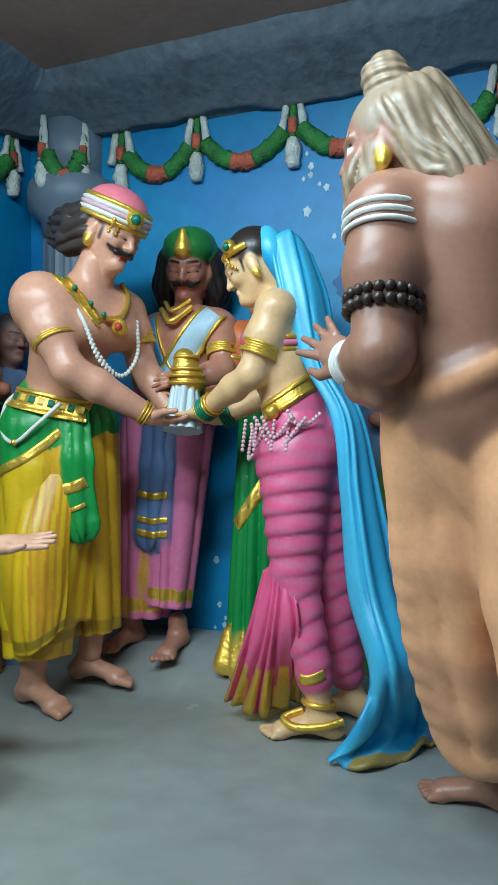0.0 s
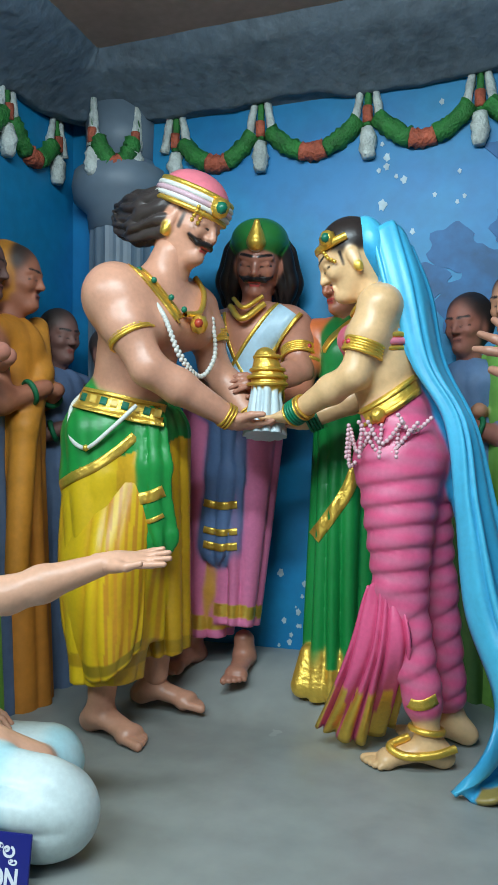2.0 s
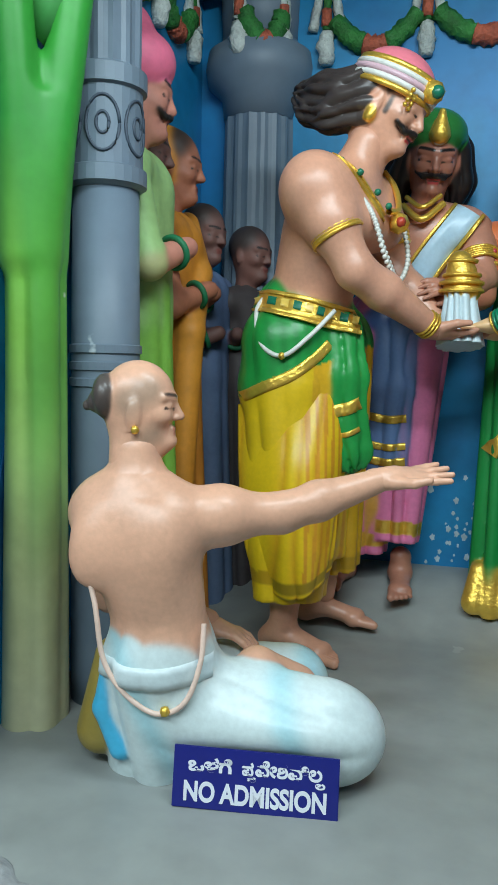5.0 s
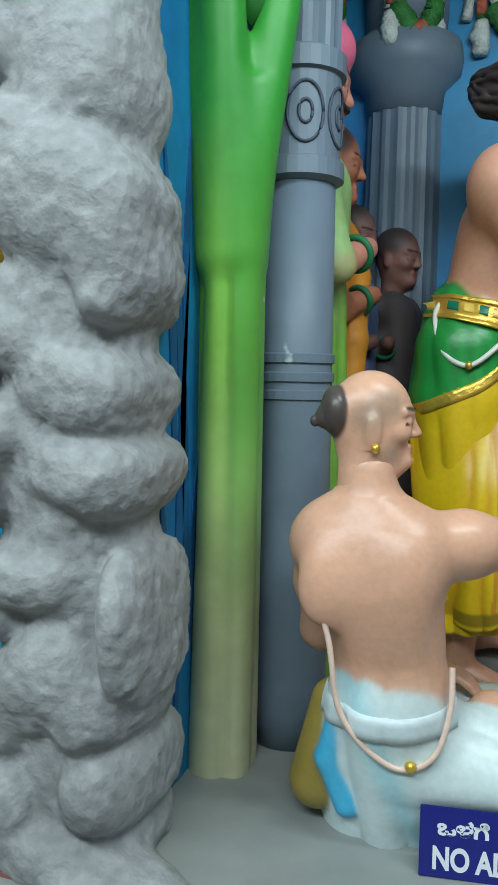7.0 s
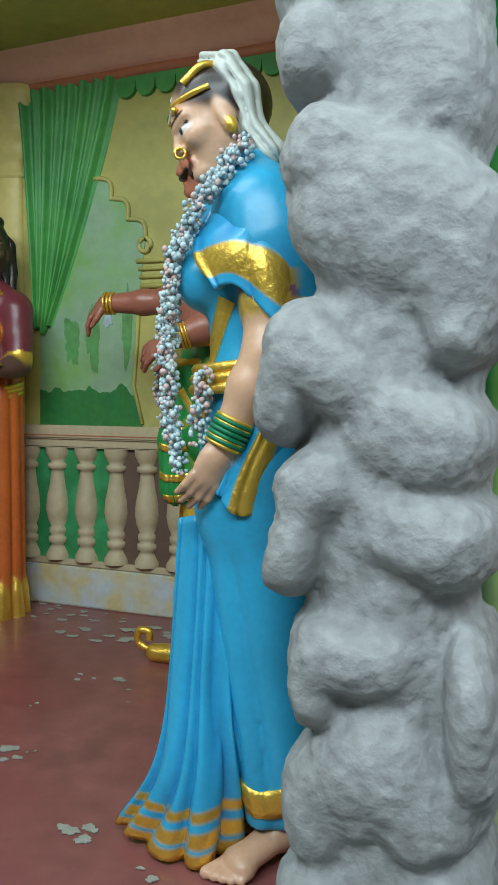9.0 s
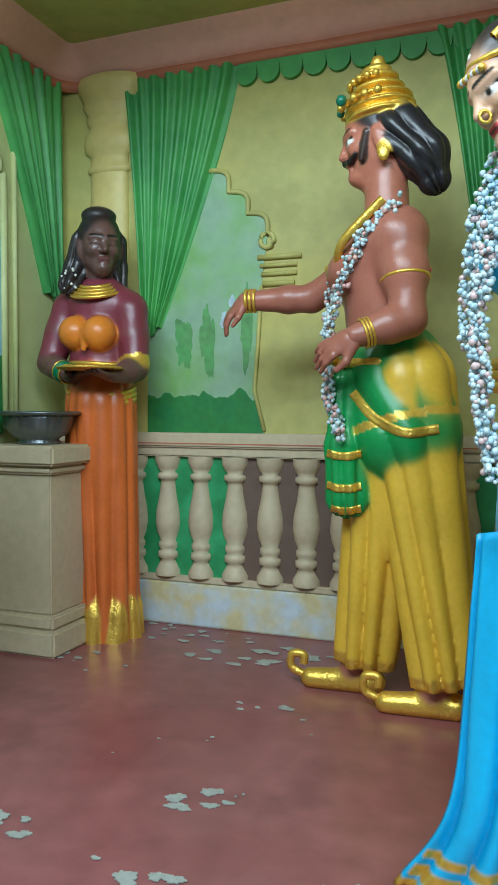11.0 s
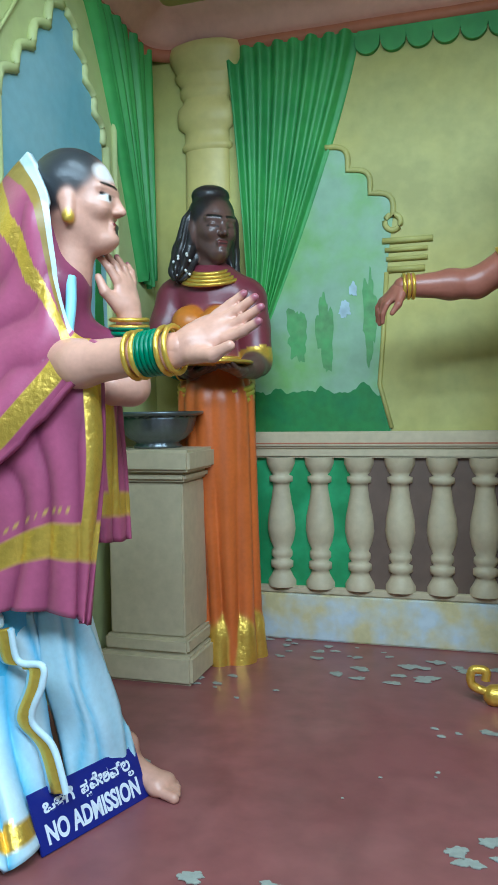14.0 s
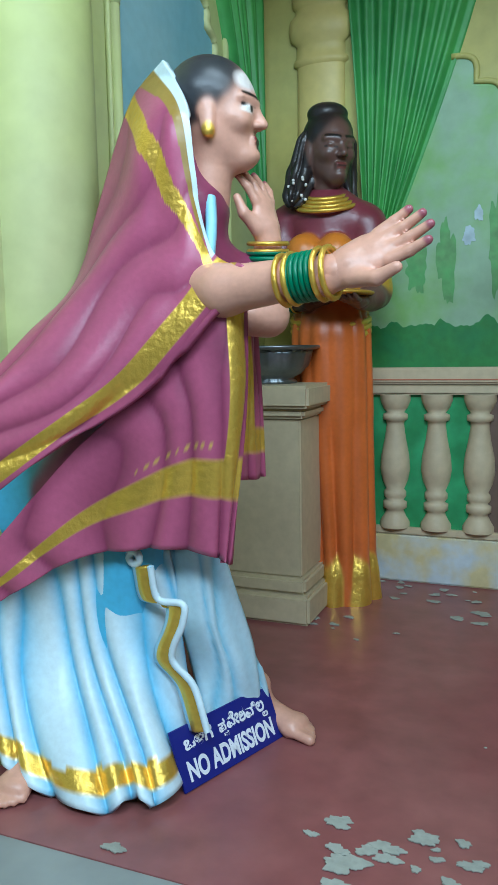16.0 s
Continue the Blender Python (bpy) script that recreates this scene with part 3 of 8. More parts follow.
def foot(fig, ankle, way, s, skin, z=0.0):
    """A bare foot that stands at height z."""
    F = unit((way[0], way[1], 0))
    S = np.cross((0, 0, 1), F)
    at = lambda x, y, h: V(ankle[0], ankle[1], z) + s * (x * F + y * S + h * V(0, 0, 1))
    f = Clay(0.0045)
    fig.more.append(f)
    f.cone(skin, ankle, at(-0.01, 0, 0.06), 0.042 * s, 0.04 * s, 0.03)
    f.ell(skin, at(-0.045, 0, 0.035), V(0.04, 0.033, 0.037) * s, [F, S, V(0, 0, 1)], 0.03)
    f.cone(skin, at(0.0, 0, 0.06), at(0.12, 0, 0.028), 0.042 * s, 0.036 * s, 0.03, flat=(0, 0, 1, 0.75))
    f.cone(skin, at(0.12, -0.02, 0.022), at(0.13, 0.022, 0.022), 0.024 * s, 0.022 * s, 0.02)
    for i, (y, L, r) in enumerate(((-0.034, 0.2, 0.0145), (-0.012, 0.195, 0.011), (0.006, 0.185, 0.0105), (0.023, 0.175, 0.010), (0.039, 0.16, 0.0095))):
        f.cone(skin, at(0.13, y * 0.9, 0.02), at(L - 0.01, y, 0.0125), r * s, r * s, 0.006)


# ---------------------------------------------------------------- structure
def grid_ob(name, xs, ys, height, material, label, skirt=0.2):
    """A floor slab with an uneven top."""
    bm = bmesh.new()
    top = [[bm.verts.new((x, y, height(x, y))) for y in ys] for x in xs]
    for i in range(len(xs) - 1):
        for j in range(len(ys) - 1):
            bm.faces.new((top[i][j], top[i + 1][j], top[i + 1][j + 1], top[i][j + 1]))
    rim = [top[i][0] for i in range(len(xs))] + [top[-1][j] for j in range(1, len(ys))]
    rim += [top[i][-1] for i in range(len(xs) - 2, -1, -1)] + [top[0][j] for j in range(len(ys) - 2, 0, -1)]
    low = [bm.verts.new((v.co.x, v.co.y, -skirt)) for v in rim]
    for i in range(len(rim)):
        j = (i + 1) % len(rim)
        bm.faces.new((rim[i], low[i], low[j], rim[j]))
    bm.faces.new(low[::-1])
    return tagged(mesh_ob(name, bm, material, smooth=False), label, "floor", kind="structure")


def step(a, b, t):
    t = min(1, max(0, (t - a) / (b - a)))
    return t * t * (3 - 2 * t)


def floor_1_height(x, y):
    hump = 0.15 * step(2.5, 2.98, y) * (1 - 0.75 * step(-1.0, -0.5, x)) * (0.35 + 0.65 * step(-2.3, -1.9, x))
    return hump + 0.005 * noise.noise((x * 3, y * 3, 0))


lerp = lambda a, b, n: [a + (b - a) * i / n for i in range(n + 1)]
f1 = grid_ob("floor_1", lerp(-2.49, 1.4, 80), lerp(0.9, 3.1, 50), floor_1_height, M_FLOOR1, "grey cement floor swelling up towards the blue wall", 0.45)
for p in f1.data.polygons:
    p.use_smooth = len(p.vertices) == 4 and abs(p.normal.z) > 0.5
grid_ob("floor_2", [-5.1, -2.491], [1.1, 3.1], lambda x, y: 0, M_FLOOR2, "dull red oxide cement floor with flaked patches", 0.45)
tagged(mesh_ob("kerb_1", box_bm((-5.1, 0.9, -0.45), (-2.491, 1.101, -0.003)), M_FLOOR1), "bare grey cement kerb along the red floor", "kerb", kind="structure")
tagged(mesh_ob("hall_floor", box_bm((-7, -3.2, -0.6), (3, 0.9, -0.45)), M_TILE), "plain cement floor of the visitors' hall", "floor", kind="structure")
tagged(mesh_ob("hall_wall", box_bm((-7, -3.4, -0.6), (3, -3.2, 3.2)), M_HALL), "plain whitewashed hall wall", "wall", kind="structure")
for x in (-7.2, 3.0):
    tagged(mesh_ob("hall_end_wall", box_bm((x, -3.4, -0.6), (x + 0.2, 3.3, 3.2)), M_HALL), "plain whitewashed end wall", "wall", kind="structure")
tagged(mesh_ob("hall_ceiling", box_bm((-7, -3.4, 3.2), (3, 3.4, 3.35)), M_HALL), "plain white hall ceiling", "ceiling", kind="structure")

tagged(mesh_ob("wall_back_1", box_bm((-2.49, 3.02, -0.4), (1.4, 3.2, 3.2)), M_BLUE), "bright blue painted plaster back wall", "wall", kind="structure")
tagged(mesh_ob("wall_right_1", box_bm((1.4, 0.95, -0.4), (1.55, 3.2, 3.2)), M_BLUE), "blue painted side wall", "wall", kind="structure")
tagged(mesh_ob("wall_left_1", box_bm((-2.49, 1.3, -0.4), (-2.375, 3.018, 3.2)), M_BLUE), "blue painted side wall behind the trunk and column", "wall", kind="structure")
tagged(mesh_ob("wall_right_2", box_bm((-2.60, 1.3, -0.4), (-2.492, 3.0, 3.2)), M_YELLOW), "ochre yellow side wall", "wall", kind="structure")
tagged(mesh_ob("wall_back_2", box_bm((-5.1, 3.0, -0.4), (-2.492, 3.2, 3.2)), M_YELLOW), "ochre yellow plaster back wall with painted garden", "wall", kind="structure")
tagged(mesh_ob("wall_left_2", box_bm((-5.1, 0.95, -0.4), (-4.93, 2.998, 3.2)), M_LIME), "pale lime yellow plaster side wall", "wall", kind="structure")
tagged(mesh_ob("niche_ceiling_1", box_bm((-2.49, 1.0, 2.56), (1.4, 3.02, 2.62)), M_BROWN), "brown painted ceiling", "ceiling", kind="structure")
tagged(mesh_ob("niche_ceiling_2", box_bm((-4.93, 1.0, 2.528), (-2.6, 3.0, 2.6)), M_YELLOW), "ochre yellow painted ceiling", "ceiling", kind="structure")


def sweep_wall(name, line, profile, material, label, rough=0.0, seed=0, smooth=True):
    """A cornice: a profile of (out from the wall, height) swept along a line of (x, y, nx, ny)."""
    bm = bmesh.new()
    rows = []
    for i, (x, y, nx, ny) in enumerate(line):
        row = []
        for j, (o, z) in enumerate(profile):
            w = rough * noise.fractal((x * 3 + seed, y * 3, z * 4), 1.0, 2.0, 4) if 0 < j < len(profile) - 1 else 0
            row.append(bm.verts.new((x + nx * (o + w), y + ny * (o + w), z + 0.7 * w)))
        rows.append(row)
    for a, b in zip(rows, rows[1:]):
        for j in range(len(profile) - 1):
            bm.faces.new((a[j], b[j], b[j + 1], a[j + 1]))
    return tagged(mesh_ob(name, bm, material, smooth=smooth), label, "cornice", kind="structure")


def corner_line(x_left, y_front, y_back, x_right, r, n=12, m=40):
    """Along the left wall, round the corner, along the back wall."""
    out = [(x_left, y_front + (y_back - r - y_front) * i / m, 1, 0) for i in range(m)]
    for i in range(n + 1):
        a = math.pi - math.pi / 2 * i / n
        out.append((x_left + r + r * math.cos(a), y_back - r + r * math.sin(a), -math.cos(a), -math.sin(a)))
    out += [(x_left + r + (x_right - x_left - r) * i / m, y_back, 0, -1) for i in range(1, m + 1)]
    return out


def dense(profile, n):
    out = []
    for a, b in zip(profile, profile[1:]):
        out += [(a[0] + (b[0] - a[0]) * i / n, a[1] + (b[1] - a[1]) * i / n) for i in range(n)]
    return out + [profile[-1]]


sweep_wall("rock_cornice", corner_line(-2.375, 1.3, 3.02, 1.4, 0.3, m=70), dense([(0.0, 2.36), (0.045, 2.355), (0.09, 2.39), (0.17, 2.44), (0.25, 2.49), (0.31, 2.575)], 5), M_DARKROCK, "dark grey plaster rock lip along the wall top", 0.035)
sweep_wall("cove", corner_line(-4.93, 1.0, 3.0, -2.6, 0.16), dense([(0.0, 2.415), (0.02, 2.43), (0.06, 2.48), (0.13, 2.53)], 3), M_PINK, "pale pink painted cove under the ceiling", 0.004)
sweep_wall("cornice_line", corner_line(-4.93, 1.0, 3.0, -2.6, 0.12), [(0.0, 2.37), (0.018, 2.375), (0.022, 2.41), (0.0, 2.418)], M_RUST, "rust brown painted line under the cove", 0.003)

# ---------------------------------------------------------------- rock pillar between the two niches
BOULDERS = [  # middle x, height, half length, half depth, half height, tilt
    (-2.585, 1.511, 0.069, 0.15, 0.082, 0.1), (-2.414, 1.453, 0.104, 0.14, 0.145, 0.15), (-2.453, 1.238, 0.18, 0.175, 0.145, -0.55), (-2.545, 1.338, 0.097, 0.17, 0.087, -0.5),
    (-2.364, 1.16, 0.084, 0.165, 0.145, 0.2), (-2.349, 1.049, 0.053, 0.16, 0.048, 0), (-2.547, 1.013, 0.132, 0.175, 0.076, -0.75), (-2.412, 0.901, 0.123, 0.17, 0.097, -0.4),
    (-2.613, 0.986, 0.057, 0.165, 0.116, -0.2), (-2.391, 0.744, 0.119, 0.17, 0.082, -0.25), (-2.598, 0.712, 0.053, 0.17, 0.092, -0.3), (-2.558, 0.812, 0.07, 0.16, 0.087, -0.9),
    (-2.494, 0.549, 0.119, 0.175, 0.073, -0.1), (-2.56, 0.486, 0.048, 0.165, 0.077, 0), (-2.315, 0.462, 0.046, 0.165, 0.155, 0.05), (-2.472, 0.359, 0.132, 0.18, 0.106, 0.75),
    (-2.561, 0.282, 0.062, 0.165, 0.106, 0.1), (-2.389, 0.305, 0.088, 0.17, 0.087, 0.6), (-2.55, 0.118, 0.084, 0.18, 0.092, 0.5), (-2.362, 0.163, 0.079, 0.18, 0.092, 0.1),
    (-2.451, 0.029, 0.158, 0.19, 0.077, 0), (-2.5, 1.86, 0.17, 0.16, 0.19, -0.4), (-2.45, 2.1, 0.15, 0.16, 0.14, 0.3), (-2.53, 2.3, 0.12, 0.16, 0.16, -0.3),
    (-2.45, 2.5, 0.16, 0.16, 0.14, 0.2), (-2.5, 2.75, 0.17, 0.17, 0.16, 0.0), (-2.53, 1.66, 0.14, 0.15, 0.12, 0.2),
]


def rock_pillar():
    clay = Clay(0.009)
    grey = lin(150, 157, 163)
    clay.cone(grey, (-2.47, 1.28, -0.05), (-2.47, 1.28, 2.85), 0.142, 0.142, 0.03)
    for x, z, w, d, t, tilt in BOULDERS:
        a, b = math.cos(tilt), math.sin(tilt)
        clay.ell(grey, (x - 0.015, 1.27, z), (w, d, t), [(a, 0, b), (0, 1, 0), (-b, 0, a)], 0.013, 2.7)
    for x, y, r in ((-2.32, 1.14, 0.10), (-2.20, 1.10, 0.085), (-2.08, 1.05, 0.07), (-1.95, 1.01, 0.06)):
        clay.ell(grey, (x, y, -0.03), (r * 1.2, r, r * 0.8), None, 0.03, 2.5)
    v, f, c = clay.mesh()
    bm = bmesh.new()
    vs = []
    for p in v:
        q = Vector(p)
        out = Vector((q.x + 2.48, (q.y - 1.3), 0)).normalized() * (1.0 if q.x < -2.22 else 0.4)
        w = 0.012 * noise.fractal(q * 4, 1.0, 2.0, 2) + 0.010 * noise.noise(q * 6 + Vector((3, 1, 2))) - 0.006 * abs(noise.noise(q * 11)) + 0.0045 * noise.fractal(q * 38, 0.7, 2.0, 3)
        vs.append(bm.verts.new(q + out * w))
    for quad in f:
        bm.faces.new([vs[i] for i in quad])
    return tagged(mesh_ob("rock_pillar", bm, M_ROCK, smooth=True), "stacked grey plaster rock pillar between the niches", "rock")


rock_pillar()


# ---------------------------------------------------------------- blue niche: columns, trunk, garland
def column_shaft(x, y):
    col = new("round_column")
    prof = [(0.098, 0), (0.096, 0.1), (0.092, 0.85)]
    part("shaft", lathe_bm(prof + [(0.092, 0.86), (0.088, 1.385)], (x, y, 0)), M_COLUMN, col, smooth=True)
    for z in (0.862, 0.905, 0.95):
        part("ring", lathe_bm([(0.085, z), (0.097, z + 0.006), (0.097, z + 0.026), (0.085, z + 0.032)], (x, y, 0)), M_COLUMN, col, smooth=False)
    part("drum", lathe_bm([(0.09, 1.38), (0.108, 1.39), (0.108, 1.43), (0.097, 1.435), (0.097, 1.625), (0.108, 1.63), (0.108, 1.675), (0.09, 1.685)], (x, y, 0)), M_COLUMN, col)
    part("fluted_shaft", lathe_bm([(0.095, 1.68), (0.102, 2.5)], (x, y, 0), 48, flutes=14, depth=0.09), M_COLUMN, col)
    for ang in (-128, -68, -8):
        a = radians(ang)
        e, o = Vector((-math.sin(a), math.cos(a), 0)), Vector((x + 0.098 * math.cos(a), y + 0.098 * math.sin(a), 1.53))
        for r in (0.068, 0.026):
            pts = [o + e * (r * 0.62 * math.cos(t)) + Vector((0, 0, r * math.sin(t))) + Vector((math.cos(a), math.sin(a), 0)) * (-0.09 * (1 - math.cos(r * 0.62 * math.cos(t) / 0.098))) for t in lerp(0, 2 * math.pi, 24)]
            part("roundel", tube_bm(pts, 0.004, 6), M_LINE, col, smooth=True)
    return tagged(col, "grey painted round column with incised roundels", "column")


column_shaft(-2.205, 1.83)


def niche_column(x, y):
    col = new("fluted_corner_column")
    part("shaft", lathe_bm([(0.15, 0), (0.145, 1.5), (0.14, 1.93)], (x, y, 0), 56, flutes=16, depth=0.07), M_COLUMN, col)
    part("capital", lathe_bm([(0.14, 1.90), (0.15, 1.98), (0.205, 2.03), (0.215, 2.09), (0.205, 2.15), (0.16, 2.18), (0.15, 2.2)], (x, y, 0), 40), M_COLUMN, col, smooth=True)
    part("neck", lathe_bm([(0.15, 2.18), (0.16, 2.42)], (x, y, 0), 30), M_COLUMN, col, smooth=True)
    return tagged(col, "grey fluted corner column with a round capital", "column")


niche_column(-2.13, 3.02)
niche_column(0.12, 3.04)


def leaf_blade(root, tip, width, lift, material, owner):
    bm = bmesh.new()
    a, b = Vector(root), Vector(tip)
    side = (b - a).cross(Vector((0.3, -1, 0.2))).normalized()
    rows = []
    for i in range(13):
        t = i / 12
        p = a.lerp(b, t) + Vector((0, 0, lift * math.sin(math.pi * t)))
        w = width * math.sin(math.pi * min(1, 0.12 + 0.86 * t)) ** 0.7
        rows.append([bm.verts.new(p + side * w * s + Vector((0.1, -1, 0)) * 0.05 * width * (1 - abs(s)) * 3) for s in (-1, -0.5, 0, 0.5, 1)])
    for lo, hi in zip(rows, rows[1:]):
        for j in range(4):
            bm.faces.new((lo[j], lo[j + 1], hi[j + 1], hi[j]))
    ob = part("leaf", bm, material, owner, smooth=True)
    mod = ob.modifiers.new("thick", "SOLIDIFY")
    mod.thickness = 0.012
    return ob


M_TRUNK = surface("banana_stem_paint", (1, 1, 1), 0.45, attr=True, vary=0.12, grain=24, bump=0.15, stain=4, chips=lin(205, 210, 190), chip_at=0.71)


def banana_plant():
    fig = Figure(0.010)
    lo, mid, top, pale = lin(176, 186, 132), lin(140, 200, 82), lin(52, 150, 54), lin(196, 196, 158)

    def paint(t, P):
        z = P[:, 2]
        k = np.interp(z, [0.05, 0.4, 1.0, 1.5], [0, 1, 2, 3])
        table = np.array([pale, lo, mid, top])
        i = np.clip(k.astype(int), 0, 2)
        f = (k - i)[:, None]
        edge = np.clip((np.abs(P[:, 0] * 0.95 - P[:, 1] * 0.3 + 2.7) - 0.045) / 0.03, 0, 1)[:, None] * np.clip((z - 0.35) / 0.5, 0, 1)[:, None] * 0.6
        c = table[i] * (1 - f) + table[i + 1] * f
        c = c * (1 - edge) + edge * np.array(top)
        return np.c_[c, np.zeros(len(z))]

    fig.c.cone(paint, (-2.315, 1.64, -0.02), (-2.305, 1.645, 1.5), 0.082, 0.068, 0.03, fold=(5, 0.006, 1))
    for dx, dy, r in ((-0.05, -0.03, 0.04), (0.06, 0.01, 0.045), (0.0, -0.05, 0.05)):
        fig.c.cone(paint, (-2.31 + dx * 0.3, 1.64 + dy * 0.5, 1.2), (-2.31 + dx * 2.2, 1.64 + dy * 2, 1.95), 0.055, r, 0.04)
    stem = fig.done("banana_plant", (-2.315, 1.64, 0), "painted plaster banana plant with a pale green stem", "plant", material=M_TRUNK)
    for tip, w, lift in (((-2.24, 1.30, 2.25), 0.10, 0.12), ((-1.86, 1.62, 2.1), 0.12, 0.2), ((-2.30, 1.75, 2.55), 0.11, 0.1), ((-2.03, 1.55, 2.3), 0.10, 0.16)):
        leaf_blade((-2.3, 1.62, 1.72), tip, w, lift, M_GREEN, None)
    for o in [o for o in scene.objects if o.name.startswith("leaf") and o.parent is None]:
        o.parent = stem
        o.matrix_parent_inverse = Matrix.Translation((2.315, -1.64, 0))


banana_plant()


def garland(at, xs, name="garland"):
    """Swags between hanging tassels; at maps (along, up, out) to the place."""
    g = new(name)
    for a, b in zip(xs, xs[1:]):
        pts = [(a + (b - a) * t, 2.30 - 0.155 * (1 - (2 * t - 1) ** 2)) for t in lerp(0.09, 0.91, 30)]
        for i0, i1, m, lab in ((0, 12, M_GARGREEN, ""), (11, 20, M_GARRED, "red flower band"), (19, 31, M_GARGREEN, "")):
            seg = pts[i0:i1]
            ob = part("swag", tube_bm([at(u, z, 0.012) for u, z in seg], 0.036, 10, lumps=0.2), m, g, lab, True)
    for u in xs:
        for du, m, w in ((-0.034, M_GARWHITE, 0.019), (0.0, M_GARGREEN, 0.016), (0.034, M_GARWHITE, 0.019)):
            part("tassel", tube_bm([at(u + du * (0.5 + 1.1 * t), 2.42 - 0.20 * t, 0.012) for t in lerp(0, 1, 8)], w, 8, taper=lambda t: 0.6 + 0.5 * t, lumps=0.22), m, g, smooth=True)
        part("tassel", tube_bm([at(u, 2.29 - 0.06 * t, 0.022) for t in lerp(0, 1, 4)], 0.02, 8), M_GARRED, g, "red flower knot", True)
        part("tassel", tube_bm([at(u, 2.21 - 0.12 * t, 0.018) for t in lerp(0, 1, 8)], 0.032, 10, taper=lambda t: 0.7 + 0.4 * math.sin(3.0 * t), lumps=0.2), M_GARWHITE, g, "", True)
    return tagged(g, "plaster garland of green, red and white flowers", "garland")


garland(lambda u, z, o: Vector((u, 3.015 - o, z)), [-1.86, -1.48, -1.04, -0.62, -0.22, 0.2, 0.62, 1.04])
garland(lambda u, z, o: Vector((-2.16 + 0.16 * math.sin(u), 3.0 - 0.155 * math.cos(u) - o, z)), [0.0, 1.2])
garland(lambda u, z, o: Vector((-2.37 + o, u, z)), [1.5, 1.84, 2.18, 2.52, 2.86])


def painted_blades(name, label, origin, blades, to_world, material):
    """A flat painted plant of curved blades."""
    p = new(name)
    for u, v, lean, length, w in blades:
        left, right = [], []
        for i in range(9):
            t = i / 8
            x, y = u + lean * t * t, v + length * t
            q = w * math.sin(math.pi * min(1, 0.1 + 0.9 * t)) + 0.001
            left.append((x - q, y))
            right.append((x + q, y))
        part("blade", plate_bm(left + right[::-1], 0.004, to_world), material, p)
    return tagged(p, label, "painted plant", kind="structure")


side_1 = lambda u, v, w: Vector((-2.375 + w, u, v))
painted_blades("painted_reeds", "dark blue reeds painted on the blue wall", None, [(1.50, 0.10, 0.05, 1.1, 0.018), (1.46, 0.2, -0.06, 0.55, 0.016), (1.55, 0.4, -0.10, 0.9, 0.02), (1.48, 0.7, -0.07, 0.75, 0.016), (1.53, 0.9, 0.03, 0.6, 0.014), (1.57, 0.3, 0.06, 0.5, 0.014)], side_1, M_DEEPBLUE)
rng = random.Random(4)
back_1 = lambda u, v, w: Vector((u, 3.02 - w, v))


def painted_tree():
    t = new("painted_trees")
    for u, v, r in ((-0.72, 1.72, 0.09), (-0.60, 1.62, 0.10), (-0.80, 1.60, 0.07), (-0.5, 1.78, 0.08), (-0.66, 1.50, 0.12), (-0.45, 1.62, 0.10), (-0.3, 1.7, 0.1), (-0.2, 1.9, 0.1), (0.4, 1.8, 0.12), (0.55, 1.65, 0.14), (0.7, 1.8, 0.1)):
        out = [(u + r * (1 + 0.16 * math.sin(7 * a + u * 40)) * math.cos(a), v + r * (1 + 0.16 * math.sin(5 * a + v * 30)) * math.sin(a)) for a in lerp(0, 2 * math.pi, 30)[:-1]]
        part("clump", plate_bm(out, 0.003 + 0.0004 * rng.randint(0, 6), back_1), M_DEEPBLUE, t)
    part("trunk", plate_bm([(-0.54, 1.6), (-0.50, 1.6), (-0.50, 2.02), (-0.40, 2.1), (-0.62, 2.1), (-0.54, 2.02)], 0.0065, back_1), M_DEEPBLUE, t)
    tagged(t, "deep blue trees painted on the blue wall", "painted tree", kind="structure")


painted_tree()


def wall_chips():
    """Flakes of bare plaster on the blue wall, thickest near its foot."""
    q = random.Random(21)
    w = new("wall_chips")
    for u, v, n, spread, size in ((-1.22, 0.34, 26, 0.07, 0.011), (-1.30, 0.22, 18, 0.06, 0.010), (-1.05, 0.30, 10, 0.08, 0.008), (-0.98, 2.05, 5, 0.05, 0.014), (-0.78, 1.95, 6, 0.12, 0.010), (-1.1, 1.5, 8, 0.2, 0.006), (-0.3, 1.9, 10, 0.25, 0.008)):
        for _ in range(n):
            a, b, r, ph = u + q.gauss(0, spread), v + q.gauss(0, spread), size * q.uniform(0.3, 1.2), q.uniform(0, 6)
            out = [(a + r * (1 + 0.3 * math.sin(3 * t + ph)) * math.cos(t), b + 1.3 * r * (1 + 0.25 * math.sin(5 * t + ph)) * math.sin(t)) for t in lerp(0, 2 * math.pi, 14)[:-1]]
            part("chip", plate_bm(out, 0.0022 + 0.0003 * q.randint(0, 6), back_1), M_FLAKE, w)
    tagged(w, "pale flaked spots on the blue wall", "flaked paint", kind="structure")


wall_chips()


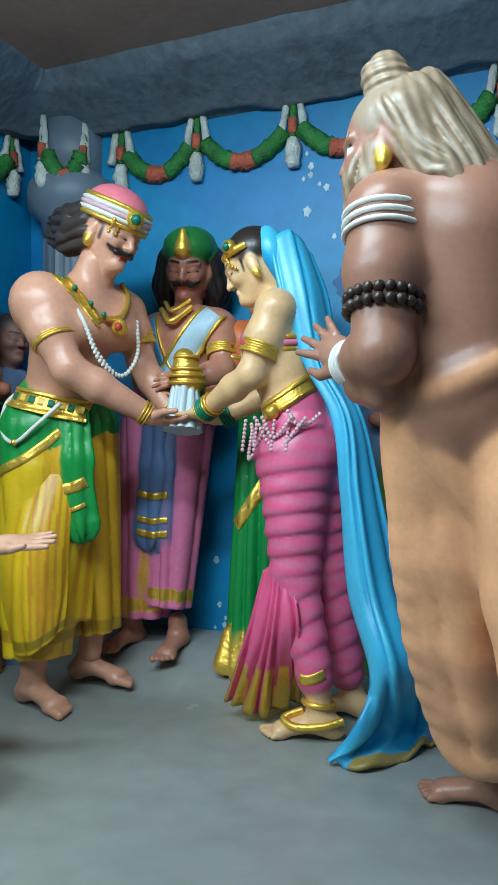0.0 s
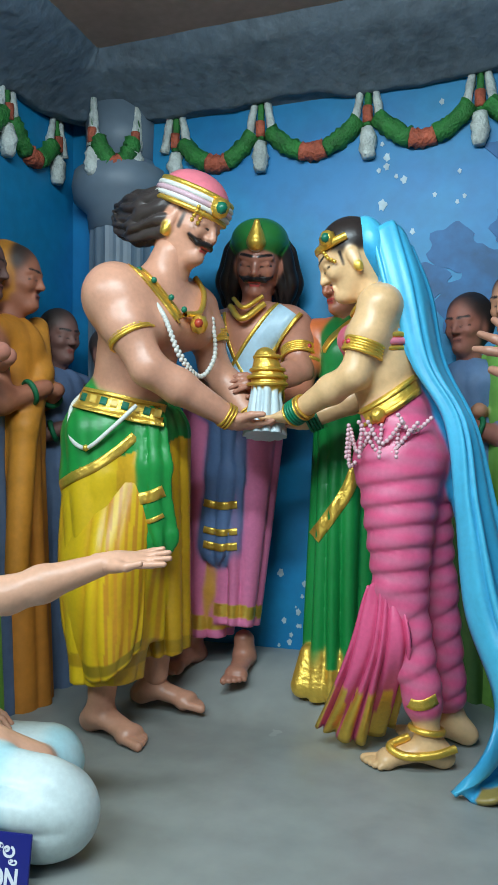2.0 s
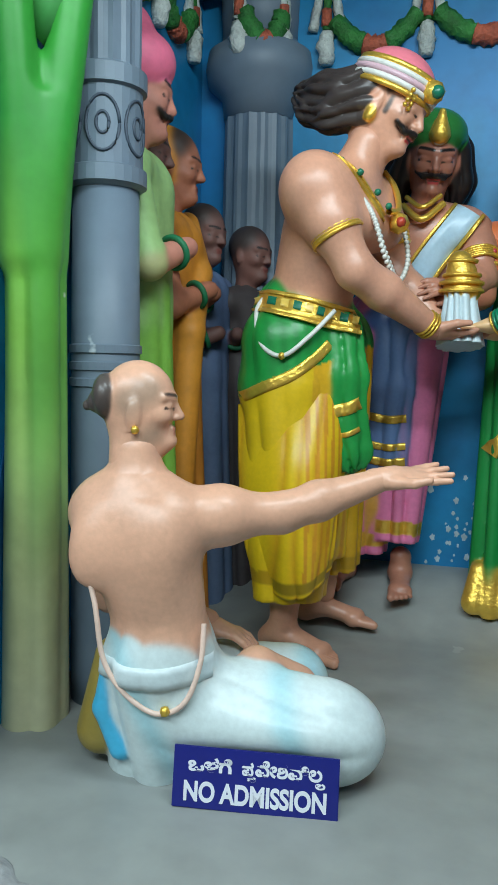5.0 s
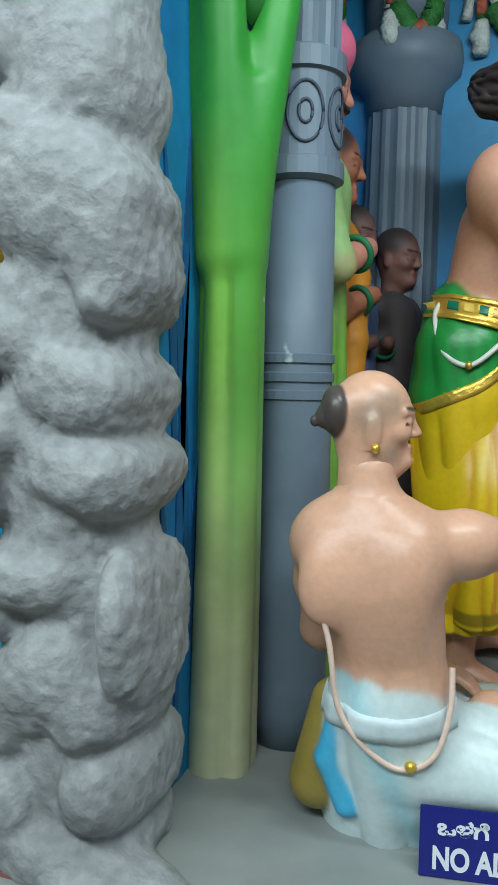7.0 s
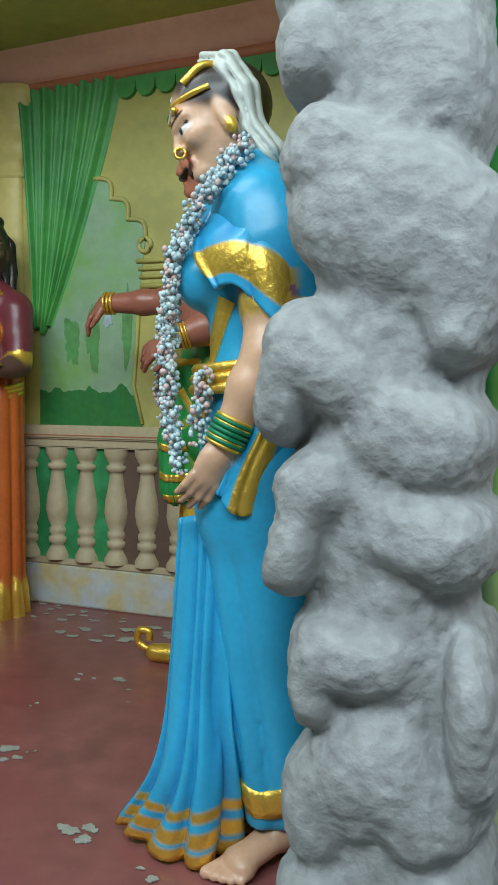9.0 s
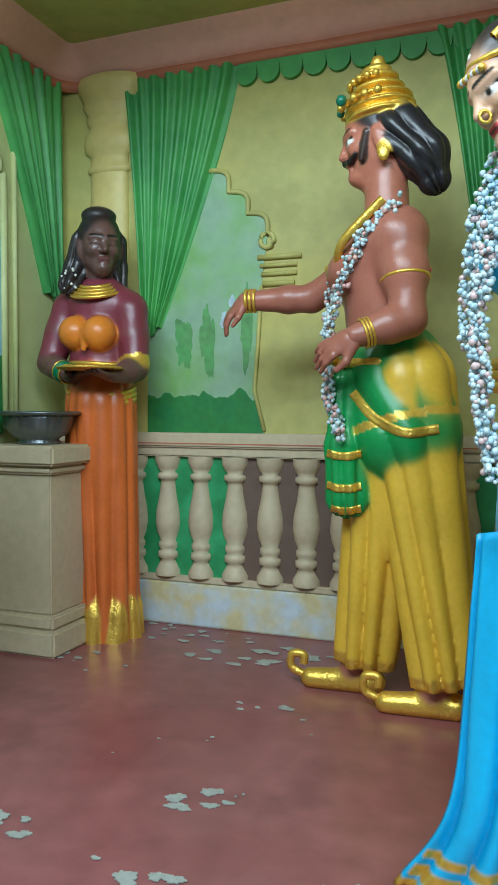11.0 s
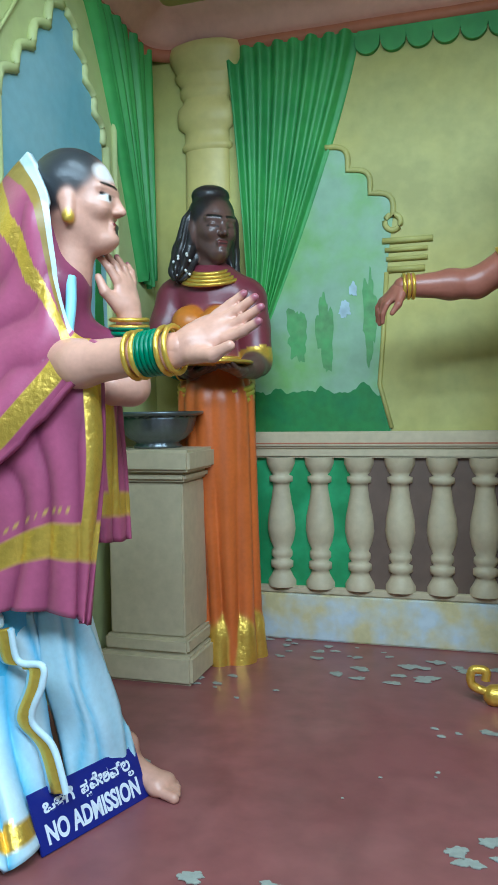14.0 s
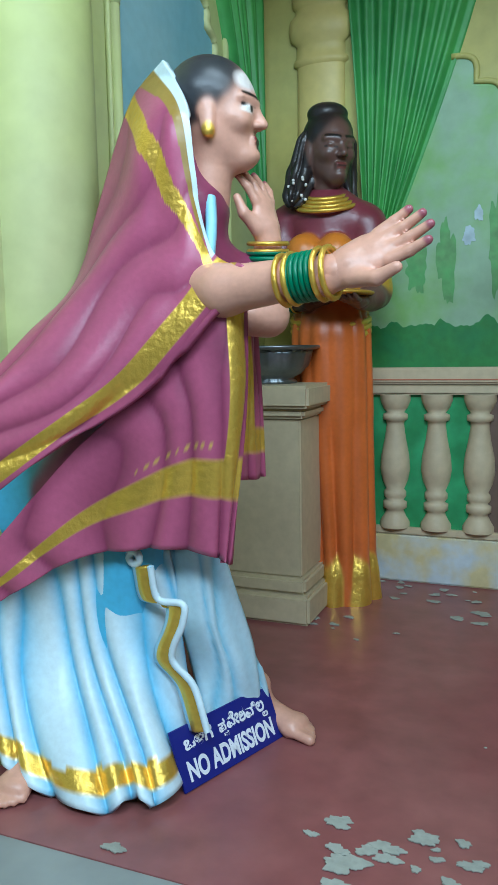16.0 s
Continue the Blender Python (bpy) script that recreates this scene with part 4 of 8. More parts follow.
# ---------------------------------------------------------------- yellow niche: balustrade, pilasters, curtains, windows
def balustrade():
    b = new("balustrade")
    part("plinth", box_bm((-4.93, 2.955, 0.0), (-2.602, 2.999, 0.185), 0.006), M_PLINTH, b, "flaking pale yellow plinth")
    part("rail", box_bm((-4.93, 2.945, 0.775), (-2.602, 2.999, 0.838), 0.008), M_CREAM, b)
    part("rail", box_bm((-4.93, 2.957, 0.735), (-2.602, 2.999, 0.773), 0.006), M_CREAM, b)
    part("rail", box_bm((-4.93, 2.962, 0.187), (-2.602, 2.999, 0.215), 0.004), M_CREAM, b)
    part("line", box_bm((-4.93, 2.9435, 0.79), (-2.602, 2.9465, 0.795)), M_RUST, b)
    prof = [(0.062, 0.212), (0.062, 0.235), (0.045, 0.262), (0.036, 0.282), (0.05, 0.29), (0.05, 0.315), (0.036, 0.322), (0.047, 0.335), (0.047, 0.355),
            (0.038, 0.365), (0.054, 0.40), (0.062, 0.445), (0.058, 0.50), (0.044, 0.565), (0.037, 0.615), (0.038, 0.632), (0.052, 0.638), (0.052, 0.658), (0.036, 0.665), (0.05, 0.682), (0.062, 0.71), (0.064, 0.736)]
    first = None
    for i in range(15):
        x = -4.86 + 0.1585 * i
        if first is None:
            first = part("baluster", lathe_bm([(r * 0.95, z) for r, z in prof], (0, 0, 0), 14, (180, 360)), M_CREAM, b, smooth=True)
            first.location = (x, 2.992, 0)
        else:
            o = new("baluster", first.data)
            o.parent, o.location = b, (x, 2.992, 0)
        side = M_PANELG if x < -4.2 or x > -3.3 else M_PANELB
        part("panel", box_bm((x + 0.004, 2.984, 0.2), (x + 0.1545, 2.998, 0.75)), side, b, "green painted panel" if side is M_PANELG else "brown painted panel")
    tagged(b, "cream relief balustrade with bulbous balusters on the yellow wall", "balustrade", kind="structure")


balustrade()


def pilaster(x, name):
    p = new(name)
    def seg(prof):
        bm = lathe_bm([(r, z - 0.05) for r, z in prof], (x, 0, 0), 28, (170, 370))
        for v in bm.verts:
            v.co.y = 2.998 + v.co.y * 0.45
        return bm

    part("shaft", seg([(0.098, 0.84), (0.094, 2.06)]), M_BUFF, p, smooth=True)
    part("ring", seg([(0.094, 2.04), (0.108, 2.05), (0.108, 2.065), (0.096, 2.075), (0.096, 2.12), (0.122, 2.14), (0.128, 2.18), (0.122, 2.215), (0.10, 2.235), (0.10, 2.25)]), M_BUFF, p, smooth=True)
    part("capital", seg([(0.10, 2.25), (0.112, 2.265), (0.115, 2.29), (0.106, 2.30), (0.13, 2.33), (0.134, 2.345), (0.126, 2.355), (0.15, 2.395), (0.158, 2.43), (0.15, 2.46), (0.12, 2.47)]), M_BUFF, p, smooth=True)
    return tagged(p, "buff yellow half column with a turned capital", "column", kind="structure")


pilaster(-4.68, "pilaster_1")
pilaster(-2.87, "pilaster_2")


def curtain(name, to_world, top, bottom, z1, z0, pleats, label):
    """A pleated relief curtain: its top from u to u at z1 narrows to its bottom at z0."""
    bm = bmesh.new()
    rows = []
    for i in range(25):
        t = i / 24
        s = t ** 0.75
        row = []
        for j in range(pleats * 6 + 1):
            f = j / (pleats * 6)
            a = top[0] + (bottom[0] - top[0]) * s
            b = top[1] + (bottom[1] - top[1]) * (t ** 1.25 if abs(top[1] - bottom[1]) > abs(top[0] - bottom[0]) else s)
            depth = 0.024 + 0.015 * math.sin(f * pleats * 2 * math.pi + 0.8 * math.sin(3 * t)) + 0.006 * math.sin(f * pleats * 3.7 + 1)
            edge = min(f, 1 - f)
            row.append(bm.verts.new(to_world(a + (b - a) * f, z1 + (z0 - z1) * t + 0.02 * math.sin(f * 9) * t, depth if edge > 0 else 0.0)))
        rows.append(row)
    for lo, hi in zip(rows, rows[1:]):
        for j in range(len(lo) - 1):
            bm.faces.new((lo[j], lo[j + 1], hi[j + 1], hi[j]))
    return tagged(mesh_ob(name, bm, M_GREEN, smooth=True), label, "curtain", kind="structure")


back_2 = lambda u, v, w: Vector((u, 3.0 - w, v))
left_2 = lambda u, v, w: Vector((-4.93 + w, u, v))
curtain("relief_curtain", back_2, (-4.60, -4.05), (-4.50, -4.42), 2.38, 1.28, 8, "green pleated relief curtain swept aside")
curtain("relief_curtain", left_2, (2.40, 2.99), (2.84, 2.95), 2.40, 1.45, 8, "green pleated relief curtain swept aside")
curtain("relief_curtain", back_2, (-3.25, -3.0), (-3.08, -3.0), 2.38, 1.4, 4, "green pleated relief curtain by the far column")


def valance():
    v = new("valance")
    part("strip", box_bm((-4.06, 2.985, 2.33), (-3.1, 2.999, 2.375), 0.004), M_GREEN, v)
    for i in range(10):
        u = -4.02 + 0.098 * i
        out = [(u + 0.047 * math.cos(a), 2.325 + 0.045 * math.sin(a)) for a in lerp(math.pi, 2 * math.pi, 10)] + [(u + 0.047, 2.35), (u - 0.047, 2.35)]
        part("scallop", plate_bm(out, 0.022, back_2), M_GREEN, v)
    tagged(v, "green scalloped relief valance under the cove", "valance", kind="structure")


valance()


def painted_window(name, to_world, outline, material, bands, edge, label):
    w = new(name)
    part("view", plate_bm(outline, 0.004, to_world), material, w, "hazy painted garden view")
    for o, m, d in bands:
        part("bushes", plate_bm(o, d, to_world), m, w, "green painted bushes")
    for line, r in edge:
        part("moulding", tube_bm([to_world(u, v, 0.006) for u, v in line], r, 8), M_YELLOW if to_world is back_2 else M_LIME, w, smooth=True)
    return tagged(w, label, "painted window", kind="structure")


def lobes(a, b, n, r):
    """A cusped line from a to b."""
    out = []
    for i in range(n):
        p, q = (a[0] + (b[0] - a[0]) * i / n, a[1] + (b[1] - a[1]) * i / n), (a[0] + (b[0] - a[0]) * (i + 1) / n, a[1] + (b[1] - a[1]) * (i + 1) / n)
        dx, dy = q[0] - p[0], q[1] - p[1]
        for t in lerp(0, 1, 8)[:-1]:
            h = r * math.sin(math.pi * t)
            L = math.hypot(dx, dy)
            out.append((p[0] + dx * t - dy / L * h, p[1] + dy * t + dx / L * h))
    return out + [b]


bush_line = lambda a, b, z, amp, n: [(a + (b - a) * i / (4 * n), z + amp * 2.2 * noise.fractal(((a + (b - a) * i / (4 * n)) * 9, z, 3), 0.7, 2.1, 5)) for i in range(4 * n + 1)]


def tuft(u, v, w, h):
    """The ragged outline of a painted shrub standing at (u, v)."""
    out = []
    for i in range(40):
        a = 2 * math.pi * i / 40
        k = 1 + 0.45 * noise.fractal((math.cos(a) * 1.7 + u * 9, math.sin(a) * 1.7, v * 5), 0.8, 2.0, 4)
        out.append((u + w * k * math.cos(a), v + h * 0.5 + 0.5 * h * k * math.sin(a)))
    return out


arch_r = lobes((-4.19, 1.95), (-3.93, 1.66), 3, 0.045)
painted_window("painted_window_1", back_2, [(-4.49, 0.84), (-4.49, 1.35), (-4.32, 1.7)] + arch_r + [(-3.95, 1.5), (-3.97, 1.2), (-3.985, 1.0), (-3.94, 0.84)], M_SCENE,
               [([(-4.49, 0.838)] + bush_line(-4.49, -3.97, 1.0, 0.02, 12) + [(-3.945, 0.838)], M_BUSH, 0.007),
                (tuft(-4.2, 1.08, 0.035, 0.30), M_SHRUB, 0.0055), (tuft(-4.31, 1.10, 0.045, 0.22), M_SHRUB, 0.006), (tuft(-4.02, 1.12, 0.028, 0.34), M_SHRUB, 0.0065), (tuft(-4.12, 1.28, 0.022, 0.07), M_FLAKE, 0.0072), (tuft(-4.085, 1.36, 0.016, 0.06), M_FLAKE, 0.0078)],
               [(arch_r + [(-3.93 + 0.03 * math.cos(a), 1.64 + 0.03 * math.sin(a)) for a in lerp(1.5, -4.4, 16)], 0.011),
                ([(-3.97, 1.57), (-3.78, 1.57)], 0.012), ([(-3.96, 1.535), (-3.80, 1.535)], 0.009), ([(-3.955, 1.50), (-3.80, 1.50)], 0.009), ([(-3.95, 1.46), (-3.81, 1.46)], 0.012),
                ([(-3.955, 1.45), (-3.97, 1.2), (-3.985, 1.02), (-3.94, 0.85)], 0.009)], "painted garden view under a cusped half arch")
arch_l = lobes((1.90, 1.84), (2.28, 2.27), 4, 0.035)
arch_rr = lobes((2.30, 2.26), (2.54, 1.90), 4, 0.035)
painted_window("painted_window_2", left_2, [(1.93, 0.84)] + arch_l + arch_rr + [(2.56, 1.5), (2.56, 0.84)], M_SKY,
               [([(1.935, 0.838)] + bush_line(1.94, 2.55, 1.12, 0.03, 12) + [(2.555, 0.838)], M_BUSH, 0.007), ([(2.44, 1.0), (2.49, 1.72), (2.545, 1.0)], M_BUSH, 0.006)],
               [(arch_l, 0.016), (arch_rr, 0.016), ([(1.90, 0.86), (1.90, 1.84)], 0.014), ([(2.57, 0.86), (2.57, 1.9)], 0.016), ([(2.64, 0.86), (2.64, 2.05)], 0.012),
                ([(1.86, 0.86), (1.86, 1.95), (2.06, 2.22), (2.28, 2.39)], 0.008)], "painted sky and cypress under a cusped arch")
tagged(mesh_ob("left_column", lathe_bm([(0.15, 0), (0.15, 2.45)], (-4.95, 1.55, 0), 24, (-90, 90)), M_LIME, smooth=True), "pale lime half round column on the side wall", "column", kind="structure")


def pedestal():
    p = new("pedestal")
    x0, x1, y0, y1 = -4.855, -4.575, 2.385, 2.665
    for lo, hi, name in ((0.0, 0.10, "base"), (0.10, 0.155, "base"), (0.69, 0.725, "cap"), (0.725, 0.80, "cap")):
        g = {0.0: 0.035, 0.10: 0.018, 0.69: 0.018, 0.725: 0.04}[lo]
        part(name, box_bm((x0 - g, y0 - g, lo), (x1 + g, y1 + g, hi - 0.001), 0.01), M_CREAM, p)
    part("shaft", box_bm((x0, y0, 0.154), (x1, y1, 0.69), 0.006), M_CREAM, p)
    return tagged(p, "beige square pedestal with moulded base and cap", "pedestal")


pedestal()
bowl = lathe_bm([(0.085, 0.0), (0.09, 0.006), (0.078, 0.014), (0.078, 0.02), (0.105, 0.034), (0.13, 0.06), (0.142, 0.1), (0.144, 0.112)], (-4.72, 2.52, 0.80), 64, flutes=24, depth=0.05)
lathe_bm([(0.144, 0.112), (0.164, 0.118), (0.167, 0.124), (0.164, 0.129), (0.145, 0.125), (0.13, 0.09), (0.09, 0.045), (0.01, 0.04)], (-4.72, 2.52, 0.80), 64, bm=bowl)
tagged(mesh_ob("metal_bowl", bowl, M_STEEL, smooth=True), "dull grey ribbed metal bowl on the pedestal", "bowl")


# ---------------------------------------------------------------- signs
def lettering(owner, body, x, z, width, height, bold):
    """White words in a box of the given size, on the board's face."""
    cu = bpy.data.curves.new("letters", "FONT")
    cu.body, cu.size, cu.extrude, cu.offset = body, 0.1, 0.0006, bold * 0.3 if bold > 0.01 else bold
    tmp = new("letters", cu)
    bpy.context.view_layer.update()
    me = bpy.data.meshes.new_from_object(tmp.evaluated_get(bpy.context.evaluated_depsgraph_get()))
    bpy.data.objects.remove(tmp)
    co = np.array([v.co[:] for v in me.vertices])
    lo, hi = co.min(0), co.max(0)
    k = (width / (hi[0] - lo[0]), height / (hi[1] - lo[1]))
    for v in me.vertices:
        v.co = (x + (v.co.x - lo[0]) * k[0], -0.0008 - v.co.z * 0.5, z + (v.co.y - lo[1]) * k[1])
    me.materials.append(M_WHITE)
    o = new("letters", me)
    o.parent = owner


def sign(name, m, w, h, label):
    s = new(name)
    s.matrix_world = m
    part("board", box_bm((0, 0, 0), (w, 0.006, h), 0.0012), M_SIGN, s)
    # second line in capitals; first line in Kannada, its two joined consonants set below the line
    for body, x, z, dx, dz, bold in (("NO ADMISSION", 0.07, 0.11, 0.86, 0.34, 0.0035), ("\u0c92\u0cb3\u0c97\u0cc6", 0.09, 0.60, 0.27, 0.24, 0.012), ("\u0caa", 0.42, 0.60, 0.07, 0.22, 0.012),
                                     ("\u0cb5\u0cc7\u0cb6\u0cb5\u0cbf\u0cb2", 0.50, 0.60, 0.40, 0.27, 0.012), ("\u0cb0", 0.455, 0.51, 0.05, 0.08, 0.016), ("\u0cb2", 0.86, 0.49, 0.06, 0.10, 0.016)):
        lettering(s, body, x * w, z * h, dx * w, dz * h, bold)
    return tagged(s, label, "sign")


# ---------------------------------------------------------------- statues of the blue niche
GEMG, PEARL = lin(20, 110, 84), lin(214, 214, 206)
YEL, YEL2, GRN, PNK, PNK_SHADE = lin(226, 186, 30), lin(204, 140, 36), lin(30, 138, 62), lin(222, 92, 134), lin(196, 60, 104)


def necklace(fig, col, left, low, right, r, beads=True, bulge=0.0):
    pts = smooth_line([left, low, right], 12)
    if beads:
        fig.beads(col, pts, r)
    else:
        fig.c_tube(col, pts, r)


def arm(fig, skin, sh, el, wr, r=(0.062, 0.046, 0.03), k=0.03):
    sh, el, wr = V(*sh), V(*el), V(*wr)
    fig.c.cone(skin, sh, el, r[0], r[1], k)
    fig.c.ell(skin, sh + (el - sh) * 0.42, V(1, 1, 1) * r[0] * 1.02, None, 0.03)
    fig.c.cone(skin, el, el + (wr - el) * 0.35, r[1], r[1] * 1.0, 0.02)
    fig.c.cone(skin, el + (wr - el) * 0.35, wr, r[1] * 1.0, r[2], 0.02)


def bangle(fig, col, a, b, at, width, R, n=1):
    """Bangles round a limb from a to b; width is their span along it."""
    a, b = V(*a), V(*b)
    w = unit(b - a)
    for i in range(n):
        c = a + (b - a) * at + w * width * (i / max(n - 1, 1) - 0.5)
        fig.ring(col, c, w, R, width / max(n, 2) * 0.62)


def armlet(fig, a, b, at, R, gem=lin(190, 60, 70)):
    a, b = V(*a), V(*b)
    w = unit(b - a)
    for i in (-2, -1, 0, 1, 2):
        fig.ring(GOLD, a + (b - a) * at + w * 0.0085 * i, w, R * (0.985 if abs(i) == 2 else 0.965), 0.006 if abs(i) == 2 else 0.0055)
    c = a + (b - a) * at
    for s in (-1, -0.3, 0.4, 1.1):
        e = unit(np.cross(w, (0.2, 0.3, 1)))
        g = np.cross(w, e)
        fig.bead(gem if s != 0.4 else GEMG, c + (R - 0.001) * (math.cos(s + 3.9) * e + math.sin(s + 3.9) * g), 0.010)


def king():
    fg, skin = Figure(0.0075), lin(206, 150, 124)
    c = fg.c
    # torso
    c.cone(skin, (-1.79, 2.44, 1.08), (-1.73, 2.43, 1.34), 0.145, 0.165, flat=(1, 0.3, 0, 0.86))
    c.cone(skin, (-1.71, 2.30, 1.43), (-1.63, 2.54, 1.46), 0.12, 0.115, 0.06)
    c.ell(skin, (-1.62, 2.36, 1.37), (0.09, 0.11, 0.075), None, 0.05)
    c.ell(skin, (-1.57, 2.50, 1.38), (0.08, 0.10, 0.075), None, 0.05)
    c.cone(skin, (-1.66, 2.41, 1.48), (-1.60, 2.40, 1.62), 0.085, 0.06, 0.05)
    rs, re, rw = (-1.73, 2.235, 1.45), (-1.60, 2.235, 1.215), (-1.38, 2.42, 1.055)
    ls, le, lw = (-1.58, 2.60, 1.47), (-1.53, 2.62, 1.26), (-1.36, 2.56, 1.06)
    c.ell(skin, (-1.735, 2.24, 1.46), (0.10, 0.09, 0.105), None, 0.05)
    arm(fg, skin, rs, re, rw, (0.08, 0.058, 0.036))
    arm(fg, skin, ls, le, lw, (0.07, 0.055, 0.036))
    hand(fg, (-1.385, 2.42, 1.052), (0.95, 0.42, -0.20), (-0.1, 0.2, 1), 1.05, skin, 0.3)
    hand(fg, (-1.36, 2.55, 1.055), (1.0, 0.1, -0.25), (-0.1, -0.2, 1), 1.0, skin, 0.3)
    # dhoti: two draped legs, overcloth, sash end
    def dhoti(t, P):
        cut = 0.83 + 0.42 * (P[:, 0] + 1.97) * (P[:, 0] > -1.97) + 0.006 * np.sin(P[:, 1] * 60)
        # pleat scales the cloth colour in stripes, as painted pleat shading
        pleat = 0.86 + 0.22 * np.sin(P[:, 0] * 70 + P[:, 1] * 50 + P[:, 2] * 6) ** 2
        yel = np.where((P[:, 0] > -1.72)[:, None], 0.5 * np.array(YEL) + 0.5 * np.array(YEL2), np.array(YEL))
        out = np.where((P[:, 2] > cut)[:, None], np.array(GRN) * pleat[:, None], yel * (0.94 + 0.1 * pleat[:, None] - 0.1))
        low = (P[:, 2] < 0.285) & (P[:, 2] > 0.245)
        out = np.where(low[:, None], np.array(lin(176, 136, 26)), out)
        return np.c_[out, np.zeros(len(P))]

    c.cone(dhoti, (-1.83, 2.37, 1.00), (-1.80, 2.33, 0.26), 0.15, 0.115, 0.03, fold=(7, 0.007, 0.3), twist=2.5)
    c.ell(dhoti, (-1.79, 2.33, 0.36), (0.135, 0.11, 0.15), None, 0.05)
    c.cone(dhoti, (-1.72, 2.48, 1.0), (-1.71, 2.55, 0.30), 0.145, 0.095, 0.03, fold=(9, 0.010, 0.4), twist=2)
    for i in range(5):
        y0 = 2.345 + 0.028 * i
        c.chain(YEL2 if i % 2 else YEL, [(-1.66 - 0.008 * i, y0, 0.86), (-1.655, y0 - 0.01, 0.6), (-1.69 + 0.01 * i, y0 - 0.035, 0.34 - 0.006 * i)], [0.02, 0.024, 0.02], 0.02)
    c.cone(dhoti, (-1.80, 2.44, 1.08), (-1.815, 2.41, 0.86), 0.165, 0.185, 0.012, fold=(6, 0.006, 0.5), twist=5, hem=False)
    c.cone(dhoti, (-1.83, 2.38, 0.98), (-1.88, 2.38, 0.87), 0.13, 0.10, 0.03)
    fg.trim(GOLD, [(-1.965, 2.3, 0.83), (-1.90, 2.3, 0.865), (-1.82, 2.3, 0.90), (-1.74, 2.3, 0.95), (-1.68, 2.3, 1.0)], 0.034)
    c.chain([(2, GRN)], [(-1.64, 2.34, 1.05), (-1.625, 2.325, 0.9), (-1.63, 2.33, 0.74), (-1.615, 2.33, 0.67)], [0.045, 0.05, 0.058, 0.062], 0.015, flat=(0.3, -1, 0, 0.55), fold=(6, 0.006, 0.6))
    fg.trim(GOLD, [(-1.685, 2.3, 0.79), (-1.63, 2.3, 0.80), (-1.575, 2.3, 0.82)], 0.04)
    fg.trim(GOLD, [(-1.685, 2.3, 0.71), (-1.63, 2.3, 0.72), (-1.575, 2.3, 0.74)], 0.016)
    belt = [(-1.955, 2.35, 1.145), (-1.88, 2.35, 1.125), (-1.79, 2.35, 1.105), (-1.70, 2.35, 1.085), (-1.62, 2.4, 1.07)]
    fg.trim(GOLD, belt, 0.075, lift=0.010)
    for dz in (0.033, -0.033):
        fg.trim(GOLD, [(x, y, z + dz) for x, y, z in belt], 0.014, lift=0.016)
    for i in range(9):
        q = V(*belt[0]) + (V(*belt[4]) - V(*belt[0])) * (0.06 + 0.11 * i)
        fg.trim(GEMG if i % 2 else lin(226, 190, 90), [q + V(-0.012, 0, 0.003), q, q + V(0.012, 0, -0.003)], 0.028, lift=0.014, n=2)
    fg.cord(PEARL, [(-1.90, 2.36, 1.16), (-1.915, 2.29, 1.10), (-1.885, 2.235, 1.0), (-1.81, 2.21, 0.96), (-1.73, 2.225, 1.02), (-1.665, 2.28, 1.10)], 0.0075)
    fg.bead(GOLD, (-1.81, 2.207, 0.96), 0.012)
    # overcloth: its second yellow is crease shade painted into the folds
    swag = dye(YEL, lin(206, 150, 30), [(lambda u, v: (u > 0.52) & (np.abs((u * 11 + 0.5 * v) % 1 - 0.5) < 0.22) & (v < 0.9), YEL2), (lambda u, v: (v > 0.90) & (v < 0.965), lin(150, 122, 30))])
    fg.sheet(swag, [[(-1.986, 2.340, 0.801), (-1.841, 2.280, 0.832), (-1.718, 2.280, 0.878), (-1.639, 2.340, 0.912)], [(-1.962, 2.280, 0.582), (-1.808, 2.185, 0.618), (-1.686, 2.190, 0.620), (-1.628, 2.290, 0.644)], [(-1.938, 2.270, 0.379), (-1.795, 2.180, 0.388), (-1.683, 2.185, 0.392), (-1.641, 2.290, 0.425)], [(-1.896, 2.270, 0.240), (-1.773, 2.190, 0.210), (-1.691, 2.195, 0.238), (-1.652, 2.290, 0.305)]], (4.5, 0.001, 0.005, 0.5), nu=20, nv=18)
    # jewellery
    for w, lift, dz in ((0.036, 0.006, 0), (0.007, 0.012, 0.016), (0.007, 0.012, -0.016)):
        fg.trim(GOLD, [(-1.71, 2.3, 1.585 + dz), (-1.64, 2.3, 1.52 + dz), (-1.57, 2.3, 1.445 + dz), (-1.52, 2.3, 1.385 + dz)], w, (-0.4, 0.92, 0), lift)
    fg.cord(GOLD, [(-1.52, 2.34, 1.40), (-1.50, 2.42, 1.42), (-1.52, 2.50, 1.50), (-1.56, 2.52, 1.56)], 0.010)
    fg.bead(GOLD, (-1.495, 2.40, 1.375), 0.034)
    fg.bead(lin(170, 60, 40), (-1.487, 2.378, 1.375), 0.017)
    for p in ((-1.66, 2.285, 1.545), (-1.60, 2.275, 1.505), (-1.55, 2.30, 1.45), (-1.52, 2.335, 1.415)):
        fg.bead(GEMG, p, 0.011)
    for k in (0, 1):
        fg.beads(PEARL, smooth_line([(-1.68, 2.295, 1.52 - 0.012 * k), (-1.57, 2.27, 1.40), (-1.52, 2.30, 1.27 - 0.015 * k), (-1.49, 2.40, 1.20), (-1.47, 2.48, 1.28), (-1.50, 2.53, 1.42)], 12), 0.009)
    armlet(fg, rs, re, 0.52, 0.079)
    armlet(fg, ls, le, 0.55, 0.073, GEMG)
    bangle(fg, GOLD, re, rw, 0.93, 0.022, 0.041, 3)
    bangle(fg, GOLD, le, lw, 0.93, 0.022, 0.041, 3)
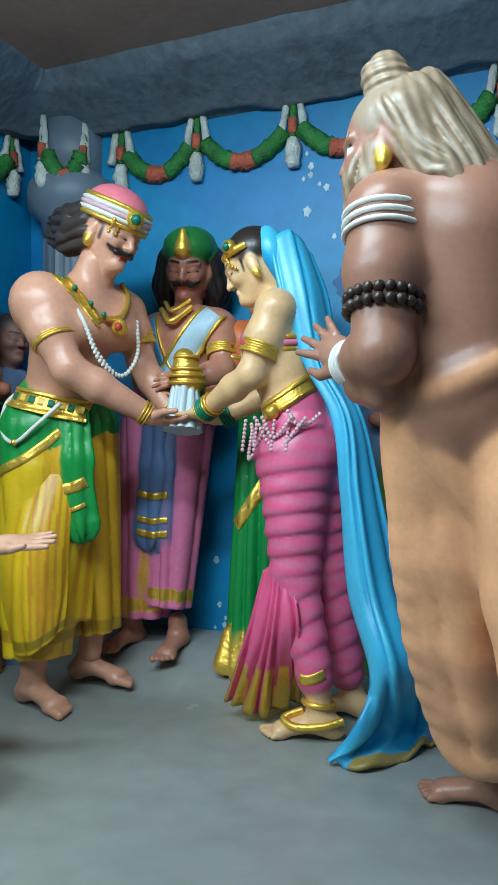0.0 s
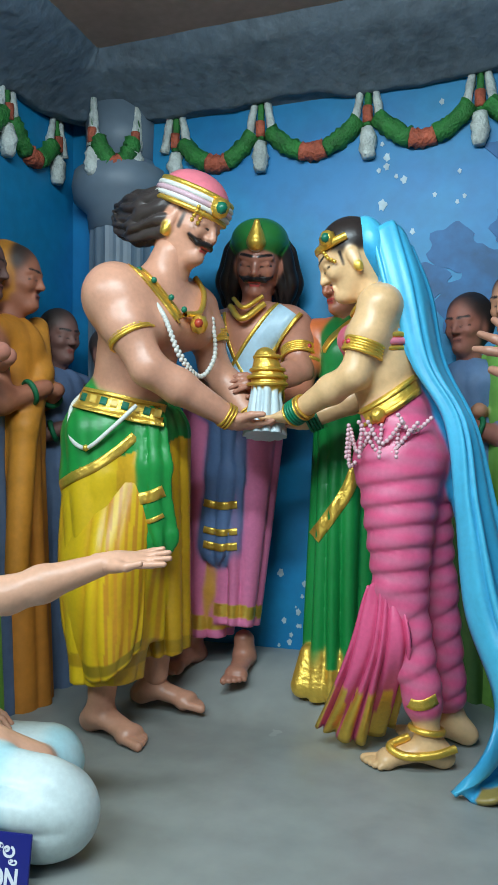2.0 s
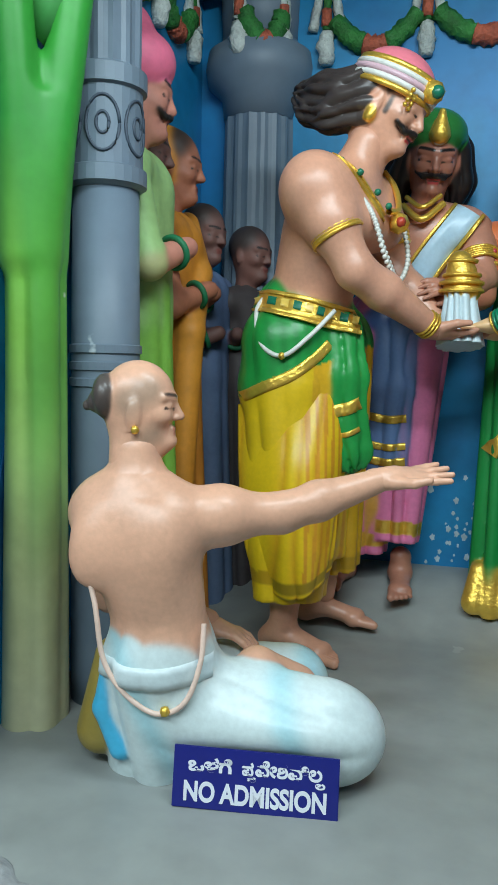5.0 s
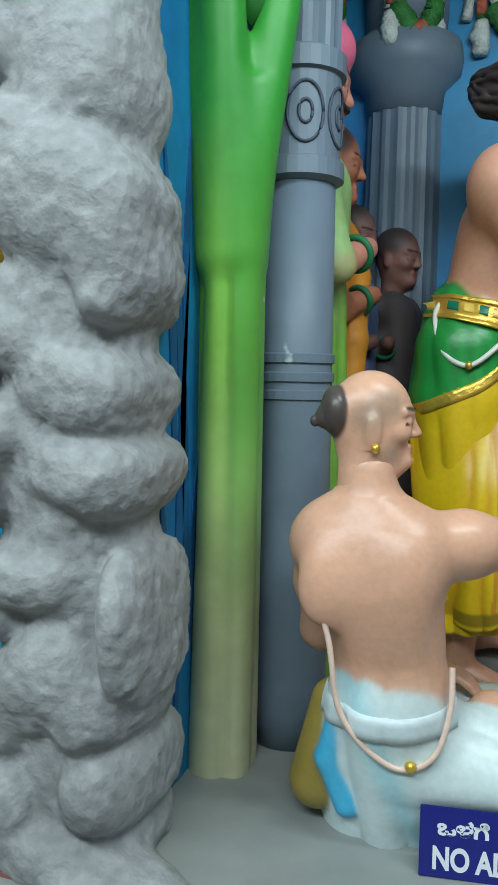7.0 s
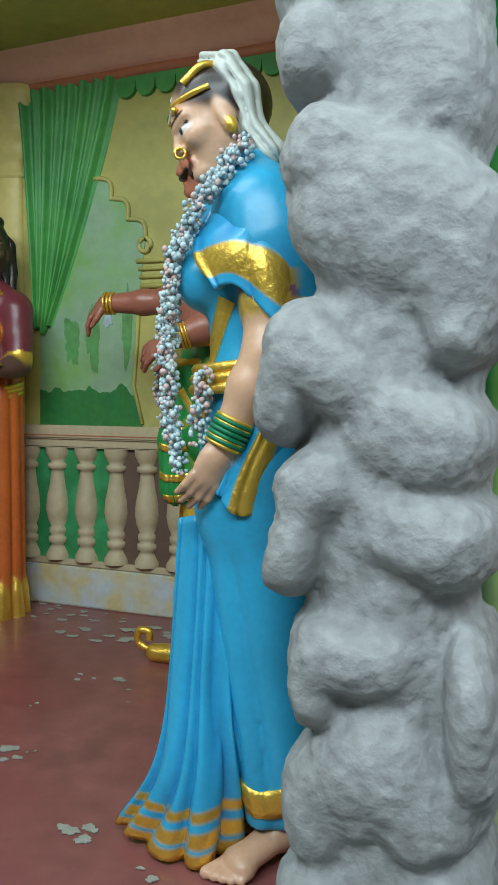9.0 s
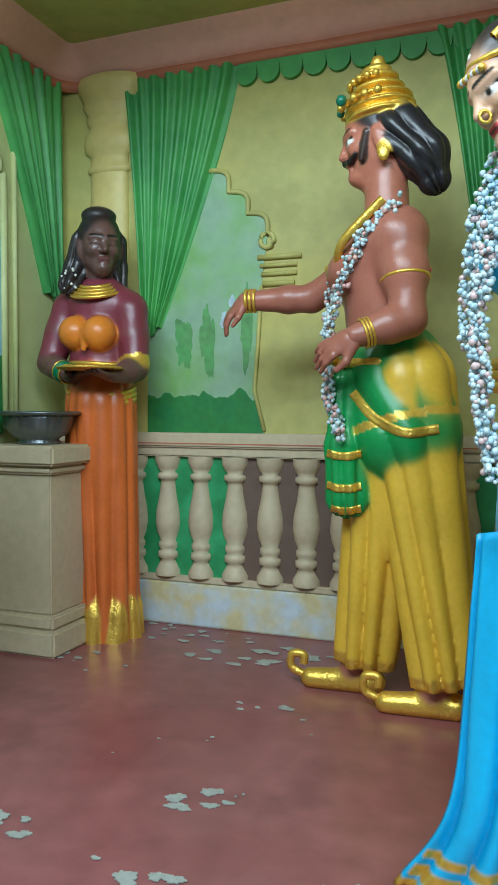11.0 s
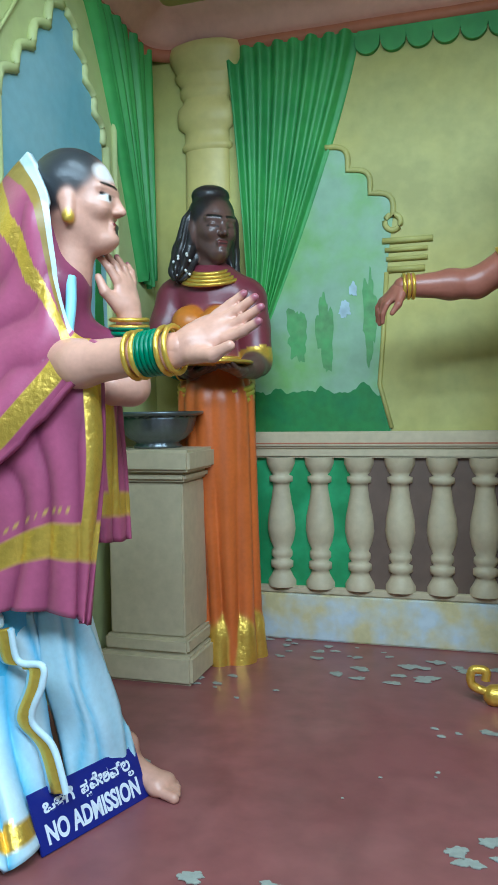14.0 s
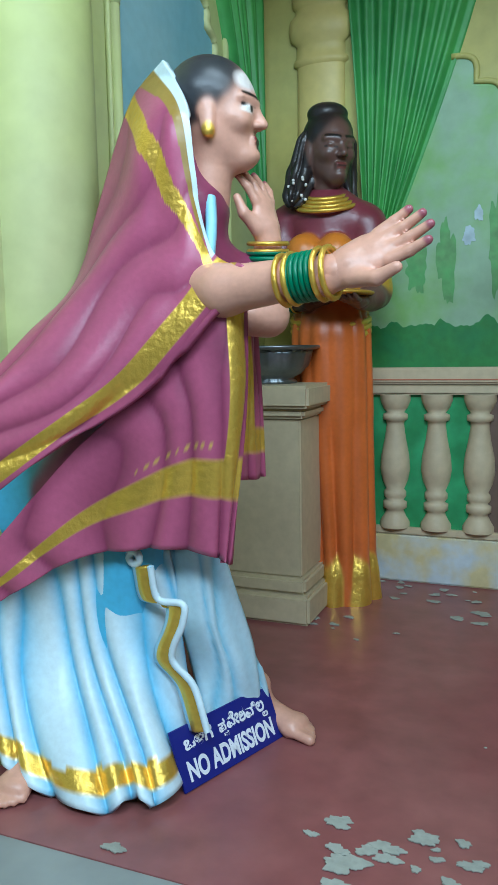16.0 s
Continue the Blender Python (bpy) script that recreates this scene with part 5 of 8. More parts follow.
    # head and turban
    at = head(fg, (-1.545, 2.42, 1.72), (0.88, -0.22, -0.42), (0.2, 0.05, 1), 1.10, skin, moustache=True, hair=lin(48, 42, 42), neck=(-1.63, 2.42, 1.53), neck_r=0.06, eyes=0.006)
    F, L, U = [unit(at(*q) - at(0, 0, 0)) for q in ((1, 0, 0), (0, 1, 0), (0, 0, 1))]
    f = fg.f
    f.ell(lin(224, 120, 134), at(-0.015, 0, 0.085), (0.122, 0.112, 0.085), [F, L, U], 0.01)
    for i, (z, r, col) in enumerate(((0.055, 0.132, PEARL), (0.07, 0.134, lin(206, 170, 180)), (0.085, 0.132, PEARL), (0.10, 0.127, GOLD), (0.04, 0.128, GOLD))):
        fg.ring(col, at(-0.012, 0, z), U, r * 0.99, 0.0095, 0.88, 40)
    fg.bead(GOLD, at(0.115, -0.03, 0.075), 0.036)
    fg.bead(GEMG, at(0.133, -0.045, 0.075), 0.021)
    for y in (-0.075, -0.045):
        fg.beads(GOLD, [at(0.085, y - 0.01, 0.05), at(0.082, y - 0.014, 0.0)], 0.008)
    f.ell(GOLD, at(0.0, -0.088, -0.045), (0.012, 0.010, 0.02), [F, L, U])
    f.paint(lin(90, 76, 70), at(0.035, -0.08, 0.02), at(0.03, -0.075, -0.02), 0.009, 0.006)
    # long wavy hair
    hair = lin(66, 58, 56)
    f.chain(hair, [at(-0.06, -0.03, 0.03), at(-0.12, -0.03, -0.01), at(-0.19, -0.02, -0.015), at(-0.26, -0.01, -0.035)], [0.075, 0.072, 0.06, 0.035], 0.02, fold=(9, 0.006, 1))
    f.chain(hair, [at(-0.05, -0.045, -0.02), at(-0.13, -0.04, -0.07), at(-0.22, -0.02, -0.08), at(-0.26, -0.01, -0.06)], [0.06, 0.05, 0.035, 0.028], 0.02, fold=(9, 0.006, 1))
    # feet
    fg.c.cone(skin, (-1.80, 2.33, 0.32), (-1.81, 2.31, 0.10), 0.06, 0.045)
    fg.c.cone(skin, (-1.72, 2.56, 0.34), (-1.73, 2.56, 0.14), 0.06, 0.045)
    foot(fg, (-1.81, 2.31, 0.11), (0.95, -0.28, 0), 1.08, skin)
    foot(fg, (-1.745, 2.57, 0.13), (0.95, 0.05, 0), 1.05, skin, 0.025)
    return fg.done("king_statue", (-1.77, 2.42, 0), "bare-chested king statue in pink turban and green and yellow dhoti")


def bride():
    fg, skin = Figure(0.0075), lin(222, 180, 132)
    c = fg.c
    c.cone(skin, (-0.87, 2.47, 1.10), (-0.89, 2.46, 1.25), 0.092, 0.098, flat=(0, 1, 0, 1.0))
    c.cone(skin, (-0.90, 2.46, 1.22), (-0.885, 2.455, 1.39), 0.10, 0.085, 0.05)
    c.ell(lin(206, 100, 120), (-0.965, 2.41, 1.30), (0.06, 0.062, 0.055), None, 0.03)
    c.ell(lin(206, 100, 120), (-0.965, 2.52, 1.31), (0.06, 0.062, 0.055), None, 0.03)
    c.cone(skin, (-0.885, 2.38, 1.40), (-0.87, 2.55, 1.40), 0.06, 0.06, 0.05)
    ls, le, lw = (-0.885, 2.365, 1.395), (-0.955, 2.34, 1.185), (-1.19, 2.46, 1.07)
    rs, re, rw = (-0.87, 2.56, 1.39), (-0.93, 2.60, 1.16), (-1.17, 2.57, 1.05)
    arm(fg, skin, ls, le, lw, (0.062, 0.046, 0.028))
    arm(fg, skin, rs, re, rw, (0.055, 0.044, 0.028))
    hand(fg, lw, (-0.95, 0.2, -0.14), (0, 0, 1), 0.88, skin, 0.3)
    hand(fg, rw, (-0.95, 0.0, -0.1), (0, 0, 1), 0.88, skin, 0.3)
    # swathed pink trousers; dark and pale bands put airbrushed fold shading into the pink
    hi, lo = PNK, PNK_SHADE
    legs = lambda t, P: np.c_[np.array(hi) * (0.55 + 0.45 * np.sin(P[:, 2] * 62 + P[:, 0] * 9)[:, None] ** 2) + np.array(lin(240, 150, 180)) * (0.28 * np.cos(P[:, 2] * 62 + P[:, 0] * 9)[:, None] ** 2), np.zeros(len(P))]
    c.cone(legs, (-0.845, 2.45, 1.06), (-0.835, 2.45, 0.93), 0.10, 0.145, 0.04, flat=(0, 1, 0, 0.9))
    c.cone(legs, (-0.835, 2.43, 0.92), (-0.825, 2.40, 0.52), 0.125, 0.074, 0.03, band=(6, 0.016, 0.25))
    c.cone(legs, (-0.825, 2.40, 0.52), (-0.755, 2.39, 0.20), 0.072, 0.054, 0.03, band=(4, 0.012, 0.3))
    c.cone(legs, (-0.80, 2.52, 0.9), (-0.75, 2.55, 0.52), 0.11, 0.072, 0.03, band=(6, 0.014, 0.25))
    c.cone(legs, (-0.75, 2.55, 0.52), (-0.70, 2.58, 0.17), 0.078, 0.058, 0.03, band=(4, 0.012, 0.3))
    fg.trim(GOLD, [(-0.815, 2.33, 0.215), (-0.76, 2.33, 0.205), (-0.70, 2.33, 0.225)], 0.035)
    # hanging pleats with a gold hem; darker pink painted into the folds as shade
    gilt = lambda u, v: (v > 0.72) & (np.abs((u * 5 + 0.3) % 1 - 0.5) > 0.12 + 0.5 * np.clip(0.86 - v, 0, 1))
    fg.sheet(dye(PNK, PNK_SHADE, [(gilt, GOLD)]), [[(-0.919, 2.360, 0.541), (-0.866, 2.335, 0.566), (-0.810, 2.340, 0.515)], [(-0.975, 2.360, 0.332), (-0.876, 2.320, 0.341), (-0.787, 2.330, 0.356)], [(-1.096, 2.463, 0.060), (-0.967, 2.451, 0.030), (-0.865, 2.591, 0.060)]], (5, 0.004, 0.018, 0.3), nu=24, nv=18)
    # belt and pearls
    sash = [(-0.985, 2.4, 1.035), (-0.93, 2.4, 1.06), (-0.86, 2.4, 1.10), (-0.80, 2.4, 1.14), (-0.755, 2.4, 1.17)]
    fg.trim(GOLD, sash, 0.062, (-0.25, 0.95, 0), 0.008)
    fg.trim(GOLD, [(x, y, z + 0.022) for x, y, z in sash], 0.012, (-0.25, 0.95, 0), 0.013)
    fg.trim(GOLD, [(x, y, z - 0.022) for x, y, z in sash], 0.012, (-0.25, 0.95, 0), 0.013)
    fg.bead(GOLD, (-0.885, 2.345, 1.06), 0.026)
    for a, b, s in (((-0.98, 2.40, 1.02), (-0.89, 2.32, 1.03), 0.075), ((-0.91, 2.32, 1.04), (-0.80, 2.315, 1.05), 0.07), ((-0.82, 2.315, 1.06), (-0.72, 2.37, 1.06), 0.05), ((-0.985, 2.42, 1.0), (-0.95, 2.34, 0.92), 0.05), ((-0.94, 2.33, 1.04), (-0.76, 2.32, 1.04), 0.1)):
        m = (V(*a) + V(*b)) / 2 + V(-0.01, -0.012, -s)
        fg.beads(lin(222, 184, 190), smooth_line([a, m, b], 9), 0.0075)
    for x in (-0.97, -0.93, -0.87, -0.82):
        fg.beads(lin(222, 176, 186), [(x, 2.325, 1.03), (x - 0.004, 2.305, 0.93)], 0.0072)
    fg.ring(GOLD, (-0.895, 2.455, 1.30), (-0.1, 0, 1), 0.108, 0.009, 1.0)
    fg.ring(lin(214, 120, 140), (-0.897, 2.455, 1.28), (-0.1, 0, 1), 0.108, 0.012, 1.0)
    fg.ring(GOLD, (-0.899, 2.455, 1.26), (-0.1, 0, 1), 0.108, 0.008, 1.0)
    armlet(fg, ls, le, 0.62, 0.062)
    bangle(fg, GOLD, le, lw, 0.80, 0.016, 0.040, 2)
    bangle(fg, lin(10, 120, 84), le, lw, 0.89, 0.034, 0.040, 4)
    bangle(fg, GOLD, le, lw, 0.97, 0.012, 0.040, 2)
    bangle(fg, lin(10, 120, 84), re, rw, 0.90, 0.034, 0.040, 4)
    fg.cord(GOLD, [(-0.90, 2.40, 1.47), (-0.955, 2.40, 1.41), (-0.985, 2.45, 1.385), (-0.96, 2.52, 1.41)], 0.008)
    at = head(fg, (-0.985, 2.455, 1.555), (-0.86, -0.16, -0.42), (-0.25, 0, 1), 0.98, skin, hair=lin(44, 36, 34), neck=(-0.90, 2.46, 1.40), neck_r=0.045, eyes=0.005)
    F, L, U = [unit(at(*q) - at(0, 0, 0)) for q in ((1, 0, 0), (0, 1, 0), (0, 0, 1))]
    fg.c_tube(GOLD, [at(0.085 * math.cos(a) - 0.0, 0.09 * math.sin(a), 0.085 - 0.02 * abs(math.sin(a))) for a in np.linspace(-1.7, 1.7, 16)], 0.013)
    fg.bead(GOLD, at(0.045, 0.083, 0.085), 0.028)
    fg.bead(GEMG, at(0.05, 0.1, 0.085), 0.016)
    fg.beads(GOLD, [at(0.075, 0.05, 0.08), at(0.07, 0.072, 0.03), at(0.05, 0.085, 0.0)], 0.007)
    fg.f.paint(BLACK, at(0.03, 0.08, 0.03), at(0.035, 0.078, -0.01), 0.007, 0.004)
    fg.f.ell(GOLD, at(-0.005, 0.087, -0.042), (0.010, 0.009, 0.015), [F, L, U])
    # veil: over the crown, down the back, trailing on the floor; fold shade painted in darker blue
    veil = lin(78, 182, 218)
    fg.c.ell(veil, at(-0.085, 0, 0.035), (0.05, 0.08, 0.085), [F, L, U], 0.01)
    frayed = lambda u, v: (v > 0.965) & (u > 0.22)
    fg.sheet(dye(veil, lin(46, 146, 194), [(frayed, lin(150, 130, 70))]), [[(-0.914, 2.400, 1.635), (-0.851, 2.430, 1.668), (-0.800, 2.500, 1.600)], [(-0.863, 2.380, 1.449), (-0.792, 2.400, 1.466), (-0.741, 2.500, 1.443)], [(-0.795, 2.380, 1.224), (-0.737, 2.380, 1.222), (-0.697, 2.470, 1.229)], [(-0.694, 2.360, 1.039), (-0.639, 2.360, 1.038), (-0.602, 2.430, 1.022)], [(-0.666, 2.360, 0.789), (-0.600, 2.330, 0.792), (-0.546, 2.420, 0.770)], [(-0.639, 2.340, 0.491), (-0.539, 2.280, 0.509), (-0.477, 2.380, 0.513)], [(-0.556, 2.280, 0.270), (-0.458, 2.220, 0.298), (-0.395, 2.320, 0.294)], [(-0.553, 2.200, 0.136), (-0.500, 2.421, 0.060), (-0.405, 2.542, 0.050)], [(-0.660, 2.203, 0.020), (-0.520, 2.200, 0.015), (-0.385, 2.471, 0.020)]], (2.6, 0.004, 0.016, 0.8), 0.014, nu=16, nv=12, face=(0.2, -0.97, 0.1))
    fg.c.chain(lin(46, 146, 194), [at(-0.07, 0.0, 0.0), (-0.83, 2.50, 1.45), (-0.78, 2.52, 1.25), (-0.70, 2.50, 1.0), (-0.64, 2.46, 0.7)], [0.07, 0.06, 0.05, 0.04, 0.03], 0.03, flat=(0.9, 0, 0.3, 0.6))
    # feet
    fg.c.cone(skin, (-0.755, 2.39, 0.24), (-0.742, 2.40, 0.10), 0.045, 0.038)
    foot(fg, (-0.742, 2.40, 0.10), (-0.95, -0.28, 0), 0.98, skin)
    foot(fg, (-0.685, 2.60, 0.10), (-0.95, 0.0, 0), 0.95, skin, 0.01)
    fg.c_tube(GOLD, smooth_line([(-0.66, 2.39, 0.07), (-0.72, 2.355, 0.055), (-0.80, 2.335, 0.05), (-0.85, 2.36, 0.065), (-0.80, 2.40, 0.085)], 8), 0.013)
    fg.ring(GOLD, (-0.745, 2.40, 0.115), (0.1, 0.1, 1), 0.048, 0.010)
    return fg.done("bride_statue", (-0.8, 2.45, 0), "bride statue in swathed pink trousers and long light blue veil")


def water_pourer():
    fg, skin = Figure(0.008), lin(180, 124, 102)
    c = fg.c
    pk = [(0.9, lin(214, 118, 158)), (0.96, GOLD), (2, lin(214, 118, 158))]
    c.cone(skin, (-1.50, 2.86, 1.12), (-1.45, 2.85, 1.38), 0.13, 0.15, flat=(0, 1, 0, 0.75))
    c.cone(skin, (-1.59, 2.86, 1.43), (-1.31, 2.83, 1.43), 0.075, 0.075, 0.05)
    ls, le, lw = (-1.27, 2.82, 1.41), (-1.24, 2.74, 1.24), (-1.33, 2.62, 1.19)
    rs, re, rw = (-1.60, 2.86, 1.42), (-1.60, 2.76, 1.22), (-1.40, 2.62, 1.17)
    arm(fg, skin, ls, le, lw, (0.062, 0.05, 0.034))
    arm(fg, skin, rs, re, rw, (0.062, 0.05, 0.034))
    hand(fg, lw, (-0.6, -0.7, 0.1), (-0.4, 0.4, -0.4), 0.9, skin, 0.5)
    hand(fg, rw, (0.8, -0.5, 0.1), (0.3, 0.4, -0.4), 0.9, skin, 0.5)
    armlet(fg, ls, le, 0.6, 0.064)
    c.cone(pk, (-1.62, 2.87, 1.08), (-1.64, 2.83, 0.30), 0.13, 0.095, fold=(7, 0.010, 0.4), twist=2)
    c.ell(pk[0][1], (-1.65, 2.82, 0.42), (0.10, 0.09, 0.16))
    c.cone(pk, (-1.46, 2.87, 1.08), (-1.50, 2.80, 0.34), 0.12, 0.075, fold=(7, 0.010, 0.4), twist=2)
    c.chain([(2, lin(206, 150, 60))], [(-1.56, 2.77, 0.62), (-1.60, 2.745, 0.42), (-1.66, 2.745, 0.26)], [0.03, 0.028, 0.025], 0.015, flat=(0, 1, 0, 0.5))
    c.chain(lin(90, 116, 158), [(-1.53, 2.755, 1.10), (-1.535, 2.74, 0.86), (-1.555, 2.735, 0.6)], [0.062, 0.066, 0.072], 0.012, flat=(0.1, 1, 0, 0.45), fold=(5, 0.005, 1))
    c.cone(lin(70, 96, 150), (-1.60, 2.83, 1.1), (-1.42, 2.83, 1.08), 0.10, 0.10, 0.02, flat=(0, 0, 1, 0.6))
    for z, w in ((0.755, 0.03), (0.655, 0.026), (0.60, 0.03)):
        fg.trim(GOLD, [(-1.61, 2.72, z), (-1.545, 2.72, z - 0.01), (-1.475, 2.72, z - 0.005)], w, (-0.3, 0.95, 0))
    shawl = [(0.12, GOLD), (0.88, lin(150, 186, 208)), (2, GOLD)]
    pw = (-0.15, 0.98, 0)
    right_band, left_band = [(-1.29, 2.8, 1.49), (-1.35, 2.75, 1.40), (-1.41, 2.7, 1.31), (-1.47, 2.7, 1.22)], [(-1.585, 2.8, 1.47), (-1.56, 2.75, 1.38), (-1.525, 2.7, 1.30), (-1.48, 2.7, 1.22)]
    fg.trim(lin(90, 160, 204), left_band, 0.055, pw, 0.010)
    fg.trim(GOLD, [(x + 0.03, y, z + 0.012) for x, y, z in left_band], 0.012, pw, 0.014)
    fg.trim(lin(172, 200, 216), right_band, 0.09, pw, 0.014)
    fg.trim(GOLD, [(x + 0.042, y, z - 0.03) for x, y, z in right_band], 0.014, pw, 0.018)
    fg.trim(GOLD, [(x - 0.042, y, z + 0.03) for x, y, z in right_band], 0.012, pw, 0.018)
    fg.cord(GOLD, [(-1.52, 2.76, 1.50), (-1.45, 2.70, 1.44), (-1.38, 2.75, 1.50)], 0.012)
    fg.cord(GOLD, [(-1.51, 2.77, 1.53), (-1.45, 2.72, 1.485), (-1.39, 2.76, 1.53)], 0.009)
    at = head(fg, (-1.43, 2.83, 1.66), (0.18, -0.95, -0.28), (0.05, 0.1, 1), 1.06, lin(172, 112, 92), moustache=True, neck=(-1.45, 2.84, 1.44), eyes=0.004)
    F, L, U = [unit(at(*q) - at(0, 0, 0)) for q in ((1, 0, 0), (0, 1, 0), (0, 0, 1))]
    fg.f.ell(lin(40, 110, 50), at(-0.01, 0, 0.09), (0.115, 0.11, 0.085), [F, L, U], 0.01)
    fg.f.cone(GOLD, at(0.10, 0, 0.09), at(0.088, 0, 0.155), 0.034, 0.012, 0.01)
    for y in (-1, 1):
        fg.f.chain(lin(30, 25, 25), [at(-0.03, 0.085 * y, 0.04), at(-0.04, 0.105 * y, -0.06), at(-0.04, 0.10 * y, -0.13)], [0.05, 0.055, 0.04], 0.02, fold=(7, 0.004, 1))
    fg.f.paint(WHITE, at(0.105, -0.012, 0.06), at(0.105, 0.012, 0.06), 0.006)
    # golden pot with pouring water
    f = fg.f
    f.cone(GOLD, (-1.30, 2.555, 1.19), (-1.305, 2.55, 1.235), 0.062, 0.05, 0.01)
    f.cone(GOLD, (-1.305, 2.55, 1.235), (-1.31, 2.55, 1.27), 0.034, 0.04, 0.01)
    for z, r in ((1.18, 0.066), (1.205, 0.066), (1.23, 0.056), (1.275, 0.044)):
        fg.ring(GOLD, (-1.303, 2.553, z), (0, 0, 1), r, 0.007)
    f.cone(lin(190, 208, 214), (-1.305, 2.545, 1.16), (-1.30, 2.52, 1.05), 0.046, 0.072, 0.01, fold=(11, 0.004, 1))
    for s in (-1, 1):
        foot(fg, (-1.70 if s < 0 else -1.485, 2.83, 0.22), (-0.25 if s < 0 else 0.1, -1, 0), 0.95, skin, 0.10)
    return fg.done("water_pourer_statue", (-1.55, 2.85, 0.1), "moustached statue in pink dhoti pouring from a gilt pot")


def sari_woman():
    fg, skin = Figure(0.008), lin(190, 120, 92)
    c = fg.c
    gr = [(0.88, lin(24, 128, 60)), (2, GOLD)]
    c.cone(gr, (-1.09, 2.87, 1.05), (-1.10, 2.80, 0.14), 0.12, 0.125, fold=(11, 0.014, 0.3), twist=1.0)
    c.cone(lin(24, 120, 56), (-1.09, 2.86, 1.0), (-1.08, 2.86, 1.34), 0.105, 0.11, fold=(5, 0.006, 1), twist=3, hem=False)
    c.cone(lin(214, 112, 60), (-1.20, 2.85, 1.39), (-0.98, 2.86, 1.39), 0.06, 0.06, 0.04)
    c.chain(lin(24, 128, 60), [(-1.0, 2.80, 1.42), (-1.08, 2.745, 1.30), (-1.12, 2.75, 1.1)], [0.055, 0.07, 0.06], 0.02, flat=(0, 1, 0, 0.6))
    fg.trim(GOLD, [(-1.0, 2.76, 1.45), (-1.10, 2.70, 1.37), (-1.18, 2.73, 1.27)], 0.03, (-0.2, 0.95, 0))
    fg.trim(GOLD, [(-1.0, 2.74, 0.98), (-1.05, 2.7, 0.82), (-1.13, 2.7, 0.70), (-1.21, 2.715, 0.6)], 0.05, (-0.2, 0.95, 0))
    ls, le, lw = (-1.21, 2.84, 1.38), (-1.24, 2.74, 1.18), (-1.33, 2.66, 1.15)
    arm(fg, skin, ls, le, lw, (0.052, 0.042, 0.03))
    c.cone(lin(214, 112, 60), ls, (-1.222, 2.79, 1.28), 0.058, 0.054, 0.01)
    fg.ring(GOLD, (-1.222, 2.79, 1.275), (-0.1, -0.4, -1), 0.056, 0.008)
    hand(fg, lw, (-0.9, -0.3, 0.1), (0.2, 0, -1), 0.85, skin, 0.4)
    bangle(fg, GOLD, le, lw, 0.72, 0.012, 0.036, 2)
    bangle(fg, lin(10, 120, 84), le, lw, 0.9, 0.03, 0.036, 3)
    at = head(fg, (-1.085, 2.83, 1.565), (-0.62, -0.75, -0.2), (0, 0, 1), 0.93, skin, neck=(-1.08, 2.85, 1.40), neck_r=0.045, eyes=0.005)
    F, L, U = [unit(at(*q) - at(0, 0, 0)) for q in ((1, 0, 0), (0, 1, 0), (0, 0, 1))]
    fg.f.paint(LIP, at(0.104, 0, 0.058), at(0.104, 0, 0.058), 0.006)
    fg.f.ell(lin(30, 118, 56), at(-0.05, 0, 0.06), (0.09, 0.1, 0.1), [F, L, U], 0.01)
    fg.f.chain(lin(30, 118, 56), [at(-0.06, 0.03, 0.02), at(-0.05, 0.07, -0.12), at(-0.02, 0.08, -0.2)], [0.07, 0.06, 0.06], 0.02, flat=(0, 1, 0, 0.6))
    for i in range(5):
        c.cone(GOLD, (-1.20 + 0.045 * i, 2.73 - 0.012 * (i % 2), 0.22), (-1.215 + 0.052 * i, 2.70, 0.11), 0.034, 0.044, 0.01)
    return fg.done("sari_woman_statue", (-1.09, 2.85, 0.1), "statue of a woman in a green sari with gilt border")


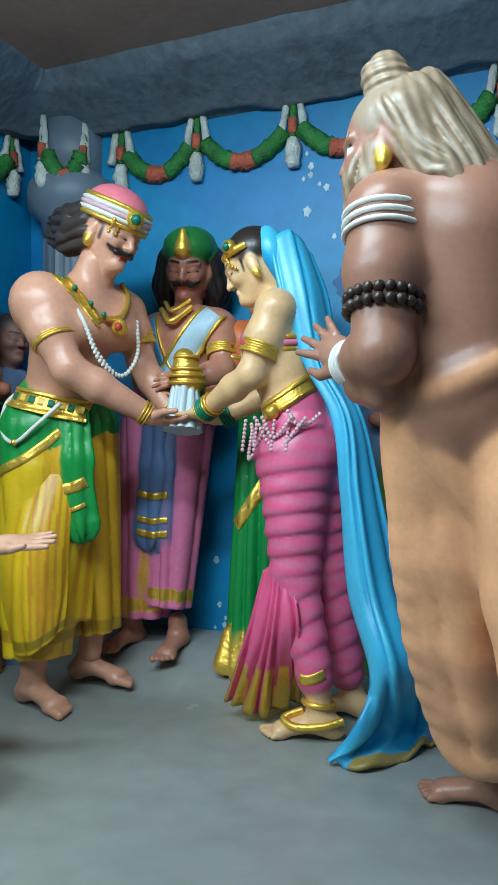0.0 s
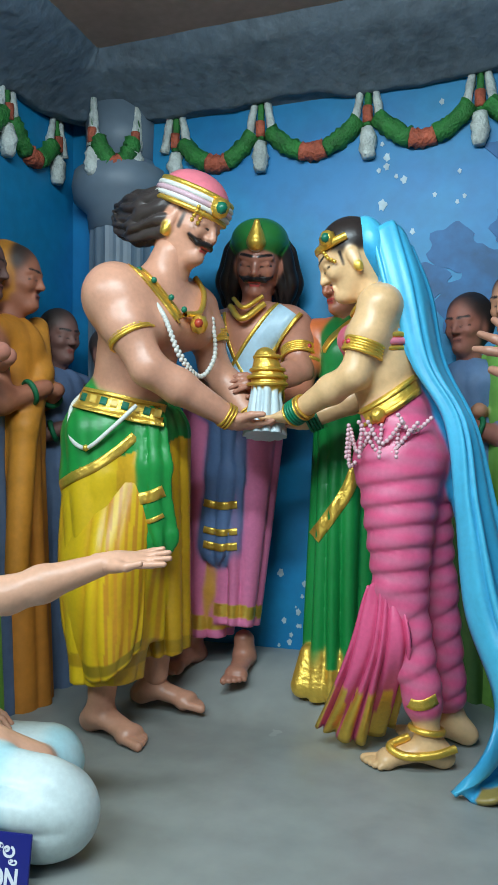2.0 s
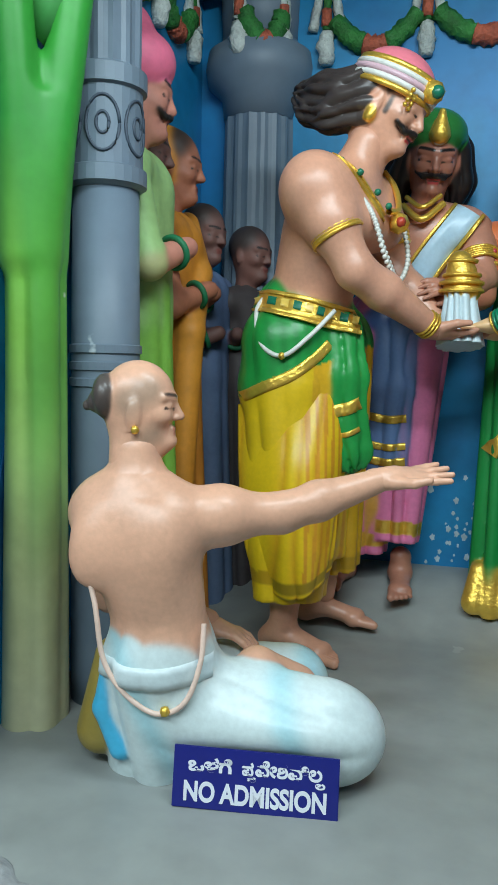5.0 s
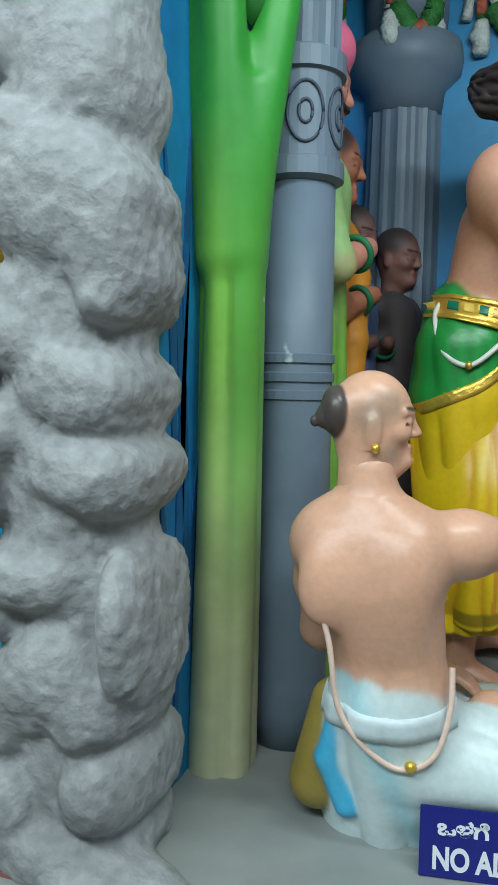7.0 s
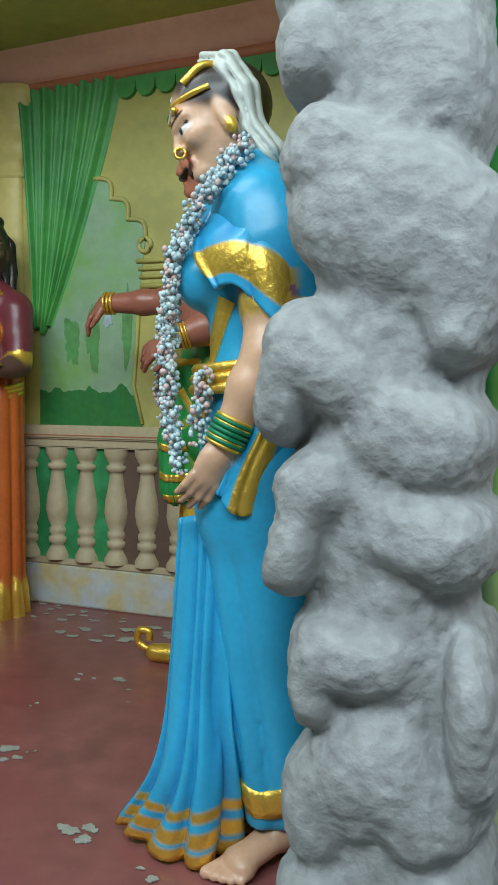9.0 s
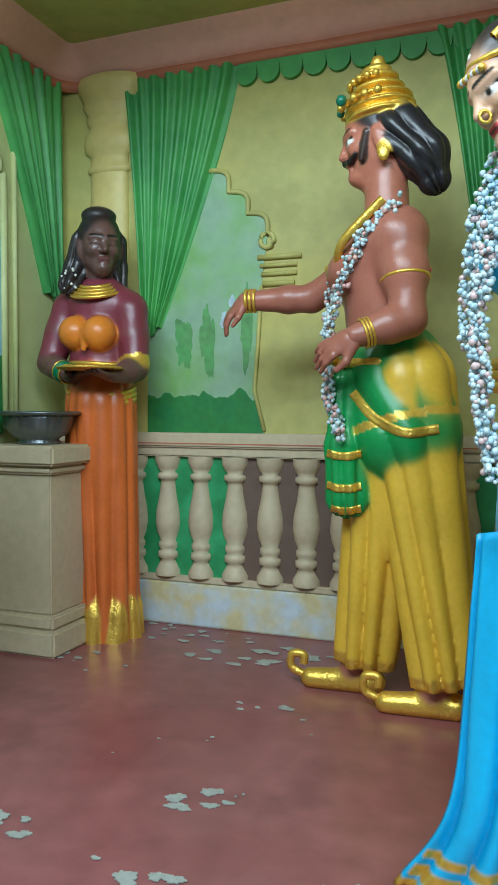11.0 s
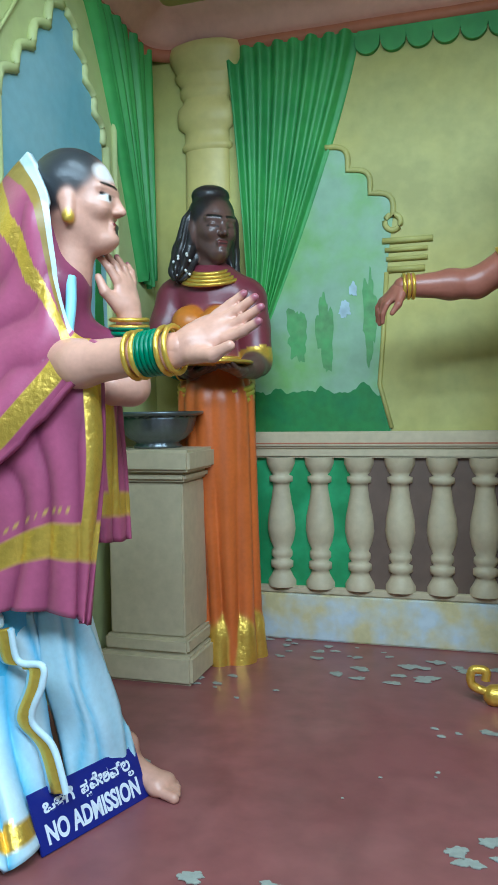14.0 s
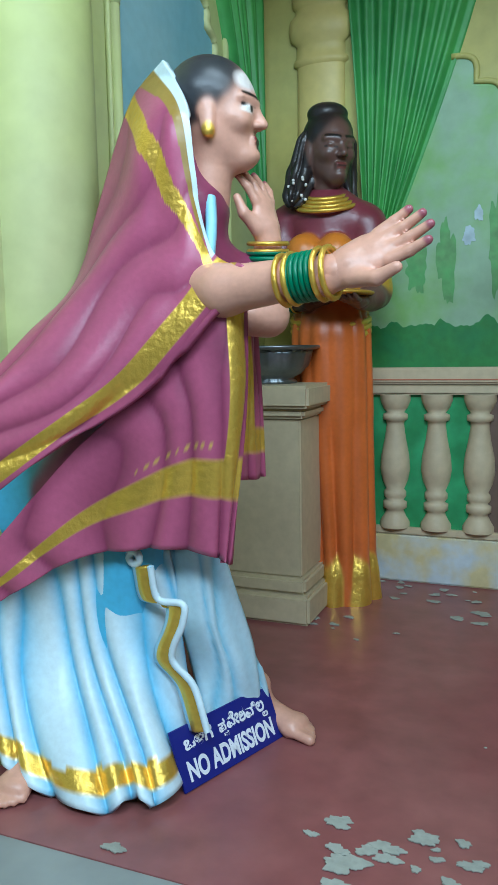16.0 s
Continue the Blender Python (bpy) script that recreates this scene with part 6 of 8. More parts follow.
def sage():
    fg, skin = Figure(0.008), lin(158, 112, 92)
    c = fg.c
    org = lambda t, P: np.c_[np.array(lin(255, 186, 138)) * (0.92 + 0.10 * np.sin(P[:, 2] * 9 + P[:, 0] * 12)[:, None]), np.zeros(len(P))]
    c.cone(skin, (-0.19, 1.62, 1.05), (-0.20, 1.60, 1.36), 0.155, 0.165, flat=(0.3, 1, 0, 0.8))
    c.cone(skin, (-0.33, 1.56, 1.42), (-0.06, 1.70, 1.42), 0.09, 0.09, 0.06)
    ls, le, lw = (-0.335, 1.52, 1.41), (-0.325, 1.46, 1.13), (-0.43, 1.62, 1.13)
    arm(fg, skin, ls, le, lw, (0.078, 0.058, 0.036))
    hand(fg, lw, (-0.75, 0.35, 0.55), (-0.4, 0.8, 0.2), 1.0, skin, 0.1, 0.5)
    fg.c.cone(skin, (-0.40, 1.60, 1.08), (-0.34, 1.52, 1.06), 0.04, 0.04)
    for k, (a, b, at0) in enumerate(((ls, le, 0.08), (ls, le, 0.5), (le, lw, 0.24))):
        a, b = V(*a), V(*b)
        w = unit(b - a)
        R = (0.083, 0.066, 0.058)[k]
        for j in ((-1, 0, 1) if k != 1 else (0,)):
            fg.ring(WHITE, a + (b - a) * at0 + w * (0.02 * j), w, R - 0.0035, 0.006)
    # dark bead armlet
    w = unit(V(*le) - V(*ls))
    e = unit(np.cross(w, (0, 0, 1)))
    g = np.cross(w, e)
    for j in (-1, 1):
        for a in np.linspace(0, 2 * math.pi, 22)[:-1]:
            fg.bead(lin(58, 46, 40), V(*ls) + (V(*le) - V(*ls)) * 0.66 + w * 0.012 * j + 0.07 * (math.cos(a) * e + math.sin(a) * g), 0.0125)
    for j in range(4):
        fg.ring(lin(220, 218, 210), V(*le) + (V(*lw) - V(*le)) * 0.86 + unit(V(*lw) - V(*le)) * 0.013 * (j - 1.5), V(*lw) - V(*le), 0.047, 0.007)
    # saffron dhoti
    c.cone(org, (-0.206, 1.660, 1.071), (-0.223, 1.700, 0.941), 0.15, 0.15, 0.05, fold=(5, 0.005, 0.6), twist=2, hem=False)
    c.chain(org, [(-0.223, 1.700, 0.965), (-0.216, 1.740, 0.754), (-0.215, 1.830, 0.549)], [0.145, 0.137, 0.125], 0.03, fold=(5, 0.005, 1))
    c.chain(org, [(-0.215, 1.830, 0.549), (-0.204, 1.930, 0.365), (-0.186, 2.020, 0.199)], [0.125, 0.105, 0.08], 0.03, fold=(5, 0.006, 1))
    c.chain(org, [(-0.046, 1.640, 0.942), (-0.019, 1.620, 0.667), (-0.004, 1.600, 0.400)], [0.15, 0.135, 0.10], 0.03, fold=(5, 0.006, 1))
    for q in ([(-0.330, 1.600, 1.041), (-0.228, 1.530, 1.063), (-0.120, 1.500, 1.111)], [(-0.334, 1.620, 1.012), (-0.320, 1.640, 0.821), (-0.315, 1.740, 0.585), (-0.289, 1.900, 0.309), (-0.199, 1.980, 0.149)],
              [(-0.287, 1.930, 0.258), (-0.215, 1.950, 0.186), (-0.131, 1.960, 0.188)], [(-0.166, 1.660, 0.695), (-0.197, 1.730, 0.548), (-0.185, 1.840, 0.394)], [(-0.274, 1.580, 1.033), (-0.221, 1.560, 0.942), (-0.158, 1.580, 0.831)]):
        line = smooth_line(q, 4)
        c.chain(org, line, [0.016 + 0.012 * math.sin(math.pi * k / (len(line) - 1)) for k in range(len(line))], 0.035)
    # head, beard and long pale hair
    hair = lambda t, P: np.c_[np.array(lin(158, 136, 112)) * (0.70 + 0.36 * np.sin(P[:, 0] * 130 + P[:, 2] * 40)[:, None] ** 2), np.zeros(len(P))]
    at = head(fg, (-0.335, 1.60, 1.562), (-0.98, 0.05, -0.1), (0, 0, 1), 0.96, skin, hair=lin(150, 132, 112), neck=(-0.26, 1.61, 1.42), neck_r=0.06)
    F, L, U = [unit(at(*q) - at(0, 0, 0)) for q in ((1, 0, 0), (0, 1, 0), (0, 0, 1))]
    f = fg.f
    f.ell(hair, at(-0.05, 0, 0.05), (0.085, 0.09, 0.088), [F, L, U], 0.01)
    for z, r, x in ((0.14, 0.058, -0.01), (0.163, 0.056, -0.004), (0.185, 0.05, 0.0), (0.202, 0.034, -0.004)):
        f.ell(hair, at(x, 0, z), (r, r, 0.02), [F, L, U], 0.006)
    locks = [[(-0.280, 1.550, 1.602), (-0.240, 1.540, 1.519), (-0.205, 1.520, 1.442), (-0.173, 1.520, 1.379)], [(-0.318, 1.540, 1.632), (-0.266, 1.530, 1.542), (-0.215, 1.520, 1.498), (-0.189, 1.520, 1.430)],
             [(-0.278, 1.570, 1.672), (-0.209, 1.550, 1.563), (-0.154, 1.540, 1.464), (-0.118, 1.540, 1.352)], [(-0.261, 1.600, 1.693), (-0.182, 1.600, 1.577), (-0.117, 1.600, 1.467), (-0.100, 1.580, 1.349)],
             [(-0.295, 1.540, 1.572), (-0.249, 1.530, 1.495), (-0.205, 1.520, 1.475), (-0.163, 1.520, 1.405)], [(-0.278, 1.600, 1.603), (-0.213, 1.580, 1.518), (-0.146, 1.560, 1.414), (-0.115, 1.560, 1.313)]]
    for q in locks:
        line = smooth_line(q, 5)
        f.chain(hair, line, [0.03 * (1 - 0.62 * (k / (len(line) - 1)) ** 1.5) for k in range(len(line))], 0.014, fold=(7, 0.003, 1))
    f.chain(hair, [at(0.05, 0.02, -0.06), at(0.07, 0.0, -0.13), at(0.05, -0.0, -0.22)], [0.055, 0.045, 0.02], 0.02, fold=(8, 0.005, 1))
    f.chain(hair, [at(0.02, 0.07, -0.01), at(0.03, 0.065, -0.07)], [0.02, 0.025], 0.01)
    for y in (-1, 1):
        f.cone(hair, at(0.108, 0.003 * y, -0.034), at(0.085, 0.04 * y, -0.055), 0.009, 0.008, 0.006)
    f.ell(GOLD, at(0.0, 0.095, -0.045), (0.012, 0.01, 0.02), [F, L, U])
    for z in (0.05, 0.065, 0.08):
        f.paint(WHITE, at(0.11, -0.04, z), at(0.085, 0.06, z), 0.006)
    foot(fg, (-0.18, 2.10, 0.1), (-1, 0.12, 0), 1.02, skin)
    foot(fg, (0.0, 1.56, 0.1), (-0.98, -0.1, 0), 1.02, skin)
    c.cone(skin, (-0.15, 2.04, 0.28), (-0.17, 2.10, 0.1), 0.055, 0.045)
    c.cone(skin, (0.02, 1.58, 0.28), (0.0, 1.56, 0.1), 0.055, 0.045)
    return fg.done("sage_statue", (-0.15, 1.63, 0), "bare-backed sage statue with grey matted hair and saffron dhoti")


def seated_priest():
    fg, skin = Figure(0.007), lin(218, 166, 138)
    c = fg.c
    c.cone(skin, (-1.875, 1.50, 0.24), (-1.93, 1.48, 0.52), 0.098, 0.135, flat=(0.4, 0.8, 0, 0.85))
    c.cone(skin, (-2.03, 1.47, 0.60), (-1.87, 1.47, 0.59), 0.075, 0.08, 0.06)
    c.cone(skin, (-2.0, 1.475, 0.635), (-1.90, 1.475, 0.635), 0.055, 0.055, 0.05)
    c.cone(skin, (-1.95, 1.475, 0.62), (-1.952, 1.48, 0.74), 0.075, 0.052, 0.04)
    sh, el, wr = (-1.855, 1.475, 0.60), (-1.645, 1.58, 0.605), (-1.43, 1.69, 0.68)
    arm(fg, skin, sh, el, wr, (0.066, 0.044, 0.026))
    hand(fg, wr, (0.92, 0.33, 0.10), (0.0, -0.4, 1), 0.95, skin, 0.02, 0.3)
    arm(fg, skin, (-2.04, 1.49, 0.59), (-2.06, 1.58, 0.38), (-1.85, 1.68, 0.30), (0.06, 0.046, 0.03))
    hand(fg, (-1.85, 1.68, 0.29), (0.9, 0.1, -0.2), (0, 0, -1), 0.9, skin, 0.3)
    cloth = lambda t, P: np.c_[np.array(lin(206, 220, 220)) * (1 - 0.35 * np.clip(np.sin(P[:, 0] * 21 + P[:, 2] * 9 + 2)[:, None], 0, 1) ** 4 * np.array([1, 0.3, 0.1])), np.zeros(len(P))]
    c.cone(cloth, (-1.90, 1.50, 0.27), (-1.90, 1.55, 0.12), 0.128, 0.15, 0.03, fold=(7, 0.006, 0.6), twist=2)
    c.cone(cloth, (-1.84, 1.53, 0.15), (-1.55, 1.55, 0.13), 0.125, 0.105, 0.04, fold=(5, 0.006, 0.6), hem=False)
    c.ell(cloth, (-1.50, 1.57, 0.115), (0.105, 0.10, 0.105), None, 0.04)
    c.cone(cloth, (-1.92, 1.66, 0.13), (-1.66, 1.77, 0.13), 0.12, 0.10, 0.04)
    c.cone(skin, (-1.62, 1.66, 0.17), (-1.70, 1.60, 0.23), 0.055, 0.05)
    c.cone(skin, (-1.70, 1.60, 0.23), (-1.64, 1.55, 0.20), 0.04, 0.035)
    c.cone(lin(150, 130, 60), (-2.02, 1.50, 0.26), (-2.045, 1.50, 0.08), 0.04, 0.06, 0.01)
    c.chain(lin(70, 180, 220), [(-1.99, 1.43, 0.27), (-2.01, 1.44, 0.16), (-1.97, 1.44, 0.07)], [0.02, 0.026, 0.026], 0.01)
    fg.cord(lin(226, 196, 180), [(-2.03, 1.425, 0.66), (-2.035, 1.385, 0.55), (-2.0, 1.375, 0.42), (-1.98, 1.375, 0.30), (-1.93, 1.375, 0.23), (-1.86, 1.385, 0.19), (-1.80, 1.395, 0.22), (-1.775, 1.42, 0.30), (-1.775, 1.44, 0.38)], 0.006)
    fg.bead(GOLD, (-1.84, 1.382, 0.20), 0.012)
    for s0 in (-1, 1):
        c.ell(skin, (-1.95 + 0.065 * s0, 1.395 + 0.01 * s0, 0.52), (0.05, 0.03, 0.07), None, 0.04)
    fg.trim(lin(206, 220, 222), [(-2.03, 1.45, 0.275), (-1.96, 1.4, 0.27), (-1.88, 1.4, 0.265), (-1.80, 1.45, 0.275), (-1.76, 1.5, 0.28)], 0.05, (0.0, 1, 0), 0.006)
    at = head(fg, (-1.955, 1.495, 0.828), (0.93, 0.30, 0.02), (0.02, 0, 1), 0.82, skin, hair_on=False, neck=(-1.955, 1.475, 0.66), neck_r=0.064, eyes=0.006, lips=lin(190, 120, 104), brow=lin(70, 56, 50))
    F, L, U = [unit(at(*q) - at(0, 0, 0)) for q in ((1, 0, 0), (0, 1, 0), (0, 0, 1))]
    f = fg.f
    hair = lin(84, 74, 70)
    f.ell(hair, at(-0.085, -0.012, 0.04), (0.03, 0.05, 0.05), [F, L, U], 0.006)
    f.ell(hair, at(-0.112, -0.014, 0.025), (0.018, 0.024, 0.024), [F, L, U], 0.005)
    f.ell(hair, at(-0.135, -0.014, 0.015), (0.010, 0.011, 0.012), [F, L, U], 0.004)
    f.paint(lin(176, 142, 120), at(0.04, -0.075, 0.06), at(-0.02, -0.08, 0.03), 0.03, 0.03)
    f.paint(lin(176, 142, 120), at(0.05, -0.06, -0.06), at(0.02, -0.06, -0.07), 0.02, 0.03)
    fg.bead(GOLD, at(0.0, -0.088, -0.045), 0.010)
    return fg.done("seated_priest_statue", (-1.88, 1.48, 0), "seated priest statue in white dhoti with outstretched arm")


king(), bride(), water_pourer(), sari_woman(), sage(), seated_priest()


# ---------------------------------------------------------------- statues of the yellow niche
def blue_sari_woman():
    fg, skin = Figure(0.0075), lin(210, 166, 136)
    c = fg.c
    bl = lambda t, P: np.c_[np.array(lin(44, 170, 216)) * (0.92 + 0.14 * np.sin(P[:, 0] * 16 + P[:, 2] * 5)[:, None]), np.zeros(len(P))]
    # sari skirt
    c.cone(bl, (-2.79, 1.45, 0.98), (-2.785, 1.44, 0.74), 0.105, 0.135, flat=(0, 1, 0, 0.85))
    c.cone(bl, (-2.78, 1.45, 0.80), (-2.755, 1.49, 0.14), 0.13, 0.08, fold=(5, 0.008, 0.3), twist=3)
    c.cone(bl, (-2.835, 1.50, 0.78), (-2.87, 1.50, 0.2), 0.085, 0.07, fold=(7, 0.014, 0.4), twist=1)
    # the darker blue is fold shade painted into the sari sheets
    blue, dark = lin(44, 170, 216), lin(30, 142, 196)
    gilt = lambda u, v: (v > 0.80) & ~((np.abs(v - 0.865) < 0.014) | (np.abs(v - 0.945) < 0.014) | ((np.abs((u * 4) % 1 - 0.5) > 0.44) & (v < 0.95)))
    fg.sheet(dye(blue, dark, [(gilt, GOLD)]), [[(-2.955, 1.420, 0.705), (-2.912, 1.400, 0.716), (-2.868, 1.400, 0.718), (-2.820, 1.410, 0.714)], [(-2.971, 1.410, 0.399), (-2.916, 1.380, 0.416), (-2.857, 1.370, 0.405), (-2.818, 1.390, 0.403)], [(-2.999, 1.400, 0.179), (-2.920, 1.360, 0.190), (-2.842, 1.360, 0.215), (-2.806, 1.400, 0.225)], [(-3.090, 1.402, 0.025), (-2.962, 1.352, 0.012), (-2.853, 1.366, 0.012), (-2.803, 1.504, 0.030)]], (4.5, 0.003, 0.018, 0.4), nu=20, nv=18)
    c.cone(bl, (-2.75, 1.48, 0.2), (-2.748, 1.48, 0.12), 0.075, 0.072, 0.01)
    fg.trim(GOLD, [(-2.83, 1.3, 0.15), (-2.76, 1.3, 0.135), (-2.69, 1.3, 0.16)], 0.06, (0.1, 0.99, 0), 0.005, 4)
    # upper body and draped shawl end
    c.cone(bl, (-2.80, 1.46, 1.02), (-2.81, 1.46, 1.30), 0.092, 0.11, flat=(0, 1, 0, 0.9))
    c.ell(bl, (-2.89, 1.42, 1.20), (0.07, 0.07, 0.07))
    c.ell(bl, (-2.88, 1.53, 1.21), (0.065, 0.065, 0.065))
    c.cone(bl, (-2.76, 1.40, 1.33), (-2.86, 1.53, 1.34), 0.075, 0.07, 0.05)
    c.chain(bl, [(-2.80, 1.40, 1.40), (-2.715, 1.37, 1.26), (-2.69, 1.40, 1.05), (-2.68, 1.45, 0.8)], [0.05, 0.075, 0.06, 0.045], 0.03, flat=(0.5, -0.8, 0, 0.5))
    ls, le, lw = (-2.735, 1.39, 1.27), (-2.735, 1.345, 1.04), (-2.815, 1.32, 0.86)
    arm(fg, skin, (-2.74, 1.385, 1.22), le, lw, (0.05, 0.044, 0.027))
    c.cone([(0.55, lin(36, 152, 208)), (0.8, GOLD), (0.92, lin(120, 40, 90)), (2, GOLD)], ls, (-2.738, 1.365, 1.135), 0.062, 0.054, 0.01)
    hand(fg, lw, (-0.40, -0.25, -0.85), (-0.5, 0.5, 0), 0.86, skin, 0.35, 0.1)
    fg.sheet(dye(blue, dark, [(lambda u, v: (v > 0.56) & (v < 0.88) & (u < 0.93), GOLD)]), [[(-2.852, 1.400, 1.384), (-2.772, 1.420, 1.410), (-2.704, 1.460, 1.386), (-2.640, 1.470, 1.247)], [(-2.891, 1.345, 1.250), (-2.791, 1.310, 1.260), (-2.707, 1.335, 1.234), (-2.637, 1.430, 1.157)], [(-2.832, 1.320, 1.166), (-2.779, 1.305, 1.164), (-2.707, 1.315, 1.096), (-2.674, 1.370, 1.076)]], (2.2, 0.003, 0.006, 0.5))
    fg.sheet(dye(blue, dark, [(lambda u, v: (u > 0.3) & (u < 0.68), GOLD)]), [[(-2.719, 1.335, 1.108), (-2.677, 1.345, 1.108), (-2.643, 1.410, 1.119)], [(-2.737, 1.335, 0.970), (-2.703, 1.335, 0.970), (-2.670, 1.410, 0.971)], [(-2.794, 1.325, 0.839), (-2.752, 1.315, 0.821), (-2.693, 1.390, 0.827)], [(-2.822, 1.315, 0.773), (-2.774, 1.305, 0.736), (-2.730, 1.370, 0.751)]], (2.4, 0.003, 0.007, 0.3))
    fg.trim(GOLD, [(-2.83, 1.36, 1.15), (-2.86, 1.36, 1.09), (-2.89, 1.36, 1.03)], 0.04, (0.1, 0.99, 0))
    for z, r in ((1.03, 0.118), (1.01, 0.122), (0.99, 0.124)):
        fg.ring(GOLD, (-2.81, 1.46, z), (-0.1, -0.1, 1), r, 0.012, 0.9, 34)
    bangle(fg, GOLD, le, lw, 0.72, 0.012, 0.036, 2)
    bangle(fg, lin(10, 120, 80), le, lw, 0.82, 0.04, 0.0365, 5)
    bangle(fg, GOLD, le, lw, 0.93, 0.012, 0.036, 2)
    # flower garland
    r = random.Random(3)
    for line in (smooth_line([(-2.79, 1.36, 1.44), (-2.85, 1.335, 1.36), (-2.925, 1.345, 1.25), (-2.955, 1.36, 1.1), (-2.945, 1.355, 0.95), (-2.925, 1.35, 0.82)], 16), smooth_line([(-2.93, 1.50, 1.42), (-2.97, 1.45, 1.25), (-2.975, 1.40, 1.05)], 16), smooth_line([(-2.86, 1.345, 1.0), (-2.87, 1.34, 0.94), (-2.875, 1.345, 0.88)], 8)):
        for p in line:
            for _ in range(9):
                fg.bead(lin(*r.choice(((186, 208, 214), (168, 196, 206), (200, 214, 214), (186, 206, 212), (206, 176, 172)))), p + V(*[r.uniform(-0.017, 0.017) for _ in range(3)]), r.uniform(0.004, 0.0075))
    at = head(fg, (-2.89, 1.465, 1.515), (-0.78, -0.48, -0.42), (-0.2, 0.05, 1), 0.90, skin, hair=lin(40, 34, 34), neck=(-2.82, 1.47, 1.36), neck_r=0.045, eyes=0.0065)
    F, L, U = [unit(at(*q) - at(0, 0, 0)) for q in ((1, 0, 0), (0, 1, 0), (0, 0, 1))]
    fg.f.ell(lin(40, 34, 34), at(-0.05, 0.0, 0.04), (0.085, 0.09, 0.085), [F, L, U], 0.01)
    fg.f.chain(lin(190, 196, 190), [at(-0.035, 0.02, 0.15), at(-0.06, 0.07, 0.10), at(-0.065, 0.085, 0.02), at(-0.05, 0.08, -0.06), at(-0.06, 0.09, -0.13)], [0.014, 0.022, 0.024, 0.018, 0.024], 0.01, fold=(6, 0.004, 1))
    fg.c_tube(GOLD, [at(0.082 * math.cos(a) + 0.0, 0.09 * math.sin(a), 0.085 - 0.025 * abs(math.sin(a))) for a in np.linspace(-1.5, 1.5, 16)], 0.006)
    fg.beads(WHITE, [at(0.07, -0.0, 0.10), at(0.02, 0.0, 0.135), at(-0.03, 0.02, 0.145)], 0.008)
    fg.c_tube(GOLD, smooth_line([at(0.05, 0.06, 0.10), at(0.0, 0.075, 0.115), at(-0.03, 0.07, 0.11)], 6), 0.008)
    for k in range(9):
        fg.bead(PEARL if k % 2 else GOLD, at(0.088, -0.045 + 0.011 * k, 0.075 - 0.002 * k), 0.008)
    fg.ring(GOLD, at(0.112, 0.017, -0.026), L, 0.011, 0.0035, n=14)
    fg.f.ell(GOLD, at(-0.005, 0.087, -0.038), (0.008, 0.008, 0.012), [F, L, U])
    foot(fg, (-2.735, 1.47, 0.10), (-0.5, -0.87, 0), 0.92, skin)
    foot(fg, (-2.87, 1.53, 0.10), (-0.6, -0.8, 0), 0.9, skin)
    for j in range(3):
        fg.ring(GOLD, (-2.737, 1.468, 0.10 + 0.012 * j), (0, 0, 1), 0.046, 0.007)
    return fg.done("blue_sari_statue", (-2.82, 1.44, 0), "garlanded woman statue in bright blue sari with gilt border")


